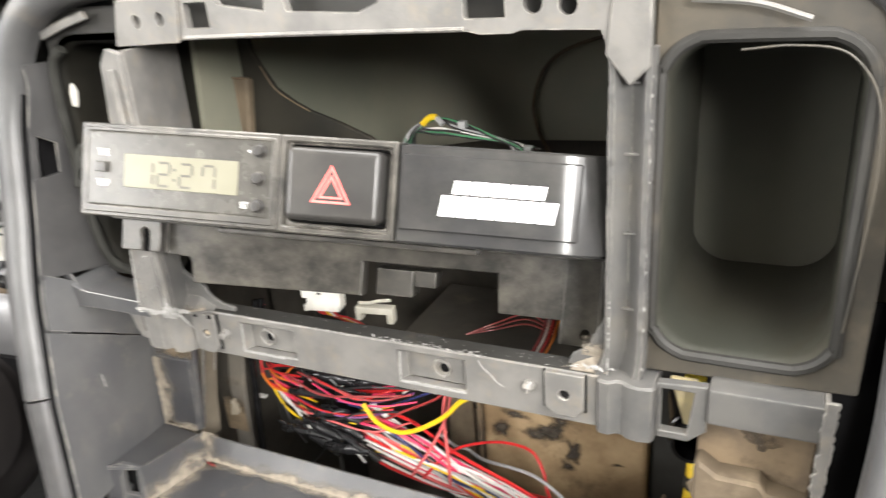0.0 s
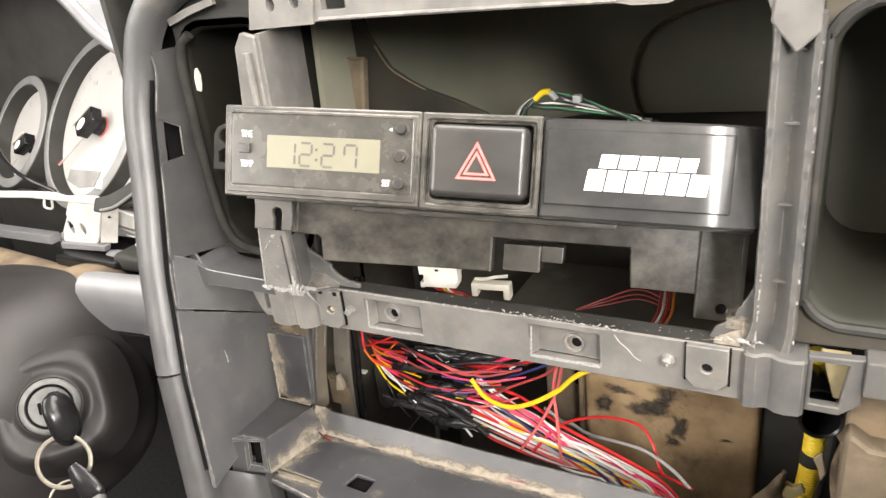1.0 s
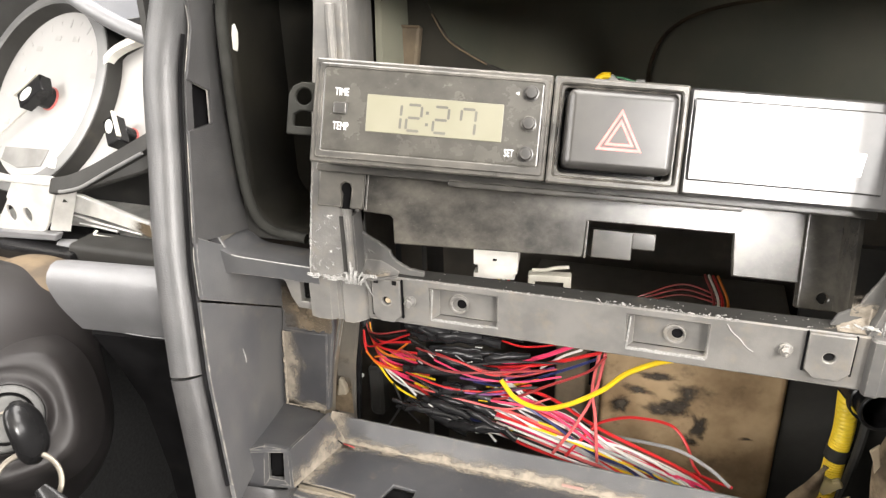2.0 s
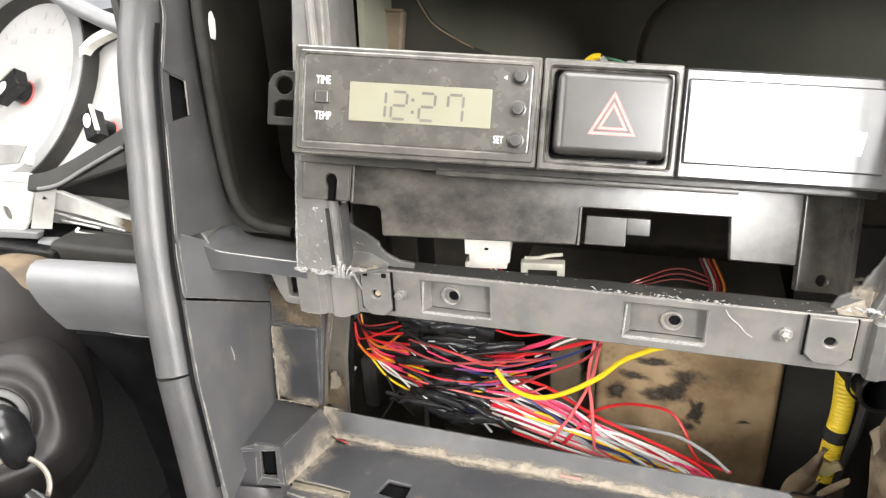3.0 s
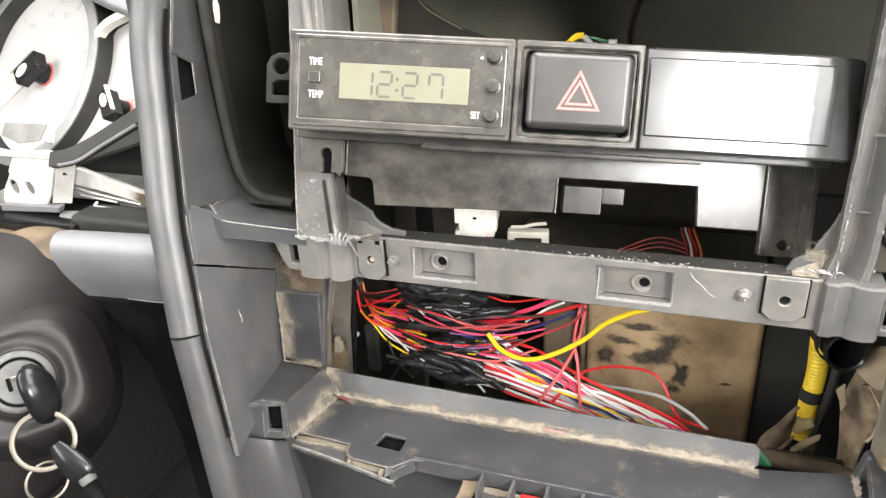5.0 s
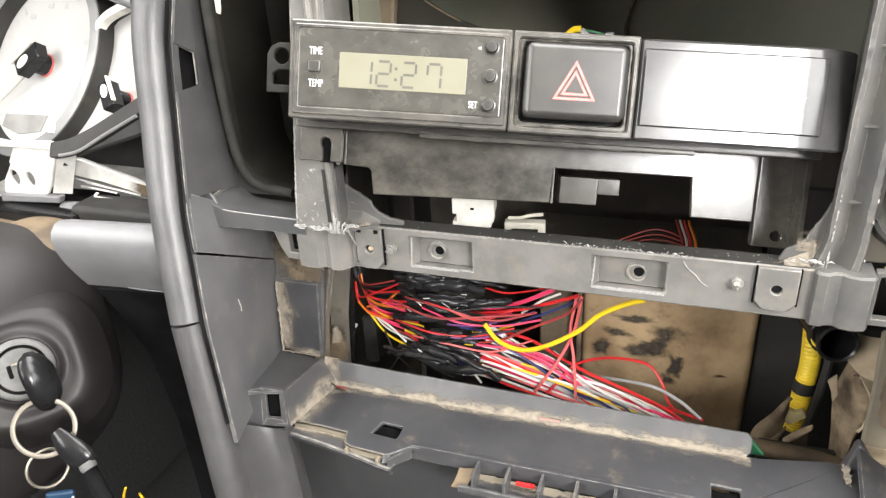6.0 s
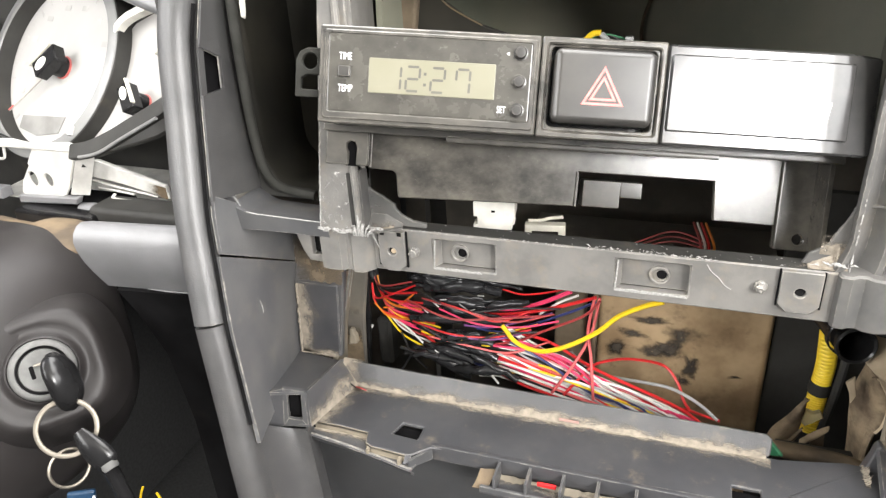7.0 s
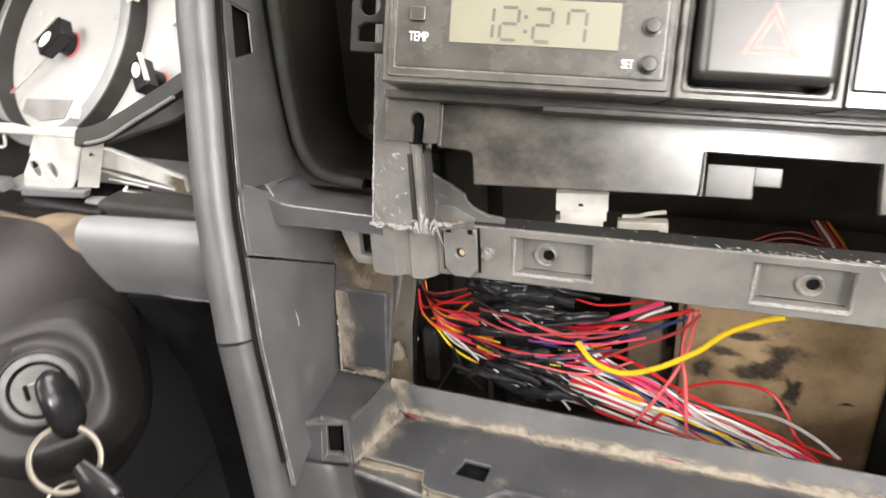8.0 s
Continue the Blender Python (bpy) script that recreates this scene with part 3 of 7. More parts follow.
# one surface with the trim, darkened for the shade under the tray
part("lower_cheek", thick(patch([0.0, 0.02] + spread_of(0.08, 1.0, 10), [0, 0.08, 0.16, 0.24, 0.32, 0.4, 0.5, 0.6, 0.7, 0.8, 0.94, 1.0, 1.15, 2.0], cheek_at), 0.0015), PAD_SHADED, dash, "grained lower cheek, darkened for shade")
# added sheet fills the opening above the cheek with dark shade
part("cheek_shade_fill", plate([(-0.1640, 0.8000), (-0.1330, 0.8000), (-0.1340, 0.8520), (-0.1640, 0.8580)], (), 0.002, -0.0215, 0.0005), CHARCOAL, dash, "dark sheet for the shade behind the lower cheek")
part("knee_recess_panel", box(-0.140, 0.16, -0.012, -0.006, 0.74, 0.846, 0.001), CHARCOAL, dash, "charcoal panel under the tray")

# back wall of the cheek with dusty step, beside the radio opening
part("pillar_panel", plate([(-0.1648, 0.8616), (-0.1357, 0.8627), (-0.1273, 0.9209), (-0.1250, 0.9385), (-0.1560, 0.9385), (-0.1573, 0.9198)], (), 0.004, 0.022, 0.0008), DASH, dash, "pillar coated in tan dust")
part("pillar_step", plate([(-0.1602, 0.8632), (-0.1357, 0.8638), (-0.1316, 0.9108), (-0.1565, 0.9100)], (), 0.0015, 0.0205, 0.0009), TRAY, dash, "smooth dark face of the pillar")
part("dust_film", plate(ragged([(-0.1560, 0.9115), (-0.1295, 0.9115), (-0.1255, 0.9375), (-0.1555, 0.9375)], 0.0017, 0.0008, 5.0), (), 0.0001, 0.0216), DUST_THIN, dash, "tan dust on the top of the pillar")
part("dust_film", fading(spread_of(0.8640, 0.9095, 40), [0, 0.35, 0.7, 1], lambda z, k: Vector((-0.1598 + (z - 0.8635) * 0.075 + k * (0.0260 - 0.0130 * (z - 0.864) / 0.0455) * (1 + 0.25 * noise.noise((z * 120, 1.0, 4.0))), 0.0202, z))), DUST_EDGE, dash, "tan dust up the pillar's edge")
part("dust_film", fading(spread_of(-0.1598, -0.1362, 30), [0, 0.5, 1], lambda x, k: Vector((x, 0.0202, 0.8640 + 0.0080 * k))), DUST_SOFT, dash, "tan dust at the pillar's foot")
part("scuff", tube([(-0.1595, 0.0218, 0.9207), (-0.1612, 0.0218, 0.9092)], 0.0003, 5), GREY, dash, "pale scuff on the pillar")
part("pillar_edge", tube([(-0.1408, 0.030, 0.8620), (-0.1287, 0.030, 0.9138), (-0.1230, 0.030, 0.9380)], 0.0007, 6), GREY, dash, "thin pale edge beside the opening")


# top pad and the skin between trim and cluster
part("top_pad", thick(patch(spread_of(-0.20, 0.70, 20), spread_of(0.0, 0.50, 10),
     lambda x, y: Vector((x, y + 0.004, 1.104 + 0.020 * math.sin(min(1, y / 0.3) * 1.5) - 0.03 * max(0, x - 0.2)))), 0.003), PAD, dash, "grained dashboard top")
part("glove_side_skin", thick(patch(spread_of(0.190, 0.70, 16), spread_of(0.74, 1.104, 12),
     lambda x, z: Vector((x, 0.012 - (1.104 - z) * 0.20 + 0.02 * math.sin((z - 0.74) * 8), z))), 0.003), DASH, dash, "charcoal dashboard skin on the passenger side")
part("binnacle_side_wall", thick(patch(spread_of(0.955, 1.105, 6), spread_of(0.0, 1.0, 6),
     lambda z, k: Vector((-0.1925 - 0.010 * k - 0.02 * k * k, 0.000 + 0.16 * k, z))), 0.003), SHELL, dash, "black inner wall beside the instruments")
ARCH = [(-0.66, 1.03), (-0.62, 1.085), (-0.55, 1.116), (-0.46, 1.128), (-0.40, 1.122), (-0.362, 1.101), (-0.335, 1.074), (-0.318, 1.062), (-0.298, 1.052)]
part("binnacle_back_wall", plate([(-0.66, 0.80)] + ARCH + [(-0.296, 0.985), (-0.195, 0.985), (-0.195, 0.80)], (), 0.004, 0.165), SHELL, dash, "black shell behind the instruments")
part("binnacle_hood", sweep(smooth_line([(x, 0.135, z) for x, z in ARCH], 8), [(-0.002, -0.035), (0.002, -0.035), (0.002, 0.035), (-0.002, 0.035)], (0, -1, 0)), DASH, dash, "charcoal hood over the instruments")
part("hood_edge", tube([(x, 0.100, z) for x, z in ARCH + [(-0.275, 1.0435), (-0.250, 1.0360), (-0.220, 1.0300)]], 0.0050, 10), SILVER, dash, "pale rolled edge of the hood")
part("driver_top_pad", thick(patch(spread_of(-0.70, -0.19, 14), spread_of(0.172, 0.50, 6), lambda x, y: Vector((x, y, 1.060 + 0.02 * math.sin(y * 6)))), 0.003), PAD, dash, "grained dashboard top on the driver's side")
part("binnacle_bridge", box(-0.315, -0.19, 0.160, 0.175, 0.98, 1.062, 0.002), PAD, dash)
# shell of the cavity
part("cavity_back", box(-0.19, 0.19, 0.255, 0.26, 0.70, 1.11), CAVITY, dash, "black bulkhead deep inside the dashboard")
part("cavity_floor", box(-0.19, 0.19, 0.03, 0.255, 0.70, 0.705), CAVITY, dash)
part("cavity_side", box(-0.200, -0.195, 0.03, 0.255, 0.70, 0.95), CAVITY, dash)
part("cavity_side", box(0.192, 0.197, 0.03, 0.255, 0.70, 1.10), CAVITY, dash)

# ---------------------------------------------------------------- silver knee panel below the cluster
knee = thing("knee_panel", (-0.26, 0.0, 0.75), "silver-grey rounded knee panel under the instruments", "panel")
KNEE = [(0.032, 0.9240), (0.018, 0.9360), (0.008, 0.9430), (0.000, 0.9460), (-0.0040, 0.9452), (-0.0075, 0.9420), (-0.0092, 0.9375), (-0.0084, 0.9315), (-0.0060, 0.9240), (-0.0025, 0.9165), (0.0012, 0.9095), (0.0050, 0.9030)]
part("upper_face", thick(patch(spread_of(-0.271, -0.186, 6), list(range(len(KNEE))), lambda x, k: Vector((x, KNEE[k][0] + (x + 0.23) * 0.1, KNEE[k][1]))), 0.002), SILVER, knee)
# shade under the knee is put into this face's black colour
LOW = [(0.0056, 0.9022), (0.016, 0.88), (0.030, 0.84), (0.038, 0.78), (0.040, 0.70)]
part("lower_face", thick(patch(spread_of(-0.265, -0.180, 6), list(range(len(LOW))), lambda x, k: Vector((x, LOW[k][0] + (x + 0.23) * 0.1, LOW[k][1]))), 0.002), DEEP_SHADE, knee, "lower face of the knee panel, blackened for shade")
part("seam", tube([(-0.245, 0.0035, 0.9032), (-0.23, 0.0045, 0.9026), (-0.188, 0.0090, 0.9022)], 0.0004, 6), SILVER, knee, "pale seam line")


# ---------------------------------------------------------------- radio bracket
rb = thing("radio_bracket", (0, 0, 0.938), "grey plastic radio bracket roughly cut open and dusty", "bracket")
Y0 = -0.004
REC1, REC2 = (-0.0655, -0.0365, 0.9435, 0.9575), (0.0155, 0.0450, 0.9435, 0.9575)
bar_outline = [(-0.095, 0.939), (0.118, 0.939), (0.118, 0.961), (-0.095, 0.961)]
recs = [[(a, c), (b, c), (b, d), (a, d)] for a, b, c, d in (REC1, REC2)]
bar = part("lower_bar", plate(bar_outline, recs, 0.0045, Y0, 0.0006), GREY, rb)


def panel_of(*q):
    q = [Vector(p) for p in q]
    return thick(patch([0, 0.5, 1], [0, 0.5, 1], lambda u, v: q[0].lerp(q[1], u).lerp(q[3].lerp(q[2], u), v)), 0.0004)


def recess(a, b, c, d, hole_x, hole_z):
    bore = circle(hole_x + 0.0009, hole_z - 0.0002, 0.0022, 16)
    tray_ = join(plate([(a, c), (b, c), (b, d), (a, d)], (bore,), 0.0012, Y0 + 0.0047),
                 plate(circle(hole_x, hole_z, 0.0042, 20), (circle(hole_x + 0.0003, hole_z, 0.0032, 16),), 0.0016, Y0 + 0.0032, 0.0003))
    ob = part("screw_recess", tray_, GREY, bar, "recessed pocket with a screw boss")
    part("screw_hole", lathe([(0.0021, 0), (0.0021, 0.006), (0.0, 0.006)], facing((hole_x + 0.0009, Y0 + 0.0050, hole_z - 0.0002), (0, 1, 0)), 16), DEEP_SHADE, bar, "dark screw hole")
    part("pocket_slope", panel_of((a, Y0, c), (a + 0.0024, Y0 + 0.0045, c), (a + 0.0024, Y0 + 0.0045, d), (a, Y0, d)), GREY, bar, "slanted side of the pocket")
    return ob


recess(*REC1, -0.0540, 0.9498)
recess(*REC2, 0.0332, 0.9498)
for a, b in ((REC1[0], REC1[1] - 0.006), (REC2[0], REC2[1])):
    part("pocket_ledge", plate(ragged([(a, 0.9425), (b, 0.9425), (b - 0.001, 0.9434), (a + 0.001, 0.9438)], 0.0005, 0.0008, a * 100, 0.9430, 0.95), (), 0.0005, Y0 - 0.0005), GREY_CUT, bar, "pale torn ledge of the pocket")
    part("pocket_side", tube([(a + 0.0002, Y0 - 0.0002, 0.9430), (a + 0.0012, Y0 - 0.0002, 0.9570)], 0.0004, 5), GREY_CUT, bar, "pale scraped side of the pocket")


def screw_tab(x, z, w, h):
    c = 0.0035
    out = [(x - w, z + h), (x - w, z - h + c), (x - w + c, z - h), (x + w - c, z - h), (x + w, z - h + c), (x + w, z + h)]
    part("screw_tab", plate(out, (circle(x, z, 0.0020, 16),), 0.0022, Y0 - 0.0024, 0.0003), GREY, bar, "chamfered tab with a screw hole")
    part("tab_gap", box(x + w, x + w + 0.0007, Y0 - 0.0012, Y0 - 0.0002, z - h + 0.002, z + h, 0), DEEP_SHADE, bar, "dark gap beside the tab")
    part("tab_gap", box(x - w - 0.0007, x - w, Y0 - 0.0012, Y0 - 0.0002, z - h + 0.002, z + h, 0), DEEP_SHADE, bar, "dark gap beside the tab")
    part("screw_hole", lathe([(0.0019, 0), (0.0019, 0.0008), (0, 0.0008)], facing((x, Y0 - 0.0009, z), (0, 1, 0)), 16), BLACK, bar)


screw_tab(-0.0848, 0.9502, 0.0065, 0.0100)
part("screw_tip", lathe([(0.0013, 0), (0.0012, 0.0006), (0.0, 0.0009)], facing((-0.0844, Y0 - 0.0010, 0.9502), (0, -1, 0)), 10), TAN_PALE, bar, "tan dusty screw tip")
for dx in (-0.0042, 0.0042):
    part("tab_notch", box(-0.0848 + dx - 0.0010, -0.0848 + dx + 0.0010, Y0 - 0.0030, Y0 - 0.0023, 0.9585, 0.9603, 0.0002), DEEP_SHADE, bar, "small notch in the tab")
screw_tab(0.0855, 0.9518, 0.0074, 0.0090)


def stub(x, z):
    bm = lathe([(0.0026, 0), (0.0026, 0.0012), (0.0020, 0.0014), (0.0018, 0.0030), (0.0010, 0.0036), (0, 0.0037)], facing((x, Y0, z), (0, -1, 0)), 10)
    for v in bm.verts:
        v.co += Vector((noise.noise(v.co * 900), noise.noise(v.co * 900 + Vector((5, 0, 0))), noise.noise(v.co * 900 + Vector((0, 7, 0))))) * 0.0006
    part("cut_stub", bm, GREY, bar, "pale melted plastic stub")


stub(-0.0745, 0.9505)
stub(0.0715, 0.9520)
part("bar_top", box(-0.095, 0.103, Y0 + 0.0005, 0.0055, 0.9590, 0.9612, 0.0004), SHELL, bar, "dark scraped upper face of the bar")
part("bar_bottom", box(-0.095, 0.118, Y0 + 0.0005, 0.012, 0.9388, 0.9405, 0.0004), GREY, bar)
part("scratch", tube([(0.051, Y0 - 0.0001, 0.9590), (0.053, Y0 - 0.0001, 0.9560), (0.056, Y0 - 0.0001, 0.9535), (0.0585, Y0 - 0.0001, 0.9505), (0.061, Y0 - 0.0001, 0.9490)], 0.00022, 5), GREY_CUT, bar, "pale scratch")


def shavings(name, n, x0, x1, y0, y1, z, seed, size=0.0022):
    """Curled slivers of cut plastic."""
    rnd = random.Random(seed)
    bms = []
    for _ in range(n):
        x, y = rnd.uniform(x0, x1), rnd.uniform(y0, y1)
        a, l = rnd.uniform(0, 6.28), rnd.uniform(0.4, 1.2) * size
        d = Vector((math.cos(a), 0.35 * math.sin(a), rnd.uniform(-0.05, 0.35))) * l
        p = Vector((x, y, z))
        q = p + d * 0.5 + Vector((0, 0, rnd.uniform(0, 0.25) * size))
        w = rnd.uniform(0.05, 0.13) * size
        bm = bmesh.new()
        row = [[bm.verts.new(c + Vector((0, s * w, s * w * 0.6)) * f) for s in (-1, 1)] for c, f in ((p, 0.6), (q, 1.0), (p + d, 0.3))]
        for r0, r1 in zip(row, row[1:]):
            bm.faces.new((r0[0], r0[1], r1[1], r1[0]))
        bms.append(thick(bm, 0.00012))
    return join(*bms)


tagged(part("swarf", shavings("s", 45, -0.075, 0.10, -0.0040, 0.0040, 0.9612, 4, 0.0012), GREY_CUT, rb, "pale plastic swarf on the bar"), kind="stuff")
tagged(part("swarf", shavings("s", 90, 0.004, 0.054, -0.0043, -0.0016, 0.9611, 9, 0.0017), GREY_CUT, rb, "heap of pale plastic swarf"), kind="stuff")
tagged(part("swarf", shavings("s", 60, -0.080, -0.010, -0.0046, -0.0036, 0.9610, 15, 0.0013), GREY_CUT, rb, "pale burrs on the bar's edge"), kind="stuff")

# foot block on the driver's side, its folded ribs and clip wing
foot = part("foot_block", sweep([Vector((0, 0, 0.939)), Vector((0, 0, 0.9612))],
            [(-0.122, 0.010), (-0.122, -0.006), (-0.1205, -0.0085), (-0.117, -0.0095), (-0.110, -0.0095), (-0.1075, -0.0075), (-0.1055, -0.0075), (-0.1035, -0.0095),
             (-0.0995, -0.0095), (-0.0975, -0.0080), (-0.0955, -0.0055), (-0.0945, Y0), (-0.0945, 0.010)][::-1], (0, 1, 0)), GREY, rb, "folded grey foot of the bracket")
for v in foot.data.vertices:
    v.co.x = -v.co.x if v.co.x > 0 else v.co.x
part("clip_wing", plate([(-0.138, 0.9575), (-0.1335, 0.944), (-0.1305, 0.939), (-0.121, 0.9385), (-0.121, 0.959), (-0.1305, 0.9595)],
     ([(-0.1285, 0.9425), (-0.1225, 0.9425), (-0.1225, 0.9565), (-0.1285, 0.9565)],), 0.004, -0.0035, 0.0004), GREY, rb, "clip wing with a square window")
# black block stands for the shade behind the wing's window
part("clip_window_shade", box(-0.1290, -0.1220, 0.0005, 0.002, 0.942, 0.957), BLACK, rb, "black block for the shade in the clip window")
# ledge under the driver-side vent
LEDGE = [[(-0.1650, 0.012, 0.9690), (-0.1600, 0.012, 0.9665), (-0.1540, 0.012, 0.9632), (-0.1416, 0.012, 0.9622), (-0.1145, 0.012, 0.9612)],
         [(-0.1645, -0.0085, 0.9690), (-0.1600, -0.0085, 0.9668), (-0.1540, -0.0085, 0.9652), (-0.1416, -0.0080, 0.9643), (-0.1145, -0.0080, 0.9636)],
         [(-0.1648, -0.0107, 0.9683), (-0.1606, -0.0107, 0.9662), (-0.1545, -0.0106, 0.9646), (-0.1416, -0.0101, 0.9638), (-0.1145, -0.0101, 0.9631)],
         [(-0.1668, -0.0120, 0.9565), (-0.1625, -0.0110, 0.9560), (-0.1560, -0.0102, 0.9559), (-0.1420, -0.0097, 0.9559), (-0.1145, -0.0097, 0.9558)],
         [(-0.1640, 0.0100, 0.9560), (-0.1600, 0.0100, 0.9558), (-0.1540, 0.0100, 0.9556), (-0.1420, 0.0100, 0.9556), (-0.1145, 0.0100, 0.9556)]]
LEDGE = [smooth_line(r, 6) for r in LEDGE]
part("vent_ledge", thick(patch(list(range(len(LEDGE[0]))), list(range(5)), lambda a, b: Vector(LEDGE[b][a])), 0.0012), DASH, rb, "worn dusty ledge under the vent opening")
part("ledge_corner", plate([(-0.1690, 0.9600), (-0.1590, 0.9600), (-0.1605, 0.9660), (-0.1640, 0.9720), (-0.1690, 0.9740)], (), 0.0015, -0.0090, 0.0003), DASH, rb)
part("ledge_edge", tube([Vector(q) + Vector((0, 0, 0.0003)) for q in LEDGE[2][10:]], 0.0003, 5, 1), GREY_CUT, rb, "pale worn front edge of the ledge")

# driver-side upright: lower cut part, upper channel
up_l = part("driver_upright", plate(ragged([(-0.1172, 0.9612), (-0.0962, 0.9613), (-0.0956, 0.9905),
            (-0.0940, 1.0100), (-0.0925, 1.0560), (-0.0915, 1.0780), (-0.0985, 1.0800), (-0.1030, 1.0740), (-0.1060, 1.0450), (-0.1112, 1.0050), (-0.1138, 0.9890)], 0.0011, 0.0009, 3.0, 0.9618, 1.03, -0.105),
            (), 0.0030, -0.0125, 0.0006), GREY, rb, "grey upright with a ragged cut edge")
part("torn_web", plate(ragged([(-0.0975, 0.9613), (-0.0690, 0.9613), (-0.0690, 0.9635), (-0.0760, 0.9645), (-0.0790, 0.9660), (-0.0812, 0.9672), (-0.0830, 0.9690), (-0.0838, 0.9716), (-0.0870, 0.9738), (-0.0905, 0.9758), (-0.0940, 0.9775), (-0.0962, 0.9790), (-0.0970, 0.9830), (-0.0974, 0.9890), (-0.1000, 0.9890)], 0.0004, 0.0009, 31.0, 0.9630, 0.990),
     (), 0.0018, -0.0015, 0.0003), GREY_SHADED, up_l, "dark web torn along a curve")
part("web_side", thick(patch(spread_of(0.9613, 0.9900, 8), [0, 1], lambda z, k: Vector((-0.0958 - 0.0015 * k, -0.0115 + 0.0105 * k, z))), 0.0012), GREY_SHADED, up_l, "side of the channel behind the rib")
part("web_foot", thick(patch(spread_of(-0.0955, -0.0800, 16), spread_of(0, 1, 6), lambda x, k: Vector((x, -0.0100 + 0.0085 * k + 0.0060 * (1 - k) * max(0.0, (x + 0.0900) / 0.010), 0.9616 + 0.0052 * k * k * max(0.2, min(1.0, (-0.078 - x) / 0.010))))), 0.0010), GREY_SHADED, up_l, "sloping foot of the torn web")
# dark strip puts in the shade of the shallow channel
part("groove_shade", box(-0.1004, -0.0980, -0.0129, -0.0122, 0.9645, 0.9900, 0.0003), SHELL, up_l, "dark strip for the shade in the channel beside the rib")
part("upright_rib", tube([(-0.0962, -0.0136, 0.9620), (-0.0960, -0.0140, 0.985), (-0.0965, -0.0138, 1.02), (-0.0960, -0.0135, 1.072)], 0.0016, 8), GREY, up_l, "rounded rib")
part("upright_flange", thick(patch(spread_of(0.963, 1.073, 6), [0, 1], lambda z, k: Vector((-0.1172 + (z - 0.963) * 0.129 - 0.001 * k, -0.0120 + 0.022 * k, z))), 0.0018), GREY, up_l)
part("upright_inner", thick(patch(spread_of(0.992, 1.079, 5), [0, 1], lambda z, k: Vector((-0.0938 + (z - 0.992) * 0.02 - 0.007 * k, -0.0110 + 0.036 * k, z))), 0.0018), GREY, up_l)
tagged(part("cut_burr", shavings("s", 130, -0.1165, -0.0900, -0.0150, -0.0122, 0.9618, 21, 0.0034), GREY_CUT, up_l, "pale burrs along the cut"), kind="stuff")


def burr_edge(x, z0, z1, n, seed, y=-0.0140, lean=0.0):
    rnd = random.Random(seed)
    bms = []
    for _ in range(n):
        z = rnd.uniform(z0, z1)
        bm = bmesh.new()
        bmesh.ops.create_icosphere(bm, subdivisions=1, radius=1)
        s = rnd.uniform(0.00014, 0.00042)
        for v in bm.verts:
            v.co = Vector((x + lean * (z - z0) + v.co.x * s * rnd.uniform(0.4, 1.5), y + v.co.y * s * 0.7, z + v.co.z * s * rnd.uniform(0.8, 3.5)))
        bms.append(bm)
    return join(*bms)


tagged(part("cut_burr", burr_edge(-0.0962, 0.9625, 1.000, 60, 5, -0.0150, 0.0), GREY_CUT, up_l, "pale burrs on the rib"), kind="stuff")
tagged(part("cut_burr", shavings("s", 70, -0.1000, -0.0850, -0.0135, -0.0120, 0.9640, 27, 0.0030), GREY_CUT, up_l, "torn pale slivers at the foot"), kind="stuff")
tagged(part("cut_burr", join(*[tube([(x, -0.0150, 0.9612), (x + d * 0.4, -0.0158, 0.9612 + h * 0.6), (x + d, -0.0150, 0.9612 + h)], w, 5, 3) for x, d, h, w in ((-0.0962, 0.0012, 0.0075, 0.0006), (-0.0950, -0.0010, 0.0100, 0.0005), (-0.0942, 0.0006, 0.0060, 0.0007), (-0.0930, 0.0024, 0.0058, 0.0004), (-0.0972, -0.0006, 0.0040, 0.0007), (-0.0918, 0.0018, 0.0034, 0.0005), (-0.0985, 0.0008, 0.0030, 0.0006))]), GREY_CUT, up_l, "pale torn slivers standing at the rib's foot"), kind="stuff")
tagged(part("cut_burr", burr_edge(-0.1166, 0.963, 1.000, 120, 2, -0.0126, 0.129), GREY_CUT, up_l, "pale burrs along the cut"), kind="stuff")

part("scrape_mark", plate([(-0.1160, 0.9630), (-0.1010, 0.9630), (-0.1000, 0.9900), (-0.1120, 0.9900)], (), 0.0001, -0.0127), SCRAPE, up_l, "pale scrape marks")
part("scrape_mark", plate([(-0.0965, 0.9660), (-0.0880, 0.9660), (-0.0910, 0.9740), (-0.0965, 0.9860)], (), 0.0001, -0.0018), SCRAPE, up_l, "pale scrape marks")
part("dust_film", fading(spread_of(-0.0935, -0.0830, 24), [0, 0.35, 0.7, 1], lambda x, k: Vector((x, -0.0102 + 0.0085 * k + 0.0060 * (1 - k) * max(0.0, (x + 0.0900) / 0.010), 0.9623 + 0.0056 * k * k))), DUST_SOFT, up_l, "tan dust on the sloping foot")

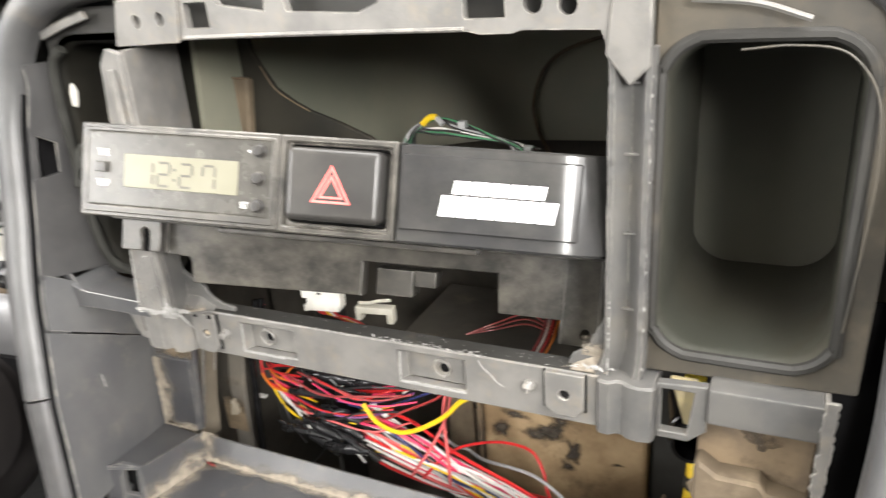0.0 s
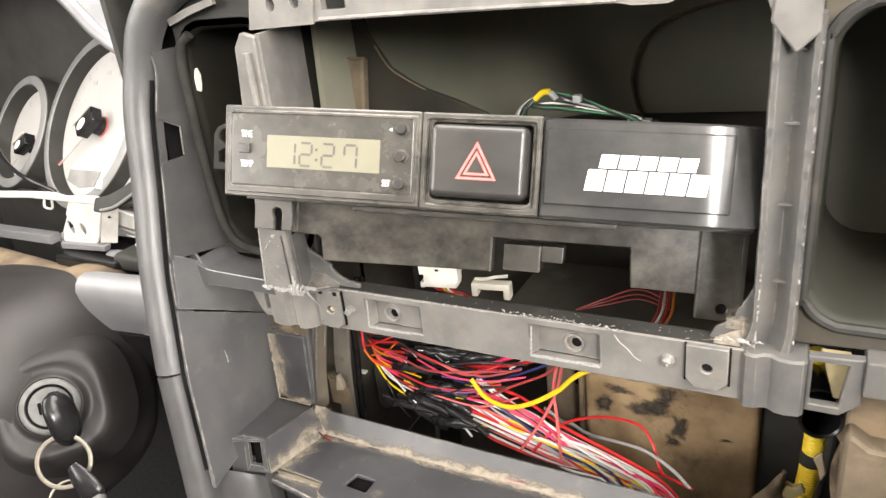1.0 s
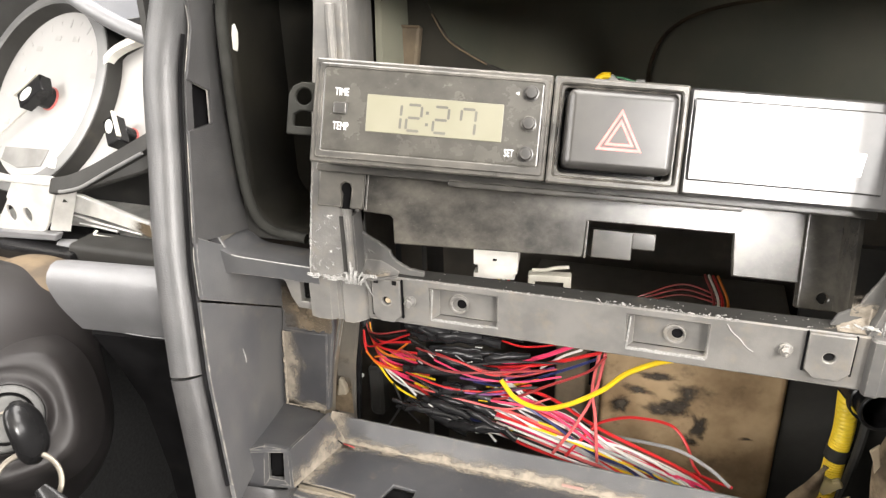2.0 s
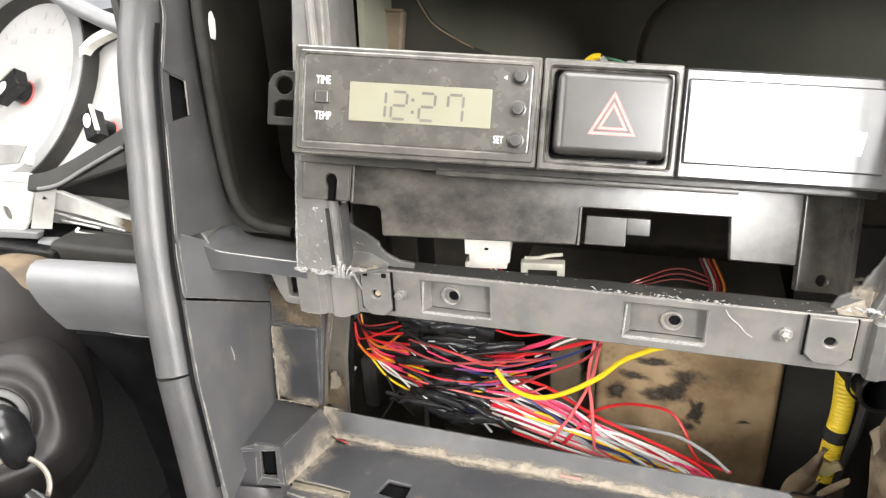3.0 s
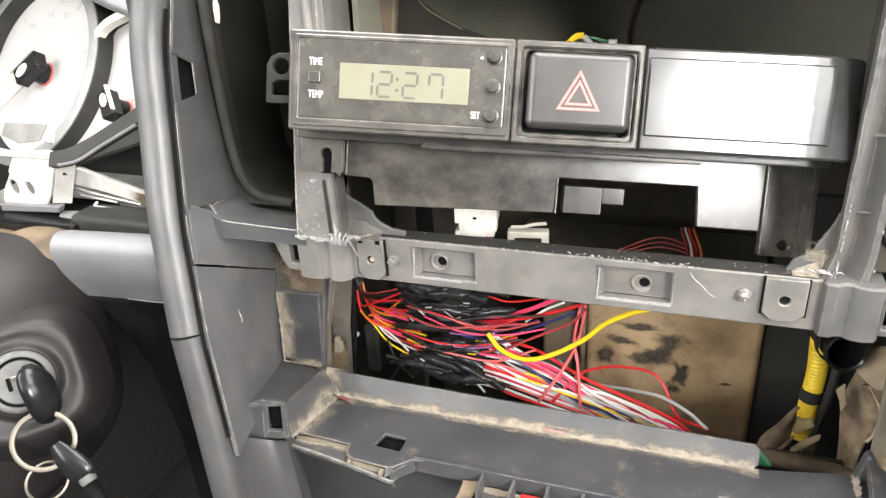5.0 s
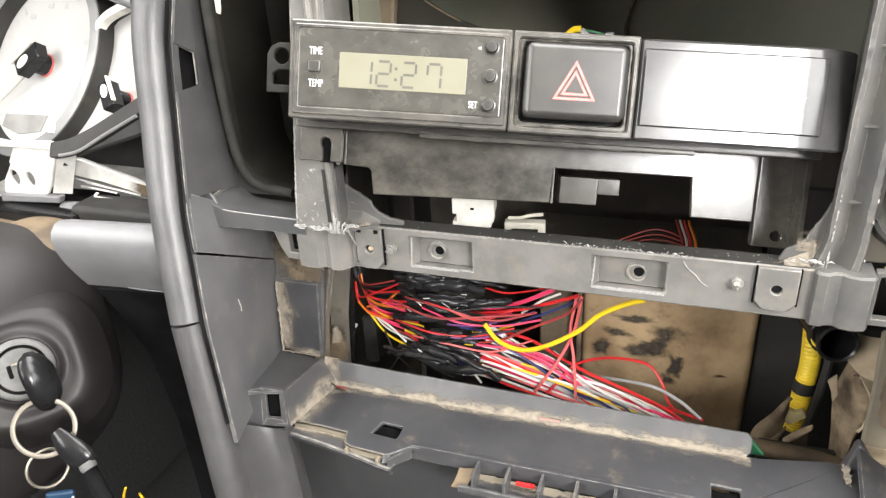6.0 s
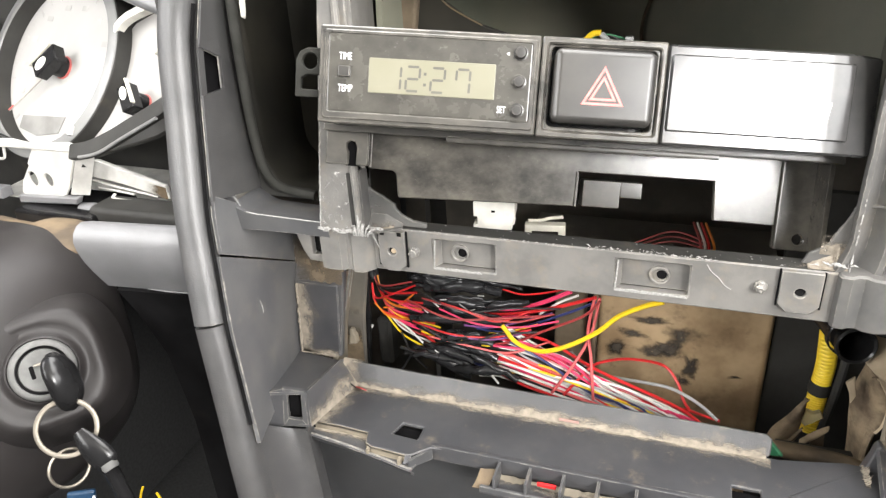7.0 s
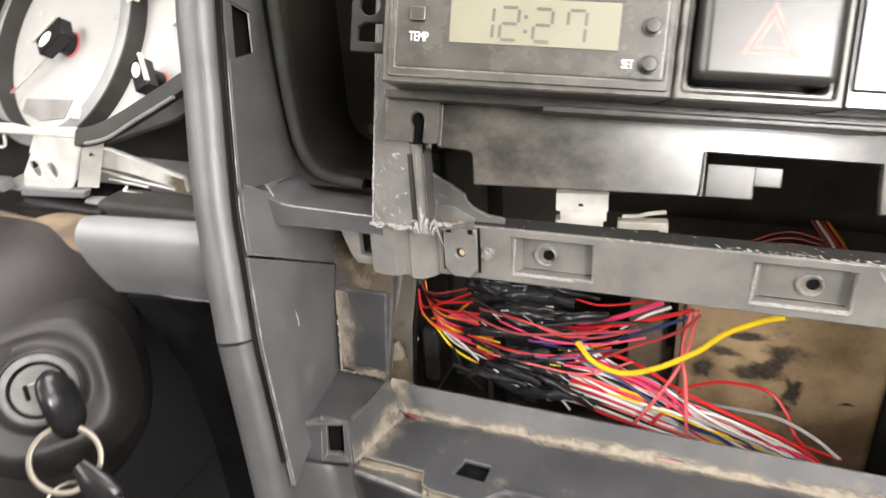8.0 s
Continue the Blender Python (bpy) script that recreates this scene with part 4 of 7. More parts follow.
# top bar with its holes, passenger-side upright
TOP = [(-0.1000, 1.0800), (-0.0700, 1.0808), (-0.0660, 1.0815), (0.0540, 1.0812), (0.0580, 1.0802), (0.0690, 1.0802), (0.0720, 1.0812), (0.0970, 1.0806), (0.1000, 1.0720), (0.1120, 1.0720), (0.1120, 1.0960), (0.0520, 1.0975),
       (0.0250, 1.0975), (0.0220, 1.0915), (0.0140, 1.0885), (-0.0150, 1.0900), (-0.0165, 1.0975), (-0.0235, 1.0975), (-0.0250, 1.0905), (-0.0460, 1.0935), (-0.0490, 1.0975), (-0.0960, 1.0975)]
part("top_bar", plate(TOP, (circle(-0.0745, 1.0895, 0.0025, 14, 0.8), circle(-0.0868, 1.0890, 0.0025, 14, 0.8), rounded(-0.0625, -0.0510, 1.0855, 1.0950, 0.0006, 2),
     rounded(0.0530, 0.0670, 1.0850, 1.0945, 0.0006, 2), circle(0.0760, 1.0890, 0.0032, 16), circle(0.0870, 1.0880, 0.0030, 16)), 0.0035, -0.0030, 0.0005), GREY, rb, "pale grey top bar with notches, square and round holes")
part("top_bar_block", plate([(-0.1004, 1.0798), (-0.0668, 1.0806), (-0.0640, 1.0972), (-0.0958, 1.0972)], (circle(-0.0745, 1.0895, 0.0027, 14, 0.8), circle(-0.0868, 1.0890, 0.0027, 14, 0.8)), 0.0012, -0.0043, 0.0005), GREY, rb, "raised block at the end of the top bar")
part("top_bar_fold", tube([(-0.0640, -0.0034, 1.0822), (-0.0250, -0.0034, 1.0824), (0.0140, -0.0034, 1.0822), (0.0530, -0.0034, 1.0820)], 0.0008, 6), GREY, rb, "folded lower edge of the top bar")
# dark sheet stands for the unlit space behind the holes
part("top_bar_backing", box(-0.095, 0.110, 0.008, 0.010, 1.082, 1.104), SHELL, rb, "dark sheet for the shade behind the top bar")
part("top_bar_lip", box(-0.097, 0.098, -0.0020, 0.014, 1.0830, 1.0842, 0.0004), GREY, rb)
POST = [(0.1000, 0.0035), (0.0992, -0.0020), (0.0998, -0.0036), (0.1015, -0.0034), (0.1037, -0.0002), (0.1060, 0.0022), (0.1085, 0.0004), (0.1106, -0.0034), (0.1124, -0.0036), (0.1132, -0.0020), (0.1134, 0.016)]


def post_at(z, k):
    """Channelled post with torn edges that sweeps out at its foot."""
    x, y = POST[k]
    foot_ = max(0.0, (0.976 - z) / 0.015) ** 2
    torn = 1.0 if k in (1, 2, 3, 7, 8, 9) else 0.15
    x += -0.0045 * foot_ * (1 - k / 10) + torn * (0.0003 * noise.noise((z * 140, 0.3 * k, 1.5)) + 0.0003 * noise.noise((z * 900, k, 4.0)))
    y += torn * 0.0005 * noise.noise((z * 300, k * 0.4, 8.0))
    return Vector((x, y, z))


up_r = part("passenger_upright", thick(patch(spread_of(0.9610, 1.0750, 90), list(range(len(POST))), post_at), 0.0012), GREY_SHADED, rb, "channelled grey upright with torn edges")
for z in (0.9865, 1.0145, 1.0415, 1.0640):
    part("rib", box(0.1012, 0.1088, 0.0002, 0.003, z, z + 0.0009, 0.0002), GREY_SHADED, up_r)
part("corner_flange", sweep([Vector((-0.1590, 0.0080, 1.0840)), Vector((-0.1440, 0.0080, 1.0885)), Vector((-0.1290, 0.0080, 1.0920))], [(-0.0016, -0.001), (0.0016, -0.001), (0.0016, 0.001), (-0.0016, 0.001)], (0, -1, 0)), GREY, rb, "pale flange in the upper corner")
part("corner_gusset", plate([(0.0985, 1.0735), (0.1010, 1.0960), (0.1120, 1.0960), (0.1120, 1.0700), (0.1060, 1.0640)], (), 0.003, -0.0045, 0.0006), GREY, rb)
part("foot_web", plate(ragged([(0.1010, 0.9612), (0.1010, 0.9900), (0.0998, 0.9880), (0.0990, 0.9840), (0.0975, 0.9800), (0.0958, 0.9770), (0.0942, 0.9735), (0.0930, 0.9700), (0.0908, 0.9680), (0.0880, 0.9664), (0.0862, 0.9640), (0.0850, 0.9612)], 0.0007, 0.0009, 14.0, 0.9630, 0.990), (), 0.0016, 0.0010, 0.0003), GREY_SHADED, rb, "torn foot of the upright")
part("foot_slope", thick(patch(spread_of(0.0870, 0.1005, 14), spread_of(0, 1, 6), lambda x, k: Vector((x, -0.0030 + 0.0042 * k, 0.9614 + 0.0062 * k * k * min(1.0, (x - 0.087) / 0.010) + 0.0004 * noise.noise((x * 700, k * 4, 3))))), 0.0010), DUST, rb, "tan dust heaped on the foot")
part("dust_film", fading(spread_of(0.0905, 0.1005, 20), [0, 0.5, 1], lambda x, k: Vector((x, 0.0007, 0.9660 + 0.0150 * k))), DUST_SOFT, rb, "tan dust on the torn foot")
tagged(part("cut_burr", burr_edge(0.1008, 0.9620, 0.992, 24, 41, -0.0042, 0.01), GREY_CUT, up_r, "pale burrs low on the torn edge"), kind="stuff")
tagged(part("cut_burr", burr_edge(0.1128, 0.9620, 1.070, 18, 43, -0.0036, 0.0), GREY_CUT, up_r, "pale burrs along the outer edge"), kind="stuff")
tagged(part("cut_burr", shavings("s", 26, 0.0900, 0.1010, -0.0050, -0.0030, 0.9640, 45, 0.0030), GREY_CUT, up_r, "torn pale slivers at the foot"), kind="stuff")
tagged(part("foot_dust", burr_edge(0.0965, 0.9615, 0.970, 30, 8, -0.001), DUST, rb, "tan dust at the upright's foot"), kind="stuff")

# lower structure on the passenger side: block, clip window, rail under the vent
part("clip_wing", plate([(0.1180, 0.9395), (0.1290, 0.9395), (0.1350, 0.9450), (0.1350, 0.9630), (0.1180, 0.9620)],
     ([(0.1195, 0.9425), (0.1285, 0.9425), (0.1305, 0.9600), (0.1195, 0.9600)],), 0.004, -0.0035, 0.0004), GREY_SHADED, rb, "clip wing with a square window")
# rail takes the darkened grey for the shade on this side
part("vent_rail", box(0.1350, 0.1700, -0.0060, 0.010, 0.9500, 0.9640, 0.0012), GREY_SHADED, rb, "grey rail under the vent")
part("lower_pocket", plate([(0.1320, 0.9000), (0.1690, 0.9000), (0.1700, 0.9520), (0.1320, 0.9460)], (), 0.004, 0.0030, 0.0008), TAN, rb, "dusty tan pocket wall")
part("pocket_smear", plate(ragged([(0.1430, 0.9500), (0.1480, 0.9410), (0.1530, 0.9370), (0.1590, 0.9400), (0.1650, 0.9480), (0.1650, 0.9510)], 0.0016, 0.0008, 8.0), (), 0.0001, 0.0027), OIL_THIN, rb, "dark smear on the pocket wall")
part("pocket_rail", plate([(0.1320, 0.8940), (0.1700, 0.8940), (0.1700, 0.9225), (0.1560, 0.9255), (0.1535, 0.9290), (0.1400, 0.9290), (0.1345, 0.9330), (0.1320, 0.9330)], (), 0.010, -0.0060, 0.0012), CASE_DARK, rb, "dusty brown ledge of the pocket")
part("wing_filling", plate([(0.1215, 0.9610), (0.1270, 0.9420), (0.1310, 0.9420), (0.1310, 0.9610)], (), 0.002, 0.0030, 0.0004), CONDUIT_DUSTY, rb, "dusty yellow moulding behind the clip window")
part("side_post", plate(ragged([(0.1668, 0.8900), (0.1708, 0.8900), (0.1716, 0.9380), (0.1726, 0.9720), (0.1686, 0.9720), (0.1678, 0.9380)], 0.0008, 0.0010, 12.0, 0.892, 0.972), (), 0.0014, -0.0150, 0.0003), GREY, rb, "pale side flange with a torn edge")
part("side_wall", box(0.1698, 0.1715, -0.0138, 0.020, 0.8900, 0.9640, 0.0004), GREY, rb)
# black sheet gives the opening beside the trim its shade
part("side_gap_shade", plate([(0.1716, 0.8600), (0.2000, 0.8600), (0.2000, 0.9900), (0.1716, 0.9900)], (), 0.002, 0.0200), DEEP_SHADE, rb, "black sheet for the shade beside the trim")


# ---------------------------------------------------------------- vent ducts at both ends
def vent_duct(x0, x1, z0, z1, y, deep, label, throat, lean=0.0):
    t = thing("air_duct", ((x0 + x1) / 2, y, z0), label, "air duct", "air ducts behind the dashboard")
    r = min(x1 - x0, z1 - z0) * 0.28
    steps = [(0.0, 0.0040), (0.0, 0.0010), (0.002, 0.0), (0.004, -0.0012), (deep * 0.5, 0.0), (deep, 0.001)]
    bm = bmesh.new()
    rings = []
    for dy, grow in steps:
        o = rounded(x0 - grow, x1 + grow, z0 - grow, z1 + grow, r + grow * 0.7, 6)
        rings.append([bm.verts.new((px + lean * dy, y + dy, pz)) for px, pz in o])
    n = len(rings[0])
    for a, b in zip(rings, rings[1:]):
        for k in range(n):
            bm.faces.new((a[k], a[(k + 1) % n], b[(k + 1) % n], b[k]))
    bmesh.ops.solidify(bm, geom=bm.faces[:], thickness=-0.0012)
    part("mouth", bm, throat, t)
    o = rounded(x0 - 0.004, x1 + 0.004, z0 - 0.004, z1 + 0.004, r, 6)
    part("back", plate([(px + lean * deep, pz) for px, pz in o], (), 0.002, y + deep), throat, t, "dusty back of the duct")
    return t


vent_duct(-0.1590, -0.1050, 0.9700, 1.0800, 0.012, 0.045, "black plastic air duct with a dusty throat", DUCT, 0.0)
vent_duct(0.1150, 0.1695, 0.9720, 1.0760, 0.004, 0.085, "black plastic air duct with a dusty throat, lightened for haze", DUCT_OLIVE, 0.05)
part("vent_surround", plate([(0.1095, 0.9620), (0.1790, 0.9640), (0.1810, 1.0960), (0.1120, 1.0980)], (rounded(0.1140, 0.1705, 0.9710, 1.0770, 0.014, 6),), 0.003, 0.0035, 0.0008), SURROUND, rb, "dark surround of the vent mouth with tan dust")
part("mouth_lip", tube([(x, 0.0030, z) for x, z in rounded(0.1138, 0.1707, 0.9708, 1.0772, 0.0142, 6)] + [(0.1707, 0.0030, 1.0630)], 0.0020, 8, 2), SHELL, rb, "dark rolled lip of the duct mouth")
part("mouth_flange", tube([(0.1220, -0.0005, 1.0880), (0.1390, -0.0005, 1.0862), (0.1530, 0.0, 1.0815)], 0.0010, 6), GREY, rb, "pale edge above the vent mouth")
part("mouth_flange", tube([(0.1360, 0.0010, 1.0735), (0.1500, 0.0005, 1.0745), (0.1630, 0.0005, 1.0720), (0.1715, 0.0, 1.0600), (0.1735, -0.0010, 1.0400), (0.1728, -0.0020, 1.0150), (0.1712, -0.0030, 0.9900)], 0.0004, 6), SURROUND, rb, "dusty inner edge of the vent mouth")
part("vent_surround", plate([(-0.1640, 0.9640), (-0.1020, 0.9640), (-0.1020, 1.0950), (-0.1640, 1.0950)], (rounded(-0.1595, -0.1045, 0.9695, 1.0805, 0.010, 6),), 0.003, 0.0125, 0.0008), SHELL, rb)
# white plate stands for a hole with bright light behind it
part("bright_hole", plate([(-0.0022, -0.0048), (0.0006, -0.0060), (0.0018, -0.0030), (0.0026, 0.0018), (0.0012, 0.0056), (-0.0004, 0.0050), (-0.0018, 0.0014)], (), 0.0008, 0.0, 0.0003, pose(-0.1572, 0.0150, 1.0560, 0, 0, 90)), WHITE, rb, "white plate for light showing through the duct wall")
tagged(part("duct_dust", fading(spread_of(-0.150, -0.108, 40), [0, 0.5, 1], lambda x, k: Vector((x, 0.0560, 0.9740 + 0.026 * k))), BROWN_FILM, rb, "brown dust low in the duct"), kind="stuff")
# black tube stands for the shade in the slit by the lip
part("cheek_gap_shade", tube([(-0.1612, 0.0110, 1.0700), (-0.1622, 0.0100, 1.0400), (-0.1615, 0.0095, 1.0050), (-0.1582, 0.0095, 0.9800)], 0.0016, 8), DEEP_SHADE, rb, "black tube for the shade beside the duct lip")


# rolled rubber lip on the outer side of the driver's duct
part("mouth_lip", tube([(-0.1500, 0.0090, 1.0780), (-0.1570, 0.0080, 1.0700), (-0.1585, 0.0075, 1.0400), (-0.1580, 0.0070, 1.0000), (-0.1550, 0.0070, 0.9800), (-0.1480, 0.0085, 0.9710), (-0.1300, 0.0090, 0.9680)], 0.0024, 10), EAR, rb, "black rolled lip of the duct mouth")


# ---------------------------------------------------------------- clock and hazard panel, hanging loose in front of the bracket
SU, SV, SN = Vector((0.9720, 0.2192, -0.0849)), Vector((0.0086, 0.3279, 0.9447)), Vector((-0.2349, 0.9189, -0.3169))
SM = Matrix.Translation((-0.0901, -0.0429, 1.0402)) @ Matrix((SU, SN, SV)).transposed().to_4x4()
ck = thing("clock_panel", (0, 0, 0.99), "loose black dash panel with clock, hazard switch and blank plate", "dash panel")


def sp(name, bm, material, parent, label="", smooth=38):
    bm.transform(SM)
    return part(name, bm, material, parent, label, smooth)


def flat_text(text, size, u, v, w):
    return lettering(text, size, Matrix.Translation((u, w, v)) @ pose(0, 0, 0, 90) @ Matrix.Diagonal((0.60, 1, 1, 1)))


# clock
clock = sp("clock_body", plate(rounded(0.0, 0.0792, -0.0172, 0.0175, 0.0008, 2), (rounded(0.0036, 0.0762, -0.0126, 0.0143, 0.001, 3),), 0.030, 0.0, 0.0007), SATIN, ck, "dusty black clock housing")
sp("clock_face", box(0.0030, 0.0768, -0.0006, 0.0045, -0.0132, 0.0149, 0.0010), CLOCK, clock, "smudged glossy black clock face")
sp("bezel_step", plate(rounded(0.0016, 0.0782, -0.0156, 0.0160, 0.001, 2), (rounded(0.0034, 0.0764, -0.0128, 0.0145, 0.001, 2),), 0.0012, -0.0007, 0.0004), SATIN, clock)
lcd = sp("display", box(0.0184, 0.0640, -0.00085, 0.0005, -0.0057, 0.0067, 0.0003), LCD, clock, "pale olive liquid crystal display")
SEG = {"1": "bc", "2": "abged", "7": "fabc"}


def digit(ch, u, w, h, lean):
    t = 0.00085
    g = {"a": ((0, 1), (1, 1)), "b": ((1, 1), (1, .5)), "c": ((1, .5), (1, 0)), "d": ((0, 0), (1, 0)), "e": ((0, .5), (0, 0)), "f": ((0, 1), (0, .5)), "g": ((0, .5), (1, .5))}
    for s in SEG[ch]:
        (ax, az), (bx, bz) = g[s]
        p, q = Vector((u + ax * w + lean * az * h, 0, -0.0043 + az * h)), Vector((u + bx * w + lean * bz * h, 0, -0.0043 + bz * h))
        d = (q - p).normalized()
        s_ = Vector((d.z, 0, -d.x)) * t * 0.5
        p, q = p + d * 0.0003, q - d * 0.0003
        pts = [p, p + s_ + d * 0.0003, q + s_ - d * 0.0003, q, q - s_ - d * 0.0003, p - s_ + d * 0.0003]
        sp("digit_segment", plate([(a.x, a.z) for a in pts], (), 0.0001, -0.00095), SEGMENT, lcd)


for ch, u in (("1", 0.0252), ("2", 0.0320), ("2", 0.0410), ("7", 0.0500)):
    digit(ch, u, 0.0048, 0.0085, 0.03)
for v in (-0.0019, 0.0019):
    sp("colon_dot", plate(rounded(0.0384, 0.0394, v - 0.0005, v + 0.0005, 0.0001, 2), (), 0.0001, -0.00095), SEGMENT, lcd)


def push_button(u, v):
    bm = lathe([(0.0026, 0), (0.0026, 0.0006), (0.0021, 0.0007), (0.0021, 0.0026), (0.0017, 0.0031), (0, 0.0032)], facing((u, -0.0006, v), (0, -1, 0)), 20)
    sp("push_button", bm, BUTTON, clock, "small round black button")


for v in (0.0110, 0.0011, -0.0088):
    push_button(0.0723, v)
sp("slide_switch", box(0.0075, 0.0118, -0.0024, 0.001, -0.0006, 0.0032, 0.0005), BUTTON, clock, "small square switch")
sp("time_mark", flat_text("TIME", 0.0037, 0.0098, 0.0066, -0.00075), PRINT, clock, "worn white lettering")
sp("temp_mark", flat_text("TEMP", 0.0037, 0.0100, -0.0047, -0.00075), PRINT, clock, "worn white lettering")
sp("set_mark", flat_text("SET", 0.0034, 0.0668, -0.0090, -0.00075), PRINT, clock, "worn white lettering")
sp("arrow_mark", plate([(0.0672, 0.0106), (0.0684, 0.0112), (0.0684, 0.0100)], (), 0.0001, -0.00075), PRINT, clock)

# hazard switch
haz = sp("hazard_housing", join(plate(rounded(0.0797, 0.1228, -0.0174, 0.0174, 0.0006, 2), (rounded(0.0818, 0.1208, -0.0150, 0.0150, 0.001, 3),), 0.026, -0.0006, 0.0006),
         plate(rounded(0.0818, 0.1208, -0.0150, 0.0150, 0.001, 3), (rounded(0.0832, 0.1196, -0.0136, 0.0142, 0.0015, 3),), 0.02, 0.0012, 0.0005)), SATIN, ck, "black double-stepped switch housing")
sp("housing_back", box(0.082, 0.1206, 0.012, 0.014, -0.015, 0.015), BLACK, haz)
btn = sp("hazard_button", box(0.0842, 0.1188, -0.0062, 0.012, -0.0122, 0.0133, 0.0026, 4), BUTTON, ck, "black square hazard button")


def triangle_ring(r_out, r_in, cu, cv, w):
    pts = lambda r: [(cu + r * math.cos(radians(a)) * 0.95, cv + r * math.sin(radians(a))) for a in (90, 210, 330)]
    return plate(pts(r_out), (pts(r_in),), 0.00015, w)


sp("triangle_mark", triangle_ring(0.0088, 0.0072, 0.1013, -0.0012, -0.00632), RED_PRINT, btn, "red warning triangle outline")
sp("triangle_mark", triangle_ring(0.0056, 0.0041, 0.1013, -0.0012, -0.00632), RED_PRINT, btn, "red warning triangle outline")

# blank plate with a worn white emblem
def bowed(u0, u1, v0, v1, front, back, r):
    """A block whose front falls away towards the passenger's end."""
    run = [u0 + (u1 - u0) * k / 24 for k in range(25)]
    bm = plate([(u0, back)] + [(u, front + 20.0 * max(0.0, u - 0.1780) ** 2) for u in run] + [(u1, back)], (), v1 - v0, v0, r)
    bm.transform(Matrix(((1, 0, 0, 0), (0, 0, 1, 0), (0, 1, 0, 0), (0, 0, 0, 1))))
    return bm


blank = sp("blank_housing", bowed(0.1232, 0.1975, -0.0174, 0.0170, 0.0, 0.026, 0.0008), GLOSS, ck, "glossy black plate surround")
face = sp("blank_face", bowed(0.1245, 0.1860, -0.0126, 0.0136, -0.0012, 0.006, 0.0005), GLOSS, blank, "glossy black blank face")
for k in range(5):
    a = 0.1427 + k * 0.0064
    sp("emblem_bar", plate([(a, 0.0008), (a + 0.0057, 0.0008), (a + 0.0065, 0.0054), (a + 0.0008, 0.0054)], (), 0.00015, -0.00138), PRINT, face, "plain white emblem block")
for k in range(6):
    a = 0.1383 + k * 0.0067
    sp("emblem_bar", plate([(a, -0.0070), (a + 0.0060, -0.0070), (a + 0.0071, 0.0002), (a + 0.0011, 0.0002)], (), 0.00015, -0.00138), PRINT, face, "plain white emblem block")

# carrier behind and below: lower plate with its cut-outs, ear on the driver's side
TAB = [(-0.0050, -0.0170), (-0.0050, -0.0335), (0.0047, -0.0335), (0.0047, -0.0282), (0.0038, -0.0266), (0.0040, -0.0246), (0.0054, -0.0235), (0.0072, -0.0240), (0.0081, -0.0260), (0.0078, -0.0335), (0.0130, -0.0335), (0.0130, -0.0170)]
LOWER = [(0.0120, -0.0120), (0.0120, -0.0345), (0.0225, -0.0350), (0.0240, -0.0362), (0.0253, -0.0461), (0.0993, -0.0446), (0.1004, -0.0302), (0.1561, -0.0303), (0.1574, -0.0465), (0.1824, -0.0469),
         (0.1832, -0.0565), (0.1971, -0.0570), (0.1995, -0.0207), (0.1975, -0.0120)]
bm = plate(LOWER, (circle(0.1928, -0.0520, 0.0022, 14),), 0.0025, 0.0, 0.0005)
bm.transform(Matrix.Translation((0.06, 0.041, 0)) @ pose(0, 0, 0, 0, 0, 2.2) @ Matrix.Translation((-0.06, 0, 0)))
low = sp("carrier_plate", bm, CARRIER, ck, "smudged black carrier plate with cut-outs")
sp("keyhole_tab", plate(TAB, (), 0.0022, 0.0330, 0.0005), SATIN, low, "tab with a keyhole slot")
# black block puts shade into the keyhole
sp("keyhole_inside", box(0.0030, 0.0090, 0.0365, 0.0375, -0.0340, -0.0225), DEEP_SHADE, low, "black block for the shade in the keyhole")
sp("carrier_shelf", join(box(-0.0040, 0.1975, 0.024, 0.0430, -0.0200, -0.0170, 0.0006), box(0.046, 0.1500, 0.020, 0.0415, -0.0215, -0.0195, 0.0005)), SATIN, low)
sp("carrier_rib", box(0.1824, 0.1836, 0.0440, 0.048, -0.0560, -0.0200, 0.0003), CARRIER, low)
sp("carrier_rib", box(0.0125, 0.0133, 0.0385, 0.0415, -0.0340, -0.0200, 0.0002), SATIN, low)
sp("carrier_flange", box(0.0995, 0.1003, 0.0415, 0.049, -0.0446, -0.0302, 0.0002), SATIN, low)
sp("carrier_end", box(0.1965, 0.1985, 0.034, 0.048, -0.0565, -0.0200, 0.0003), CARRIER, low)
ear = sp("mounting_ear", plate([(-0.0010, -0.0080), (-0.0125, -0.0080), (-0.0125, 0.0060), (-0.0110, 0.0090), (-0.0080, 0.0105), (-0.0010, 0.0105)],
         (circle(-0.0070, 0.0055, 0.0030, 16), [(-0.0102, -0.0050), (-0.0030, -0.0050), (-0.0030, 0.0005), (-0.0080, 0.0005), (-0.0102, -0.0010)]), 0.0025, 0.012, 0.0004), EAR, ck, "black mounting ear with two holes")
sp("grey_module", join(box(0.1035, 0.1195, 0.052, 0.066, -0.0450, -0.0335, 0.0006), box(0.1195, 0.1290, 0.054, 0.066, -0.0405, -0.0335, 0.0006)), SATIN, ck, "grey plug module behind the plate")

# ---------------------------------------------------------------- plugs and clips behind the bar
plug = thing("wiring_plug", (-0.045, 0.036, 0.944), "white nylon wiring plug with red and yellow leads", "plug")
PM = pose(-0.0478, 0.038, 0.9548, 0, 0, 8) @ Matrix.Diagonal((1.32, 1.1, 1.12, 1))
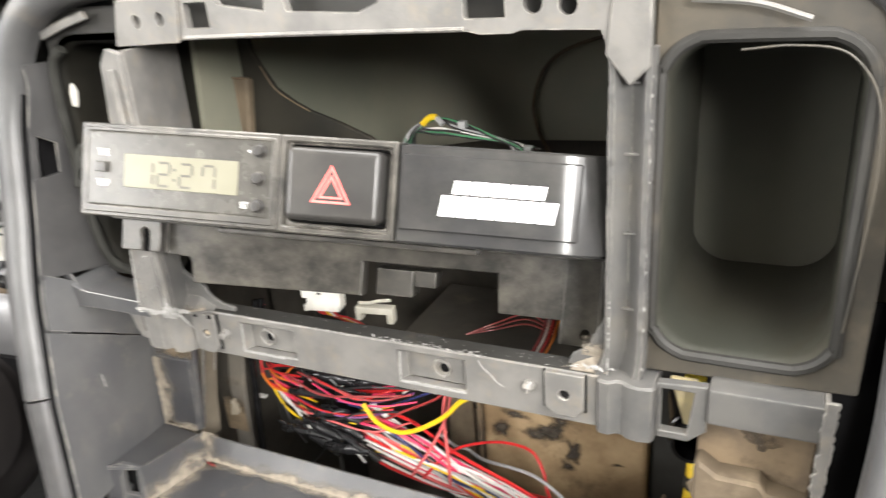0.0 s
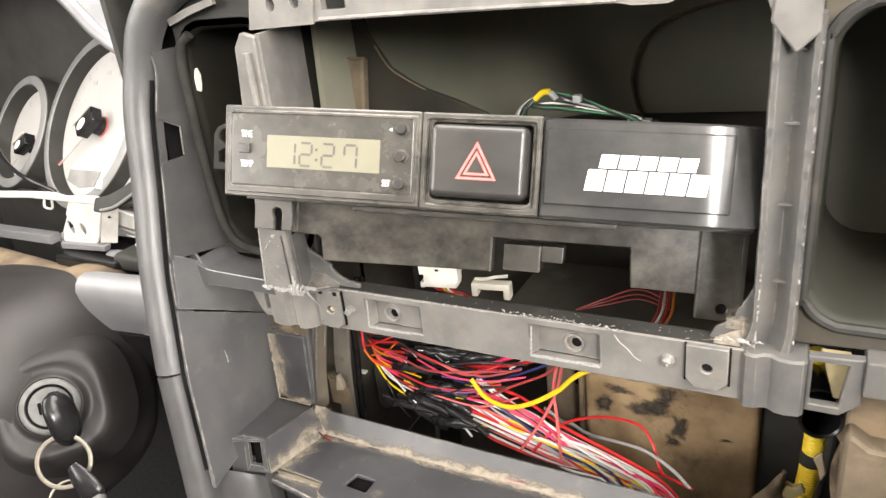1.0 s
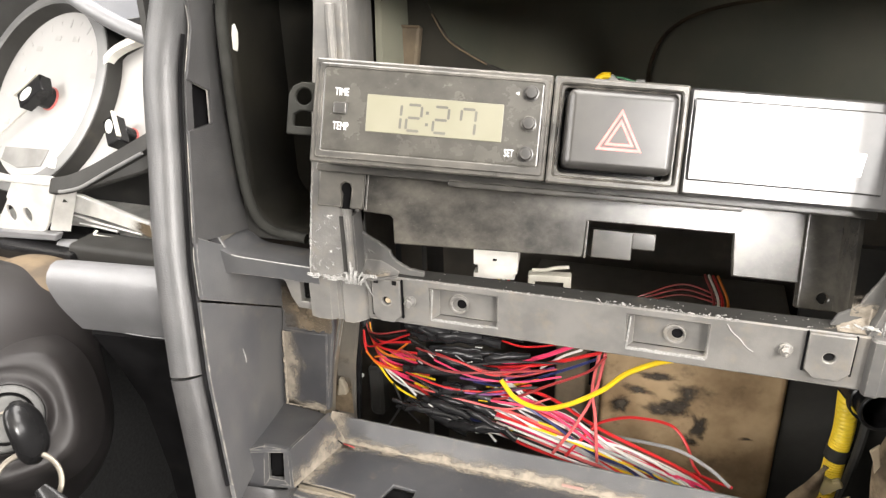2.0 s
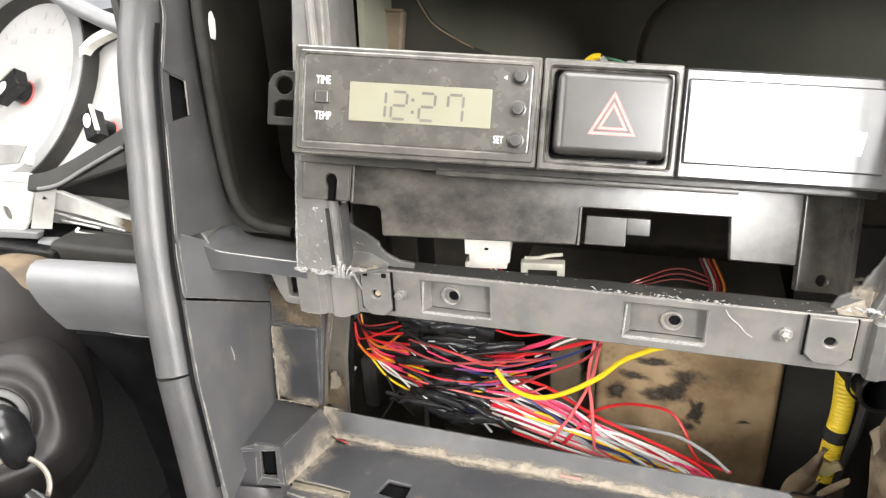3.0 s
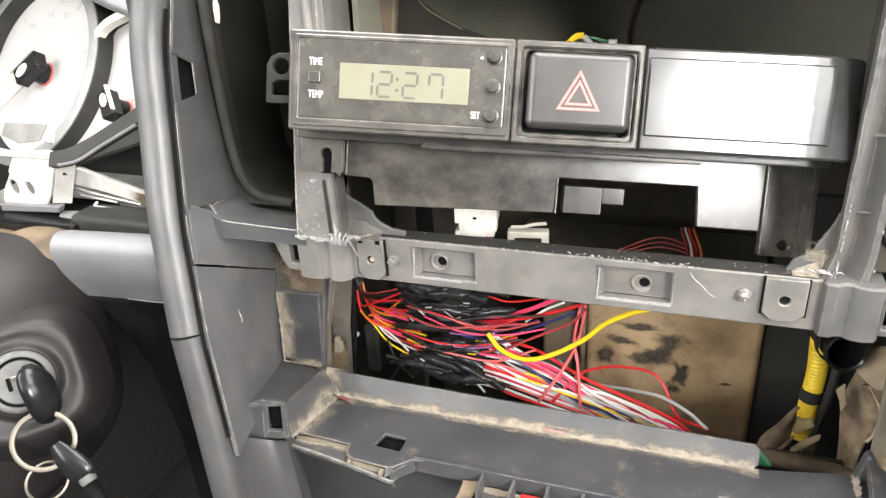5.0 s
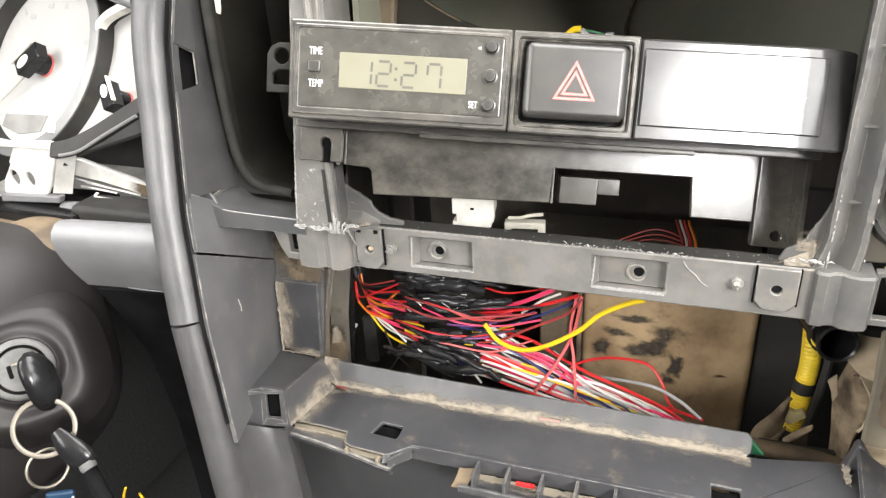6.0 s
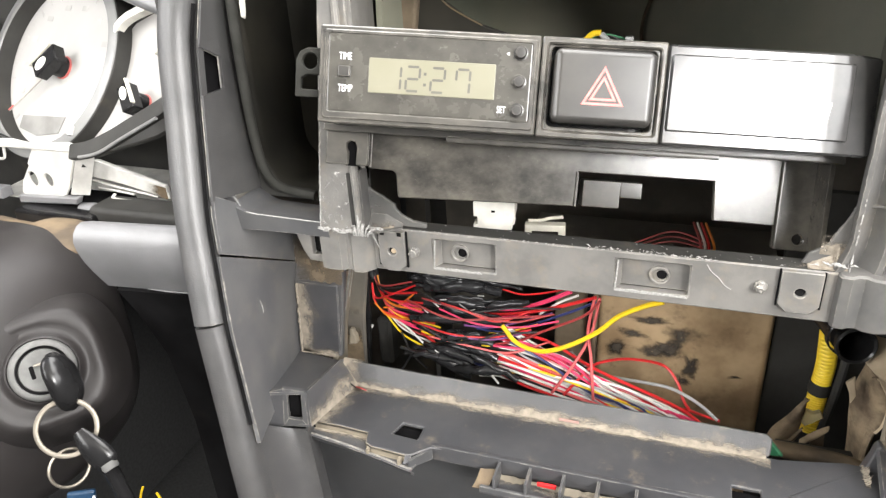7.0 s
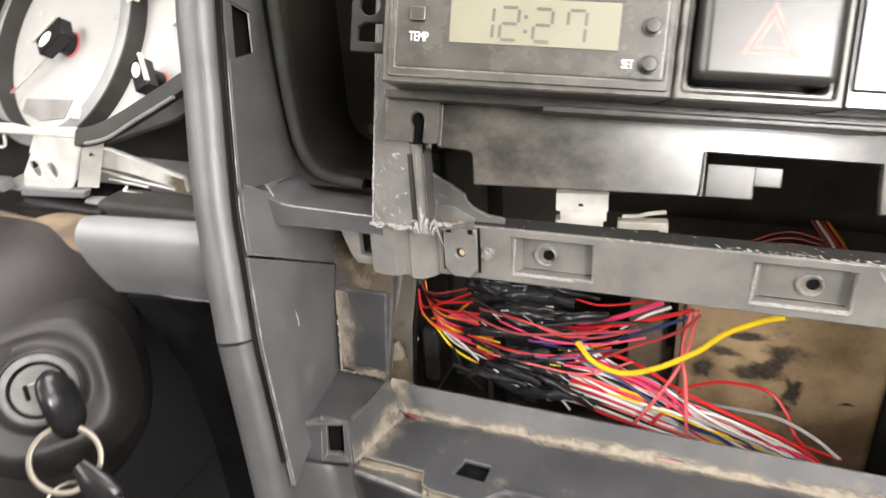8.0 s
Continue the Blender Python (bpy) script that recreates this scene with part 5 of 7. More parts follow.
part("plug_shell", join(box(-0.0078, 0.0078, -0.004, 0.006, -0.0010, 0.0060, 0.0005, 2, PM), box(-0.0065, 0.0065, -0.003, 0.005, -0.0075, 0.0, 0.0004, 2, PM),
     box(-0.0080, -0.0062, -0.003, 0.003, -0.0080, -0.0050, 0.0003, 1, PM), box(0.0058, 0.0074, -0.003, 0.003, -0.0050, -0.0010, 0.0003, 1, PM)), WHITE, plug)
part("plug_slot", box(-0.0010, 0.0004, -0.0042, -0.0035, 0.0012, 0.0022, 0, 1, PM), BLACK, plug)
for k, c in enumerate(("red", "red", "yellow", "white", "red")):
    x = -0.0520 + 0.0024 * k
    part("lead", tube([(x, 0.036, 0.948), (x + 0.001, 0.038, 0.9435), (x + 0.002, 0.046, 0.938), (x + 0.002, 0.060, 0.925), (x, 0.07, 0.905)], 0.0006, 6), WIRE[c], plug)
clip = thing("cable_clip", (-0.02, 0.05, 0.936), "cream nylon cable clip", "clip")
CM = pose(-0.0232, 0.046, 0.9446, 0, 0, 8) @ Matrix.Diagonal((1.18, 1.1, 1.1, 1))
part("clip_base", join(box(-0.0095, 0.0075, -0.002, 0.003, -0.0010, 0.0022, 0.0006, 2, CM), box(0.0045, 0.0075, -0.002, 0.003, -0.0055, 0.0, 0.0005, 2, CM), box(-0.0095, -0.0068, -0.002, 0.003, -0.0045, 0.0, 0.0005, 2, CM)), CREAM, clip)
part("clip_arm", tube([CM @ Vector(q) for q in ((-0.0080, 0, 0.0036), (-0.003, 0, 0.0038), (0.001, 0, 0.0050), (0.0065, 0, 0.0058))], 0.0009, 7), CREAM, clip)
lead = thing("loose_leads", (0.05, 0.07, 0.92), "thin red and orange leads behind the bar", "wires")
for k, (c, dx) in enumerate((("red", 0.0), ("orange", 0.0025), ("white", -0.002), ("brick", -0.004))):
    part("lead", tube([(0.050 + dx, 0.074, 0.912), (0.0515 + dx, 0.075, 0.918), (0.0545 + dx, 0.080, 0.9255), (0.050 + dx, 0.11, 0.926)], 0.0007, 6), WIRE[c], lead)
for k in range(3):
    part("lead", tube([(0.054, 0.090, 0.924 - k * 0.002), (0.036, 0.100, 0.924 - k * 0.003), (0.018, 0.100, 0.916 - k * 0.002), (0.004, 0.09, 0.912)], 0.0005, 6), WIRE["brick"], lead)

# ---------------------------------------------------------------- storage tray under the radio opening
tr = thing("storage_tray", (0, 0, 0.845), "charcoal plastic storage tray with tan dust in its corners", "tray")
FLOOR = [(-0.131, 0.0135), (0.094, 0.0138), (0.110, 0.0170), (0.122, 0.0196), (0.131, 0.0192), (0.150, 0.0185), (0.150, -0.018), (0.085, -0.0190), (0.030, -0.0200), (-0.060, -0.0225), (-0.0665, -0.0235), (-0.0735, -0.0305), (-0.0765, -0.0315), (-0.0950, -0.0303), (-0.0990, -0.0285), (-0.1010, -0.0214), (-0.1179, -0.0205), (-0.1335, -0.0207)]


def floor_plate(outline, holes, depth, z, r=0.0005):
    bm = plate(outline, holes, depth, 0.0, r)
    bm.transform(Matrix.Translation((0, 0, z)) @ Matrix(((1, 0, 0, 0), (0, 0, 1, 0), (0, -1, 0, 0), (0, 0, 0, 1))))
    return bm


BLOCK = [(0.0975, 0.010), (0.0975, -0.0058), (0.0985, -0.0074), (0.1020, -0.0078), (0.1042, -0.0062), (0.1064, -0.0060), (0.1086, -0.0078), (0.1125, -0.0086), (0.1168, -0.0078), (0.1180, -0.0060), (0.1180, 0.010)]
part("passenger_block", floor_plate(BLOCK[::-1], (), 0.0230, 0.9615, 0.0008), GREY_SHADED, rb, "folded grey end block")
part("tray_floor", floor_plate(FLOOR, ([(-0.0885, -0.0185), (-0.0745, -0.0195), (-0.0745, -0.0100), (-0.0860, -0.0095)], [(0.0730, -0.0180), (0.0850, -0.0180), (0.0850, -0.0090), (0.0730, -0.0090)]), 0.0022, 0.8522), TRAY, tr)
# black sheets close the floor holes and stand for the shade below
for x0, x1 in ((-0.0900, -0.0725), (0.0715, 0.0865)):
    part("hole_shadow", box(x0, x1, -0.0205, -0.0080, 0.8472, 0.8480), DEEP_SHADE, tr, "black sheet for the shade under the tray's hole")
BACK = [(-0.1345, 0.0), (0.0800, 0.0), (0.0880, 0.0005), (0.0900, 0.0030), (0.0905, 0.0100), (0.0880, 0.0125), (-0.1365, 0.0145)]
bm = plate([(a, b * 0.95) for a, b in BACK[:1] + BACK[1:]], (), 0.0020, 0.0, 0.0006)
bm.transform(Matrix.Translation((0, 0.0125, 0.8515)) @ pose(0, 0, 0, -38))
part("tray_back", bm, DASH, tr)
# clip box at the driver's end


def panel4(a, b, c, d, t=0.0016):
    """A thin moulded panel between four corners."""
    return thick(patch(spread_of(0, 1, 4), spread_of(0, 1, 4), lambda u, v: a.lerp(b, u).lerp(d.lerp(c, u), v)), t)


BTL, BTR, BBR, BBL = Vector((-0.1436, -0.0270, 0.8754)), Vector((-0.1332, -0.0240, 0.8734)), Vector((-0.1318, -0.0268, 0.8530)), Vector((-0.1452, -0.0290, 0.8528))
SIDE_T, SIDE_B = Vector((-0.1515, -0.0300, 0.8736)), Vector((-0.1535, -0.0322, 0.8505))
BACK_R, BACK_L = Vector((-0.1360, 0.0185, 0.8630)), Vector((-0.1640, 0.0210, 0.8630))
part("clip_box_top", panel4(SIDE_T, BTR, BACK_R, BACK_L), DASH, tr)
part("clip_box_side", panel4(SIDE_T, BTL, BBL, SIDE_B), TRAY, tr)
WIN = [BTL.lerp(BTR, 0.20).lerp(BBL.lerp(BBR, 0.20), 0.10), BTL.lerp(BTR, 0.84).lerp(BBL.lerp(BBR, 0.76), 0.09), BTL.lerp(BTR, 0.84).lerp(BBL.lerp(BBR, 0.76), 0.82), BTL.lerp(BTR, 0.20).lerp(BBL.lerp(BBR, 0.20), 0.80)]
for o4, i4 in (((BTL, BTR), (WIN[0], WIN[1])), ((BTR, BBR), (WIN[1], WIN[2])), ((BBR, BBL), (WIN[2], WIN[3])), ((BBL, BTL), (WIN[3], WIN[0]))):
    part("clip_box_front", panel4(o4[0], o4[1], i4[1], i4[0], 0.0022), DASH, tr, "front of the clip box round its window")
# black sheet stands for the shade in the clip box
part("clip_box_inside", panel4(*[q + Vector((0, 0.006, -0.0050)) for q in (BTL, BTR, BBR, BBL)]), DEEP_SHADE, tr, "black sheet for the shade inside the clip box")
part("clip_box_end", panel4(BTR, BBR, Vector((-0.1240, 0.0130, 0.8520)), BACK_R), DASH, tr)
END = (BTR, BBR, Vector((-0.1240, 0.0130, 0.8520)), BACK_R)
part("dust_film", fading(spread_of(0, 1, 50), [0, 0.5, 1], lambda u, v: END[1].lerp(END[2], u) + Vector((0.0020, -0.0002, 0.0010)) + (END[0].lerp(END[3], u) - END[1].lerp(END[2], u)) * v * (0.95 + 0.35 * u)), DUST_EDGE, tr, "tan dust on the tray's end slope")
part("clip_box_under", panel4(SIDE_B, BBL, BBR, Vector((-0.1300, 0.0, 0.8520))), DASH, tr)
# front lip, dropped at the driver's end
LIP = smooth_line([(-0.1350, -0.0256, 0.8485), (-0.1148, -0.0278, 0.8482), (-0.0931, -0.0312, 0.8478), (-0.0760, -0.0345, 0.8475), (-0.0718, -0.0350, 0.8476)], 6)
part("lip_floor", thick(patch(list(range(len(LIP))), [0, 0.5, 1], lambda k, b: Vector(LIP[k]).lerp(Vector((LIP[k][0] + 0.001, -0.0195 if LIP[k][0] < -0.099 else -0.0290, 0.8474)), b)), 0.001), DASH, tr)
part("front_lip", thick(patch(list(range(len(LIP))), [0, 0.4, 1], lambda k, b: Vector((LIP[k][0], LIP[k][1] - 0.0004 + 0.003 * b * b, LIP[k][2] - 0.0050 * b))), 0.0012), TRAY, tr)
part("lip_edge", tube(LIP, 0.0006, 6, 1), GREY, tr, "pale worn edge of the lip")
EDGE = [(-0.1335, -0.0207), (-0.1179, -0.0205), (-0.1010, -0.0214), (-0.0990, -0.0285), (-0.0950, -0.0303), (-0.0765, -0.0315)]
for a, b in zip(EDGE, EDGE[1:]):
    part("shelf_wall", panel4(Vector((*a, 0.8520)), Vector((*b, 0.8520)), Vector((*b, 0.8470)), Vector((*a, 0.8470)), 0.0008), TAN_GREY, tr, "dusty wall above the front shelf")
part("corner_wall", panel4(Vector((-0.0745, -0.0335, 0.8512)), Vector((-0.0660, -0.0228, 0.8520)), Vector((-0.0660, -0.0228, 0.8455)), Vector((-0.0745, -0.0335, 0.8465)), 0.0012), DASH, tr)
part("corner_floor", panel4(Vector((-0.0765, -0.0312, 0.8521)), Vector((-0.0735, -0.0300, 0.8521)), Vector((-0.0735, -0.0345, 0.8505)), Vector((-0.0765, -0.0345, 0.8490)), 0.0012), TRAY, tr)
for x, y in ((-0.0970, -0.0300), (-0.0790, -0.0330)):
    part("divider", box(x - 0.0008, x + 0.0008, y - 0.0015, y + 0.0040, 0.8465, 0.8506, 0.0003), TAN_GREY, tr, "dust-caked divider")
part("dust_film", fading(spread_of(-0.132, -0.098, 60), [0, 0.5, 1], lambda x, k: Vector((x, -0.0206 - 0.0062 * k, 0.84785))), DUST_SOFT, tr, "tan dust on the front shelf")
part("dust_film", fading(spread_of(-0.0950, -0.0800, 40), [0, 0.5, 1], lambda x, k: Vector((x, -0.0300 - 0.0034 * k, 0.84785))), DUST_SOFT, tr, "tan dust on the front shelf")
part("front_edge", box(-0.0660, 0.150, -0.0225, -0.0200, 0.8440, 0.8530, 0.0006), TRAY, tr)


def dust_fillet(a, b, up, out, high, wide, seed, n=240, m=9):
    """Dust lying in a corner between two faces: it climbs one and spreads over the other."""
    a, b, up, out = Vector(a), Vector(b), Vector(up).normalized(), Vector(out).normalized()
    def wave(t, q):
        return 0.75 + 0.9 * noise.noise((t * 14, seed, q)) + 0.55 * noise.noise((t * 45, seed, q + 3))
    def at(t, k):
        c = a.lerp(b, t)
        p0, p2 = c + up * high * max(0.12, wave(t, 1)), c + out * wide * max(0.12, wave(t, 11))
        p1 = c + (up + out) * 0.0006
        q = p0 * (1 - k) ** 2 + p1 * 2 * k * (1 - k) + p2 * k * k
        return q + (up + out) * (0.0001 + 0.0003 * k * (1 - k) + 0.00005 * noise.noise((t * 400, k * 9, seed)))
    return patch(spread_of(0, 1, n), spread_of(0, 1, m), at)


def drift_width(t, seed):
    return max(0.3, 0.85 + 0.55 * noise.noise((t * 16, seed, 2)) + 0.35 * noise.noise((t * 90, seed, 5)))


part("rib_rail", box(-0.0380, 0.0900, -0.0345, -0.0325, 0.8420, 0.8452, 0.0006), DASH, tr)
part("rib_shelf", box(-0.0380, 0.0900, -0.0345, -0.0220, 0.8412, 0.8424, 0.0003), TRAY, tr, "shelf under the ribs")
part("dust_film", fading(spread_of(-0.038, 0.090, 120), [0, 0.5, 1], lambda x, k: Vector((x, -0.0222 - 0.0115 * k * drift_width(x, 12), 0.8427))), DUST_SOFT, tr, "tan dust on the shelf under the ribs")
part("dust_drift", dust_fillet((-0.037, -0.0226, 0.8425), (0.089, -0.0226, 0.8425), (0, 0.1, 1), (0, -1, 0.02), 0.0012, 0.0034, 21.0, 160), TAN_GREY, tr, "tan dust heaped under the ribs")
part("curled_flake", thick(patch(spread_of(-0.0420, -0.0345, 8), spread_of(0, 1, 6), lambda x, k: Vector((x + 0.002 * k, -0.0330 + 0.0080 * k, 0.8430 + 0.0050 * k * k + 0.0006 * math.sin(x * 500)))), 0.0005), TAN, tr, "curled tan flake at the shelf's end")
for x in (-0.0310, -0.0160, 0.0, 0.0160, 0.0330, 0.0520, 0.0720):
    part("rib", box(x - 0.0007, x + 0.0007, -0.0340, -0.0222, 0.8422, 0.8515, 0.0003), DASH, tr)
part("red_chip", box(-0.0120, -0.0028, -0.0275, -0.0258, 0.8455, 0.8475, 0.0005), WIRE["red"], tr, "chip of red insulation")
part("wire_offcut", tube([(-0.0090, 0.0118, 0.8545), (0.0010, 0.0118, 0.8545)], 0.0007, 6), WIRE["blush"], tr, "dusty pink wire offcut")


part("dust_film", fading(spread_of(-0.124, 0.090, 220), [0, 0.5, 1], lambda x, k: Vector((x, 0.0124 - 0.0095 * k * drift_width(x, 1), 0.85245))), DUST_SOFT, tr, "thin broken dust on the tray floor")
part("dust_film", fading(spread_of(-0.132, 0.088, 220), [0, 0.5, 1], lambda x, k: Vector((x, 0.0120, 0.8527)) + Vector((0, 0.0064, 0.0084)) * k * drift_width(x, 3)), DUST_SOFT, tr, "thin broken dust on the tray back")
part("dust_film", fading(spread_of(0.0118, -0.0205, 80), [0, 0.5, 1], lambda y, k: Vector((-0.1248 + (y - 0.01) * 0.19 + 0.0190 * k * drift_width(y, 6), y, 0.85245))), DUST_SOFT, tr, "thin broken dust at the tray's end")
part("dust_drift", dust_fillet((-0.1600, 0.0202, 0.8640), (-0.1568, 0.0202, 0.9100), (-0.35, -0.93, 0), (1, 0, 0), 0.0010, 0.0007, 31.0, 120), DUST, dash, "tan dust in the pillar's corner")
part("dust_drift", dust_fillet((-0.1605, 0.0202, 0.8640), (-0.1360, 0.0195, 0.8644), (0, 0, 1), (0, -1, 0.05), 0.0005, 0.0009, 33.0, 90), DUST, dash, "tan dust along the pillar's foot")
part("dust_film", fading(spread_of(0, 1, 30), [0, 0.5, 1], lambda u, k: Vector((-0.1335 + 0.022 * k, 0.0123 + 0.0085 * u, 0.8532 + 0.0108 * u))), DUST_EDGE, tr, "tan dust on the tray back in the corner")
CR = (0.0123, 0.8523)
part("dust_drift", dust_fillet((-0.124, *CR), (0.089, *CR), (0, 0.61, 0.79), (0, -1, 0.02), 0.0004, 0.0007, 1.0), DUST, tr, "tan dust along the tray's back corner")
part("dust_drift", dust_fillet((-0.1240, 0.0122, 0.8523), (-0.1315, -0.0240, 0.8523), (-0.62, 0.1, 0.78), (1, 0.1, 0.02), 0.0007, 0.0012, 5.0, 160), DUST, tr, "tan dust in the tray's end corner")


def grains(n, f, seed, size=0.0005):
    """Loose grains of dust: f gives a place from two random numbers."""
    rnd = random.Random(seed)
    vs, fs = [], []
    for _ in range(n):
        c = f(rnd)
        s = size * rnd.uniform(0.4, 1.3)
        k = len(vs)
        vs += [c + Vector(q) * s for q in ((1, 0, 0), (-1, 0, 0), (0, 1, 0), (0, -1, 0), (0.2, 0, 0.7), (0, 0.2, -0.7))]
        fs += [(k + a, k + b, k + d) for a, b, d in ((0, 2, 4), (2, 1, 4), (1, 3, 4), (3, 0, 4), (2, 0, 5), (1, 2, 5), (3, 1, 5), (0, 3, 5))]
    me = bpy.data.meshes.new("grains")
    me.from_pydata(vs, [], fs)
    bm = bmesh.new()
    bm.from_mesh(me)
    bpy.data.meshes.remove(me)
    return bm


def drift(rnd, a, b, side, fall):
    return a.lerp(b, rnd.random()) + side * min(0.03, rnd.expovariate(1 / fall))


def dust_grains(n, a, b, side, fall, seed, parent, size=0.00012):
    tagged(part("dust_grain", grains(n, lambda q: drift(q, Vector(a), Vector(b), Vector(side), fall), seed, size), DUST, parent, "loose tan dust"), kind="stuff")


dust_grains(1200, (-0.130, 0.0095, 0.8524), (0.088, 0.0095, 0.8524), (0, -1, 0), 0.0024, 3, tr)
dust_grains(300, (-0.132, 0.0150, 0.8565), (0.088, 0.0150, 0.8555), (0, 0.62, 0.78), 0.0012, 4, tr)
dust_grains(500, (-0.124, 0.010, 0.8524), (-0.124, -0.026, 0.8524), (1, 0, 0), 0.0024, 5, tr)
dust_grains(700, (-0.1318, 0.012, 0.8560), (-0.1318, -0.026, 0.8560), (-0.45, 0, 0.9), 0.0022, 6, tr)
dust_grains(260, (-0.1510, 0.0184, 0.8680), (-0.1360, 0.0184, 0.8650), (0, -0.3, -1), 0.0012, 12, tr)
dust_grains(200, (-0.1535, 0.0180, 0.8690), (-0.1505, 0.0180, 0.9100), (-1, 0, 0), 0.0010, 13, tr)
dust_grains(500, (-0.132, -0.0215, 0.8480), (-0.100, -0.0225, 0.8480), (0, -1, 0), 0.0018, 7, tr)
dust_grains(250, (-0.036, -0.0240, 0.8427), (0.088, -0.0240, 0.8427), (0, -1, 0), 0.0035, 8, tr)
dust_grains(200, (0.096, 0.006, 0.9614), (0.085, -0.002, 0.9614), (-0.6, -0.2, 0), 0.0030, 9, rb)
dust_grains(220, (-0.156, 0.004, 0.9633), (-0.119, 0.004, 0.9633), (0, -1, 0), 0.0040, 10, rb)
part("wire_offcut", tube([(-0.1215, 0.0085, 0.8546), (-0.118, 0.0075, 0.8552), (-0.1145, 0.0070, 0.8548)], 0.0004, 6), WIRE["brick"], tr, "dull red wire offcut")
part("wire_offcut", tube([(-0.128, 0.0105, 0.8548), (-0.124, 0.0090, 0.8552), (-0.121, 0.0075, 0.8548)], 0.0004, 6), WIRE["black"], tr, "black wire offcut")
# passenger end of the tray
part("tray_end_fin", plate([(0.1280, 0.8480), (0.1290, 0.8520), (0.1310, 0.8600), (0.1318, 0.8645), (0.1332, 0.8668), (0.1350, 0.8655), (0.1390, 0.8592), (0.1430, 0.8542), (0.1490, 0.8485), (0.1700, 0.8400), (0.1280, 0.8400)], (), 0.0060, 0.0165, 0.0012, None, 3), TRAY, tr, "curved fin at the tray's end")
part("tray_end_wall", thick(patch(spread_of(0, 1, 8), spread_of(0, 1, 5), lambda a, k: Vector((0.1330 + 0.030 * a, 0.0165 - 0.030 * k, 0.8655 - 0.022 * a - 0.012 * k))), 0.002), TRAY, tr, "sloping wall at the tray's end")
part("dust_film", fading(spread_of(0.0050, 0.0190, 24), [0, 0.5, 1], lambda y, k: Vector((0.1305 - 0.0075 * k * drift_width(y * 3, 8), y, 0.8526))), DUST_SOFT, tr, "tan dust at the foot of the end fin")
part("dust_drift", dust_fillet((0.1300, 0.0190, 0.8524), (0.1300, 0.0060, 0.8524), (0.25, 0, 0.95), (-1, 0, 0.02), 0.0030, 0.0022, 9.0, 60), DUST, tr, "tan dust caked at the foot of the end fin")

# ---------------------------------------------------------------- behind the opening: heater case, conduit, hose, mouldings
hc = thing("heater_case", (0.04, 0.15, 0.705), "brown dust-coated heater case with dark smears", "heater case")
part("case_shell", plate(rounded(-0.0060, 0.0985, 0.705, 0.8735, 0.006, 4), (), 0.060, 0.128, 0.0045, None, 3), HEATER, hc)
part("case_side", box(-0.036, -0.0085, 0.138, 0.19, 0.705, 0.8700, 0.003), CASE_DARK, hc)
part("case_seam", box(-0.0088, -0.0058, 0.126, 0.150, 0.705, 0.8720, 0.0008), TAN, hc)
part("case_groove", box(-0.0135, -0.0095, 0.134, 0.139, 0.83, 0.868, 0.0005), BLACK, hc, "dark slot in the case")
# added sheet stands for the dim unlit gap beside the case
part("gap_sheet", box(0.0975, 0.190, 0.134, 0.140, 0.705, 0.940, 0.001), SHELL, hc, "dark sheet added for the dim gap beside the heater case")
# shadow on the brown case top put in as a dark sheet
part("case_top_shade", box(-0.062, 0.100, 0.131, 0.215, 0.8745, 0.8775, 0.0008), CAVITY, hc, "dark sheet for the shade on the case's top")
rnd = random.Random(31)
for k, (x, z, w, h) in enumerate(((0.007, 0.8245, 0.0060, 0.0068), (0.030, 0.8250, 0.011, 0.0055), (0.040, 0.8290, 0.008, 0.007), (0.047, 0.8385, 0.010, 0.008), (0.018, 0.8370, 0.007, 0.003), (0.055, 0.8180, 0.004, 0.008), (0.050, 0.8060, 0.005, 0.004), (0.082, 0.815, 0.004, 0.0014), (0.026, 0.8480, 0.016, 0.003))):
    def smear_at(a, v, x=x, z=z, w=w, h=h, k=k):
        q = 1 + 0.55 * noise.noise((math.cos(a) * 1.6 + k * 7, math.sin(a) * 1.6, 0.5)) + 0.25 * noise.noise((math.cos(a) * 5, math.sin(a) * 5 + k, 2))
        return Vector((x + 1.9 * w * q * v * math.cos(a), 0.1276 - 0.0001 * k, z + 1.9 * h * q * v * math.sin(a)))
    part("oil_smear", fading(spread_of(0, 2 * math.pi, 33), [0.02, 0.25, 0.5, 0.75, 1.0, 1.25], smear_at), OIL_SOFT, hc, "dark smear in the dust")

cd = thing("yellow_conduit", (0.128, 0.115, 0.79), "yellow corrugated wiring conduit with a dark tape band", "conduit")
line = smooth_line([(0.1235, 0.111, 0.796), (0.1250, 0.113, 0.812), (0.1258, 0.114, 0.826), (0.1262, 0.113, 0.843), (0.1245, 0.112, 0.866), (0.1225, 0.110, 0.895)], 26)
part("corrugated_tube", sweep(line, circle(0, 0, 0.0052, 16), (0, -1, 0.1), True, lambda k: 1.0 + (0.055 if (int(k * 130) % 3) else -0.05)), CONDUIT, cd)
part("tape_band", tube([(0.1256, 0.1138, 0.8225), (0.1261, 0.1140, 0.8300)], 0.0061, 16), SHELL, cd, "dark tape band")
part("side_lead", tube([(0.138, 0.106, 0.930), (0.1345, 0.106, 0.870), (0.1335, 0.106, 0.840), (0.1315, 0.108, 0.810), (0.1280, 0.108, 0.785)], 0.0024, 8), SHELL, cd, "dark lead beside the conduit")

hs = thing("rubber_hose", (0.14, 0.09, 0.85), "black rubber hose with an open end", "hose")
hm = facing((0.1258, 0.066, 0.8882), (0.16, -0.90, 0.12))
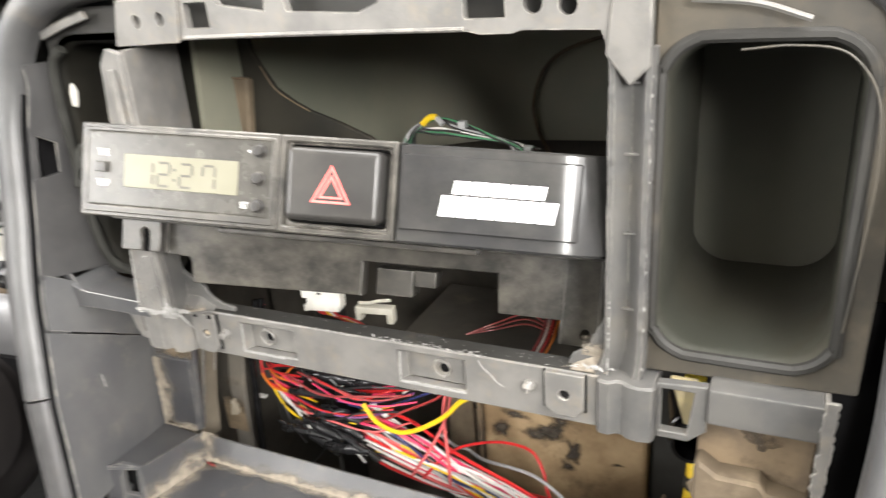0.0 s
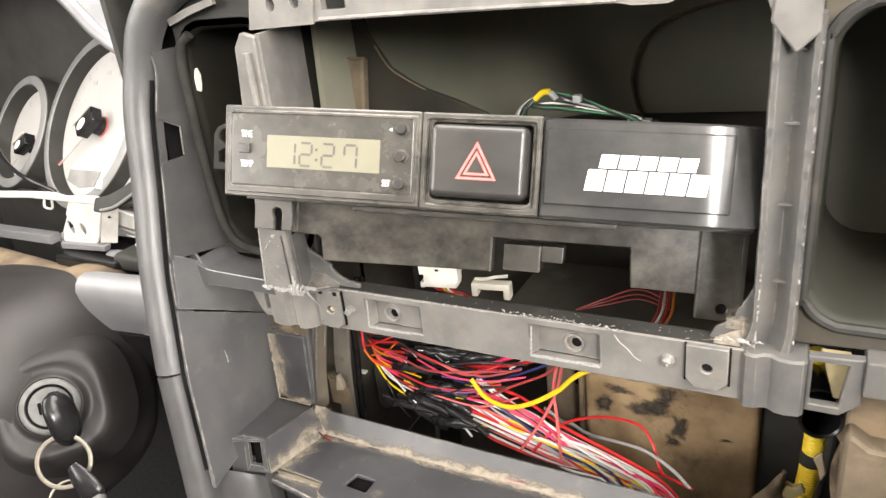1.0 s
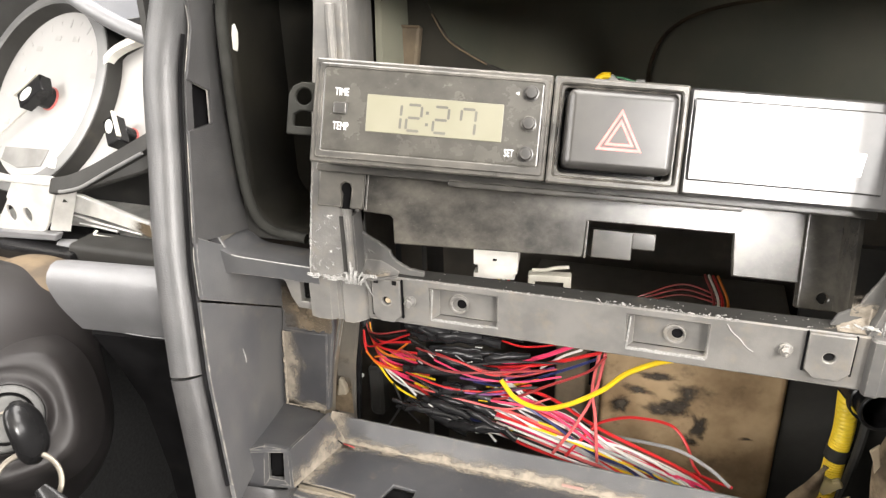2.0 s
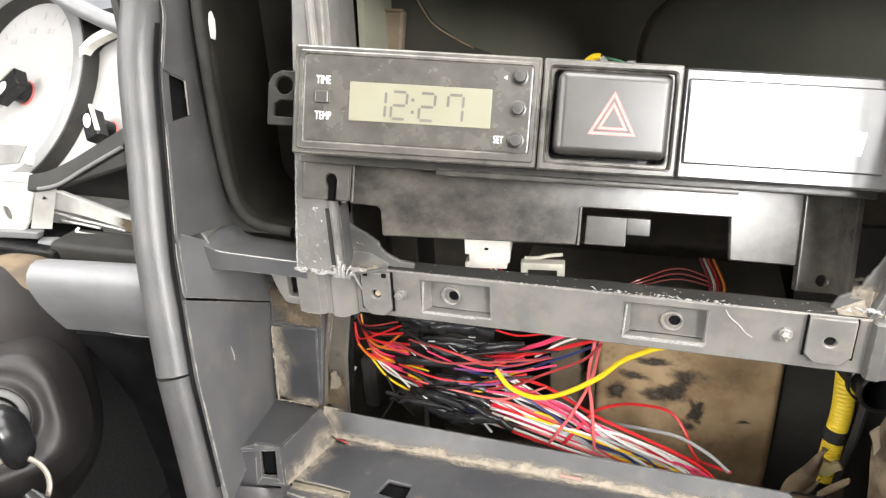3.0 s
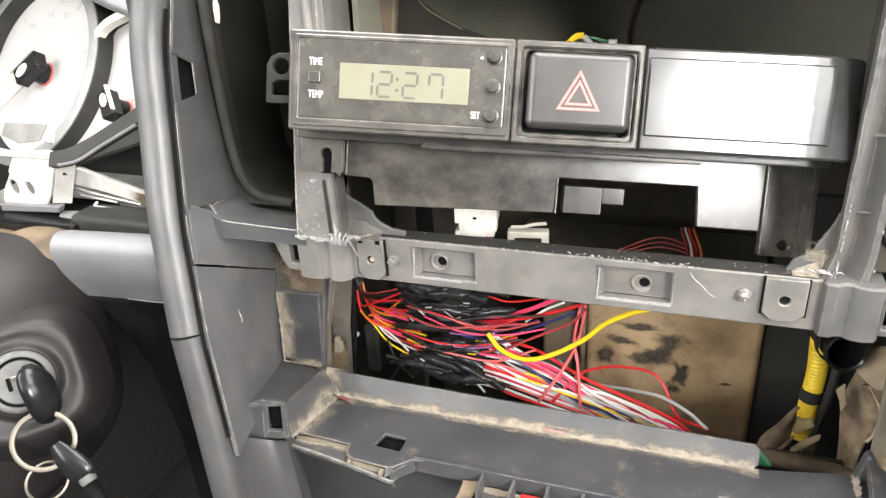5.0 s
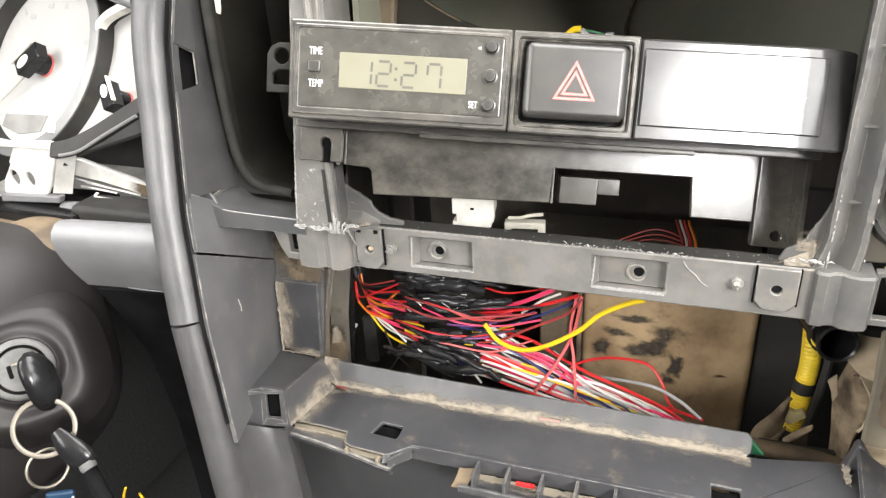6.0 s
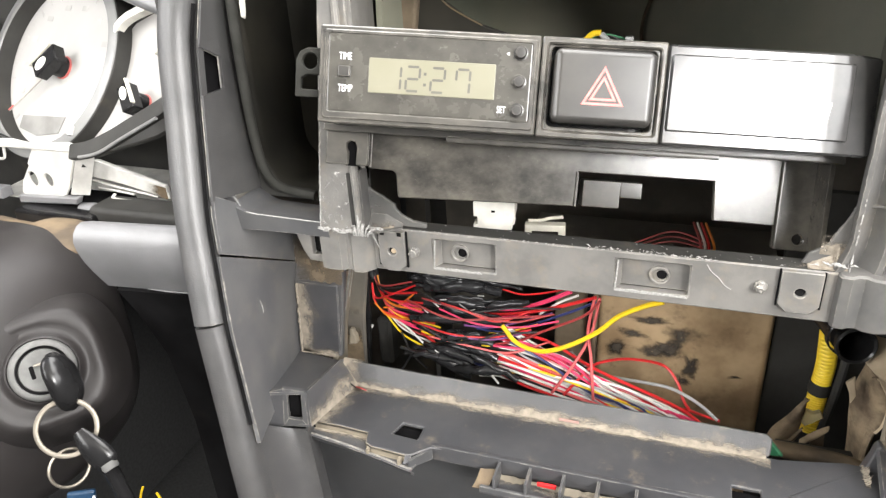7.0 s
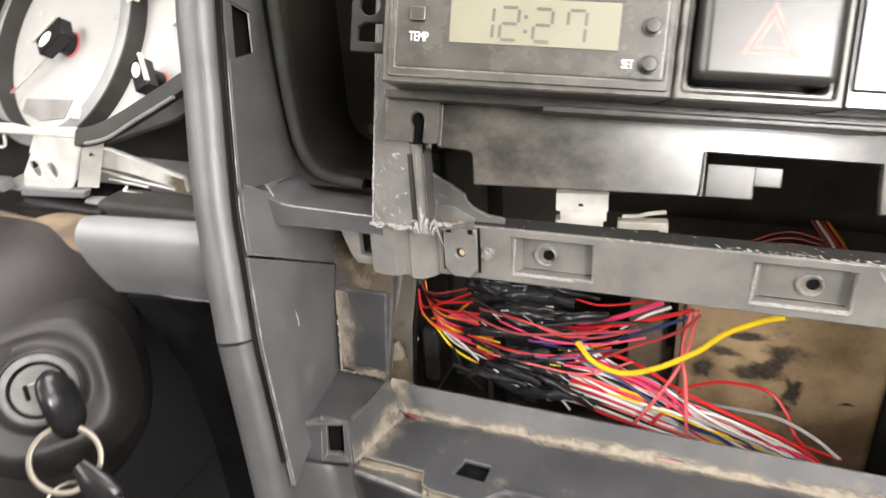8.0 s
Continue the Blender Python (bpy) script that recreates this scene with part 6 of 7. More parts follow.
part("hose_wall", lathe([(0.0086, -0.045), (0.0086, 0.0), (0.0095, 0.0005), (0.0095, 0.0032), (0.0089, 0.0039), (0.0079, 0.0032), (0.0075, -0.030), (0.0, -0.031)], hm, 28), BLACK, hs)
# paler ring paints the highlight along the hose's edge
part("hose_highlight", tube([hm @ Vector((0.0094 * math.cos(q), 0.0094 * math.sin(q), 0.0030)) for q in spread_of(0, 2 * math.pi, 40)], 0.0004, 6, 1), EAR, hs, "paler ring for the highlight on the hose's rim")
part("hose_collar", lathe([(0.0098, -0.010), (0.0106, -0.0095), (0.0106, -0.0060), (0.0098, -0.0055)], hm, 28, True), BLACK, hs, "second rolled edge of the hose")

lm = thing("lower_moulding", (0.11, 0.08, 0.76), "tan dust-coated duct mouldings beside the tray", "moulding")
def web(name, a, b, plastic, label="", t=0.002, n=10, bulge=(0, 0, 0)):
    """A curved moulded wall between two lines."""
    la, lb, lift = smooth_line(a, n), smooth_line(b, n), Vector(bulge)
    m = min(len(la), len(lb))
    return part(name, thick(patch(list(range(m)), spread_of(0, 1, 9), lambda k, v: la[k].lerp(lb[k], v) + lift * math.sin(math.pi * v)), t), plastic, lm, label)


web("funnel", [(0.1132, 0.080, 0.8415), (0.1095, 0.080, 0.8350), (0.1058, 0.080, 0.8280), (0.0990, 0.080, 0.8175), (0.0965, 0.080, 0.8060)],
    [(0.1142, 0.082, 0.8400), (0.1146, 0.083, 0.8330), (0.1146, 0.083, 0.8270), (0.1130, 0.083, 0.8160), (0.1080, 0.083, 0.8050)], TAN_FOLD, "dusty tan folded funnel beside the conduit", 0.0015, 10, (0.0, -0.0035, 0.001))
web("funnel_fold", [(0.1140, 0.0795, 0.8215), (0.1100, 0.0790, 0.8150), (0.1060, 0.0785, 0.8090)], [(0.1150, 0.0810, 0.8180), (0.1125, 0.0810, 0.8110), (0.1090, 0.0810, 0.8050)], TAN, "dark fold of the funnel", 0.0012, 8, (0, -0.0015, 0))
web("cross_piece", [(0.1262, 0.077, 0.8275), (0.1225, 0.077, 0.8245), (0.1190, 0.077, 0.8215), (0.1135, 0.077, 0.8150)],
    [(0.1262, 0.079, 0.8225), (0.1240, 0.079, 0.8185), (0.1200, 0.079, 0.8140), (0.1135, 0.079, 0.8085)], TAN_FOLD, "dusty tan cross piece", 0.0014, 8, (0, -0.003, 0))
part("cross_fold", plate([(0.1205, 0.8150), (0.1262, 0.8215), (0.1275, 0.8060), (0.1200, 0.8060)], (), 0.002, 0.082, 0.0004), CASE_DARK, lm, "brown web under the cross piece")
part("conduit_end", plate(ragged([(0.1150, 0.8312), (0.1190, 0.8300), (0.1220, 0.8315), (0.1243, 0.8282), (0.1200, 0.8242), (0.1155, 0.8205), (0.1132, 0.8240)], 0.0005, 0.0010, 5.0), (), 0.004, 0.0815, 0.0008), CONDUIT_DUSTY, lm, "dusty yellow end of the conduit")
part("cross_bar", sweep(smooth_line([(0.0960, 0.064, 0.8170), (0.1030, 0.061, 0.8190), (0.1180, 0.060, 0.8195), (0.1330, 0.060, 0.8180), (0.1420, 0.060, 0.8150)], 8), [(0.0044 * math.cos(a), 0.0050 * math.sin(a)) for a in spread_of(0, 5.9, 15)], (0, -0.9, 0.4)), TAN, lm, "dusty rounded bar")
# dark sheet stands for the unlit space under the cross bar
part("dark_filling", plate([(0.1010, 0.7600), (0.1600, 0.7600), (0.1600, 0.8160), (0.1010, 0.8160)], (), 0.003, 0.0700), SHELL, lm, "dark sheet for the shade below the bar")
web("post", [(0.1368, 0.080, 0.8690), (0.1335, 0.080, 0.8520), (0.1342, 0.080, 0.8380), (0.1362, 0.080, 0.8230), (0.1380, 0.078, 0.7980)],
    [(0.1385, 0.062, 0.8730), (0.1455, 0.062, 0.8600), (0.1458, 0.062, 0.8460), (0.1425, 0.062, 0.8330), (0.1422, 0.062, 0.8120)], TAN_FOLD, "tan dust-coated curved moulding", 0.003, 10, (0.001, -0.007, 0))
web("post_edge", [(0.1390, 0.0610, 0.8725), (0.1458, 0.0610, 0.8600), (0.1462, 0.0610, 0.8460), (0.1440, 0.0610, 0.8390)], [(0.1440, 0.066, 0.8760), (0.1500, 0.066, 0.8620), (0.1500, 0.066, 0.8470), (0.1460, 0.066, 0.8390)], TAN_PALE, "pale folded edge of the moulding", 0.0015, 8)
web("post_lip", [(0.1300, 0.078, 0.8770), (0.1400, 0.060, 0.8735), (0.1520, 0.052, 0.8800)], [(0.1320, 0.086, 0.8850), (0.1420, 0.080, 0.8850), (0.1540, 0.075, 0.8880)], TAN_PALE, "pale top of the moulding")
part("side_panel", plate([(0.1340, 0.9180), (0.1360, 0.8880), (0.1370, 0.8575), (0.1375, 0.8400), (0.1720, 0.8400), (0.1720, 0.9180)], (), 0.003, 0.0300, 0.0010), TAN_GREY, lm, "dusty grey-brown side panel")
part("side_ledge", box(0.1372, 0.1720, 0.0215, 0.0300, 0.8540, 0.8570, 0.0008), TAN_PALE, lm, "pale dusty ledge under the side panel")
part("broken_chip", plate([(0.1250, 0.8680), (0.1285, 0.8725), (0.1292, 0.8680), (0.1308, 0.8610), (0.1290, 0.8560), (0.1276, 0.8620)], (), 0.002, 0.060, 0.0004), TAN_PALE, lm, "pale broken plastic chip")
part("white_collar", lathe([(0.012, 0.0), (0.014, 0.004), (0.014, 0.020), (0.011, 0.024)], facing((0.158, 0.060, 0.888), (0.25, -0.9, -0.35)), 24, True), TAN_PALE, lm)
gt = thing("green_tab", (0.0945, 0.03, 0.85), "small green plastic tab", "tab")
part("tab_body", plate([(0.0898, 0.8555), (0.0932, 0.8515), (0.0972, 0.8465), (0.0905, 0.8460)], (), 0.003, 0.0220, 0.0006), GREEN, gt)

# metal and mouldings at the driver's side of the opening
dm = thing("inner_support", (-0.15, 0.08, 0.72), "dark dusty support with a tan edge inside the opening", "support")
part("web", plate([(-0.1660, 0.7050), (-0.1460, 0.7050), (-0.1465, 0.8250), (-0.1440, 0.8600), (-0.1375, 0.9000), (-0.1500, 0.9000), (-0.1570, 0.8600)], (), 0.003, 0.0700, 0.0012), CAVITY, dm, "brown dusty web")
part("rail", sweep([Vector((-0.1345, 0.0450, 0.9120)), Vector((-0.1400, 0.0450, 0.8900)), Vector((-0.1445, 0.0450, 0.8700)), Vector((-0.1475, 0.0450, 0.8450))], [(-0.0015, -0.001), (0.0010, -0.0014), (0.0017, -0.0006), (0.0017, 0.012), (-0.0015, 0.012)], (0, -1, 0)), TAN_GREY, dm, "tan dusty edge rail")
part("rail_edge", tube([(-0.1332, 0.0440, 0.9120), (-0.1385, 0.0440, 0.8900)], 0.0004, 5), GREY_CUT, dm, "bright worn edge of the rail")
# black strip drawn as the rail's shadow
part("rail_shadow", sweep([Vector((-0.1370, 0.0460, 0.9120)), Vector((-0.1425, 0.0460, 0.8900)), Vector((-0.1470, 0.0460, 0.8700)), Vector((-0.1500, 0.0460, 0.8450))], [(-0.0012, -0.001), (0.0010, -0.001), (0.0010, 0.012), (-0.0012, 0.012)], (0, -1, 0)), DEEP_SHADE, dm, "black strip for the shade beside the rail")
part("dust_film", fading(spread_of(-0.1640, -0.1475, 20), [0, 0.5, 1], lambda x, k: Vector((x, 0.0697, 0.8250 + 0.060 * k))), BROWN_FILM, dm, "brown dust low on the web")
part("bracket", plate([(-0.1550, 0.8400), (-0.1480, 0.8420), (-0.1485, 0.8480), (-0.1500, 0.8500), (-0.1500, 0.8525), (-0.1530, 0.8525), (-0.1535, 0.8470)], (), 0.004, 0.0640, 0.0008), TAN_GREY, dm, "tan dusty bracket")
part("post", tube([(-0.1460, 0.085, 0.9050), (-0.1485, 0.085, 0.8600), (-0.1530, 0.085, 0.8100), (-0.1550, 0.085, 0.7600)], 0.0022, 10), BLACK, dm, "black post")
part("plug", plate(rounded(-0.1560, -0.1455, 0.7950, 0.8340, 0.004, 4), (), 0.012, 0.1080, 0.002), SHELL, dm, "dark rounded plug body")
part("plug_clip", box(-0.1600, -0.1535, 0.0960, 0.1000, 0.8320, 0.8340, 0.0008), STEEL, dm, "small pale clip")
part("flange", box(-0.118, -0.114, 0.120, 0.150, 0.705, 0.935, 0.001), SHELL, dm)

# upper cavity: ducts over the radio opening
ud = thing("upper_duct", (0.0, 0.15, 0.96), "dusty olive air duct above the radio opening", "air duct")
DUCT_LINE = smooth_line([(-0.1010, 0.030, 0), (-0.1000, 0.090, 0), (-0.0920, 0.150, 0), (-0.0700, 0.200, 0), (-0.0300, 0.2290, 0), (0.0, 0.2330, 0), (0.040, 0.2370, 0), (0.080, 0.2410, 0), (0.120, 0.2380, 0), (0.155, 0.2220, 0), (0.178, 0.185, 0), (0.187, 0.100, 0)], 5)
part("duct_wall", thick(patch(list(range(len(DUCT_LINE))), spread_of(0.985, 1.10, 8), lambda k, z: Vector((DUCT_LINE[k][0], DUCT_LINE[k][1] + (z - 0.985) * 0.08, z))), 0.003), OLIVE, ud)
part("duct_seam", tube([(0.012, 0.2270, 0.978), (0.005, 0.2275, 0.992), (0.0015, 0.2280, 1.008), (0.005, 0.2290, 1.025), (0.012, 0.2300, 1.036), (0.024, 0.2310, 1.0444), (0.045, 0.2330, 1.051), (0.080, 0.2380, 1.056)], 0.0012, 6), TAN, ud, "brown seam of the duct")
part("dark_side_sheet", plate([(-0.1450, 0.9850), (-0.1450, 1.0990), (-0.0960, 1.0990), (-0.0900, 1.0680), (-0.0860, 1.0610), (-0.0790, 1.0500), (-0.0690, 1.0435), (-0.0600, 1.0390), (-0.0440, 1.0335), (-0.0280, 1.0270), (-0.0180, 1.0180), (-0.0120, 0.9850)], (), 0.003, 0.066, 0.0006), DUCT, ud, "dark sheet across the duct's driver side")
part("throat_box", plate([(-0.1200, 0.9900), (-0.1000, 0.9900), (-0.0935, 1.0290), (-0.0895, 1.0560), (-0.1200, 1.0570)], (), 0.006, 0.0585, 0.0012), CASE_DARK, ud, "brown dusty box beside the duct")
part("throat_edge", tube([(-0.1200, 0.0580, 1.0572), (-0.0895, 0.0580, 1.0562)], 0.0006, 6), TAN, ud, "brown worn edge")
part("throat_edge", tube([(-0.0860, 0.0655, 1.0610), (-0.0790, 0.0655, 1.0500), (-0.0690, 0.0655, 1.0435), (-0.0600, 0.0655, 1.0390)], 0.0004, 5), TAN, ud, "brown worn edge")
part("roof", box(-0.115, 0.19, 0.012, 0.26, 1.101, 1.104), OLIVE, ud)
lw = thing("lamp_leads", (0.0, 0.10, 1.02), "dark leads with a yellow sleeve behind the panel", "wires")
for k in range(9):
    h = math.sin(k * 2.4)
    part("lead", tube([(-0.040 + 0.004 * k, 0.096, 0.990), (-0.024 + 0.003 * h, 0.099, 1.0190 + 0.0012 * h), (-0.010 + 0.002 * h, 0.101, 1.0285 - 0.0010 * k * (k > 4)), (0.004 + 0.004 * h, 0.102, 1.0265 - 0.0009 * k), (0.020 + 0.003 * k, 0.101, 1.0200 - 0.0006 * k), (0.036 + 0.003 * h, 0.099, 1.0130), (0.046, 0.097, 0.992)],
         0.0006, 6), WIRE[("black", "green", "grey", "black", "black", "white", "black", "green", "black")[k]], lw)
part("yellow_sleeve", tube([(-0.0160, 0.0985, 1.0260), (-0.0120, 0.0990, 1.0295), (-0.0080, 0.0990, 1.0300)], 0.0016, 8), WIRE["yellow"], lw, "yellow sleeve")
part("grey_sleeve", tube([(-0.0080, 0.0990, 1.0295), (-0.0045, 0.0985, 1.0262)], 0.0015, 8), WIRE["grey"], lw)
for x, z in ((0.006, 1.0265), (0.040, 1.0150)):
    part("lead_plug", box(x - 0.002, x + 0.002, 0.097, 0.101, z - 0.0018, z + 0.0018, 0.0005), WIRE["grey"], lw, "small grey plug")

# ---------------------------------------------------------------- wiring loom
loom = thing("wiring_loom", (-0.03, 0.075, 0.80), "tangled radio wiring loom with black taped splices", "wires")
WIRES = [
    ("red", 0.0007, ((-0.149, 0.095, 0.87), (-0.146, 0.092, 0.861), (-0.135, 0.088, 0.866), (-0.114, 0.085, 0.878))),
    ("red", 0.0007, ((-0.149, 0.095, 0.87), (-0.147, 0.092, 0.859), (-0.138, 0.088, 0.853), (-0.115, 0.085, 0.852))),
    ("orange", 0.0007, ((-0.146, 0.09, 0.858), (-0.135, 0.086, 0.852), (-0.115, 0.082, 0.854))),
    ("orange", 0.0007, ((-0.14, 0.09, 0.855), (-0.128, 0.087, 0.86), (-0.115, 0.085, 0.872))),
    ("pink", 0.0008, ((-0.13, 0.088, 0.863), (-0.117, 0.084, 0.861), (-0.108, 0.08, 0.862))),
    ("pink", 0.0008, ((-0.126, 0.09, 0.861), (-0.116, 0.086, 0.862), (-0.107, 0.082, 0.864))),
    ("yellow", 0.0007, ((-0.137, 0.088, 0.851), (-0.124, 0.082, 0.842), (-0.105, 0.076, 0.838))),
    ("white", 0.0007, ((-0.134, 0.088, 0.85), (-0.12, 0.082, 0.847), (-0.105, 0.076, 0.839))),
    ("pink", 0.0008, ((-0.133, 0.088, 0.851), (-0.116, 0.083, 0.848), (-0.093, 0.078, 0.85))),
    ("red", 0.0008, ((-0.11, 0.08, 0.847), (-0.102, 0.078, 0.843), (-0.096, 0.075, 0.843))),
    ("yellow", 0.0007, ((-0.11, 0.08, 0.848), (-0.101, 0.079, 0.846), (-0.093, 0.078, 0.846))),
    ("red", 0.0010, ((-0.098, 0.076, 0.839), (-0.09, 0.075, 0.836), (-0.08, 0.074, 0.837))),
    ("red", 0.0011, ((-0.103, 0.09, 0.862), (-0.085, 0.087, 0.862), (-0.064, 0.084, 0.865), (-0.044, 0.081, 0.871), (-0.025, 0.078, 0.879), (-0.001, 0.075, 0.891))),
    ("pink", 0.0013, ((-0.07, 0.086, 0.868), (-0.051, 0.082, 0.872), (-0.034, 0.079, 0.88), (-0.015, 0.075, 0.893))),
    ("pink", 0.0009, ((-0.058, 0.085, 0.863), (-0.047, 0.083, 0.867), (-0.04, 0.08, 0.87))),
    ("red", 0.0006, ((-0.059, 0.09, 0.88), (-0.045, 0.087, 0.88), (-0.026, 0.083, 0.887), (-0.013, 0.08, 0.894))),
    ("purple", 0.0008, ((-0.081, 0.08, 0.857), (-0.063, 0.079, 0.859), (-0.047, 0.079, 0.865), (-0.026, 0.078, 0.875))),
    ("navy", 0.0008, ((-0.073, 0.08, 0.856), (-0.056, 0.079, 0.857), (-0.035, 0.078, 0.867), (-0.015, 0.076, 0.879), (-0.001, 0.075, 0.888))),
    ("yellow", 0.0007, ((-0.065, 0.08, 0.854), (-0.05, 0.078, 0.859), (-0.034, 0.075, 0.868))),
    ("white", 0.0007, ((-0.034, 0.08, 0.872), (-0.022, 0.078, 0.883), (-0.011, 0.075, 0.891))),
    ("yellow", 0.0014, ((-0.053, 0.066, 0.87), (-0.044, 0.064, 0.861), (-0.03, 0.063, 0.858), (-0.015, 0.061, 0.865), (0.002, 0.06, 0.878), (0.013, 0.058, 0.891), (0.026, 0.057, 0.9), (0.035, 0.055, 0.905))),
    ("brick", 0.0008, ((-0.065, 0.074, 0.849), (-0.045, 0.073, 0.856), (-0.029, 0.071, 0.867), (-0.007, 0.07, 0.881), (0.002, 0.068, 0.893))),
    ("rose", 0.0009, ((0.001, 0.075, 0.891), (-0.002, 0.07, 0.871), (-0.01, 0.065, 0.852), (-0.022, 0.06, 0.832))),
    ("rose", 0.0009, ((-0.002, 0.075, 0.89), (-0.004, 0.07, 0.871), (-0.001, 0.065, 0.857), (0.002, 0.06, 0.832))),
    ("red", 0.0009, ((-0.001, 0.07, 0.848), (-0.007, 0.065, 0.842), (-0.015, 0.06, 0.832))),
    ("red", 0.0009, ((-0.006, 0.07, 0.839), (-0.002, 0.08, 0.841), (0.008, 0.09, 0.84), (0.02, 0.1, 0.836), (0.038, 0.094, 0.839), (0.047, 0.087, 0.833), (0.051, 0.081, 0.826), (0.055, 0.075, 0.824))),
    ("grey", 0.0010, ((-0.016, 0.085, 0.845), (-0.008, 0.09, 0.834), (-0.005, 0.1, 0.825), (0.008, 0.094, 0.825), (0.028, 0.088, 0.829), (0.044, 0.082, 0.832), (0.059, 0.076, 0.829), (0.07, 0.07, 0.824))),
    ("red", 0.0009, ((0.038, 0.085, 0.816), (0.053, 0.08, 0.82), (0.062, 0.075, 0.822), (0.071, 0.07, 0.824))),
    ("navy", 0.0008, ((-0.075, 0.072, 0.836), (-0.061, 0.07, 0.835), (-0.044, 0.068, 0.833), (-0.028, 0.066, 0.83))),
    ("blue", 0.0009, ((-0.052, 0.068, 0.834), (-0.041, 0.066, 0.833), (-0.034, 0.064, 0.834))),
    ("white", 0.0009, ((-0.068, 0.067, 0.831), (-0.057, 0.067, 0.833))),
    ("white", 0.0007, ((-0.062, 0.063, 0.839), (-0.055, 0.063, 0.83))),
    ("yellow", 0.0007, ((-0.069, 0.07, 0.832), (-0.054, 0.069, 0.834), (-0.044, 0.068, 0.837))),
    ("black", 0.0006, ((-0.124, 0.08, 0.845), (-0.117, 0.078, 0.831), (-0.106, 0.075, 0.823))),
]
for colour, r, pts in WIRES:
    part("wire", tube(pts, r, 7, 7), WIRE[colour], loom)


def taped(x0, y0, z0, x1, y1, z1, r):
    a, b = Vector((x0, y0, z0)), Vector((x1, y1, z1))
    mid = (a + b) / 2 + Vector((0, -0.002, 0.002))
    seed = x0 * 900 + z0 * 500
    bm = sweep(smooth_line([a, a.lerp(mid, 0.5), mid, mid.lerp(b, 0.5), b], 7), circle(0, 0, r, 12), (0.1, -0.9, 0.3), True,
               lambda k: (0.55 + 0.45 * math.sin(math.pi * min(1, max(0, 0.1 + 0.8 * k)))) * (1 + 0.30 * noise.noise((k * 3, seed, 0))))
    for v in bm.verts:
        v.co += Vector((noise.noise(v.co * 150), noise.noise(v.co * 150 + Vector((9, 1, 0))), noise.noise(v.co * 150 + Vector((0, 4, 7))))) * 0.0011
    part("taped_splice", bm, TAPE, loom, "glossy black tape splice", 60)


for row in (
    (-0.112, 0.086, 0.858, -0.083, 0.080, 0.863, 0.0034),
    (-0.094, 0.080, 0.849, -0.070, 0.074, 0.858, 0.0030),
    (-0.097, 0.077, 0.846, -0.074, 0.071, 0.840, 0.0030),
    (-0.079, 0.070, 0.836, -0.051, 0.064, 0.841, 0.0030),
    (-0.072, 0.090, 0.867, -0.043, 0.084, 0.879, 0.0030),
    (-0.067, 0.070, 0.848, -0.045, 0.064, 0.837, 0.0024),
):
    x0, y0, z0, x1, y1, z1, r = row
    taped(x0 - 0.004, y0 - 0.006, z0 - 0.001, x1 + 0.003, y1 - 0.005, z1 + 0.001, r * 0.92)
rnd = random.Random(77)
for k in range(20):
    x, z, l = rnd.uniform(-0.120, -0.078), rnd.uniform(0.836, 0.882), rnd.uniform(0.022, 0.044)
    y = 0.092 - (0.882 - z) * 0.45 + rnd.uniform(-0.004, 0.004)
    taped(x, y, z, x + l, y - 0.006, z + rnd.uniform(-0.006, 0.008), rnd.uniform(0.0012, 0.0024))
for k in range(12):
    x, z = rnd.uniform(-0.110, -0.060), rnd.uniform(0.838, 0.878)
    y = 0.084 - (0.882 - z) * 0.45
    part("stripped_end", tube([(x, y, z), (x + rnd.uniform(0.003, 0.006), y - 0.002, z + rnd.uniform(-0.003, 0.003))], 0.0004, 5), WIRE[rnd.choice(["white", "grey", "yellow", "white"])], loom)
rnd = random.Random(7)
TINTS = ["white", "white", "pink", "red", "pink", "white", "red", "grey", "rose", "white", "black", "pink"]
for k in range(30):
    a = k / 29
    h, g = rnd.uniform(-1, 1), rnd.uniform(-1, 1)
    s = Vector((-0.064 + 0.016 * rnd.random(), 0.078 - 0.010 * a, 0.862 - 0.029 * a))
    m1 = Vector((-0.034 + 0.006 * h, 0.075 - 0.012 * a + 0.003 * h, 0.858 - 0.024 * a + 0.004 * g))
    m2 = Vector((0.000 + 0.010 * g, 0.072 - 0.010 * a, 0.844 - 0.017 * a + 0.003 * h))
    e = Vector((0.030 + 0.022 * (1 - a) + 0.005 * h, 0.067 + 0.006 * rnd.random(), 0.828 - 0.011 * a + 0.002 * g))
    f = Vector((0.062 + 0.014 * (1 - a), 0.060, 0.810 - 0.006 * a))
    part("wire", tube([s, m1, m2, e, f], rnd.choice([0.0007, 0.0008, 0.0009, 0.0010]), 7, 7), WIRE[TINTS[(k * 5) % 12]], loom)
for k in range(14):
    colour = ["white", "pink", "yellow", "grey", "red", "white", "navy"][k % 7]
    a, h = rnd.random(), rnd.uniform(-1, 1)
    p0 = Vector((-0.064 + 0.02 * rnd.random(), 0.072, 0.858 - 0.024 * a))
    p3 = Vector((0.020 + 0.040 * rnd.random(), 0.062, 0.832 - 0.012 * a))
    p1 = p0.lerp(p3, 0.3) + Vector((0.004 * h, -0.005 * rnd.random(), 0.010 * rnd.uniform(-0.3, 1.0)))
    p2 = p0.lerp(p3, 0.66) + Vector((-0.004 * h, -0.004 * rnd.random(), 0.007 * rnd.uniform(-1, 1)))
    part("wire", tube([p0, p1, p2, p3, p3 + Vector((0.012, -0.002, -0.012))], rnd.choice([0.0006, 0.0007, 0.0008]), 6, 7), WIRE[colour], loom)
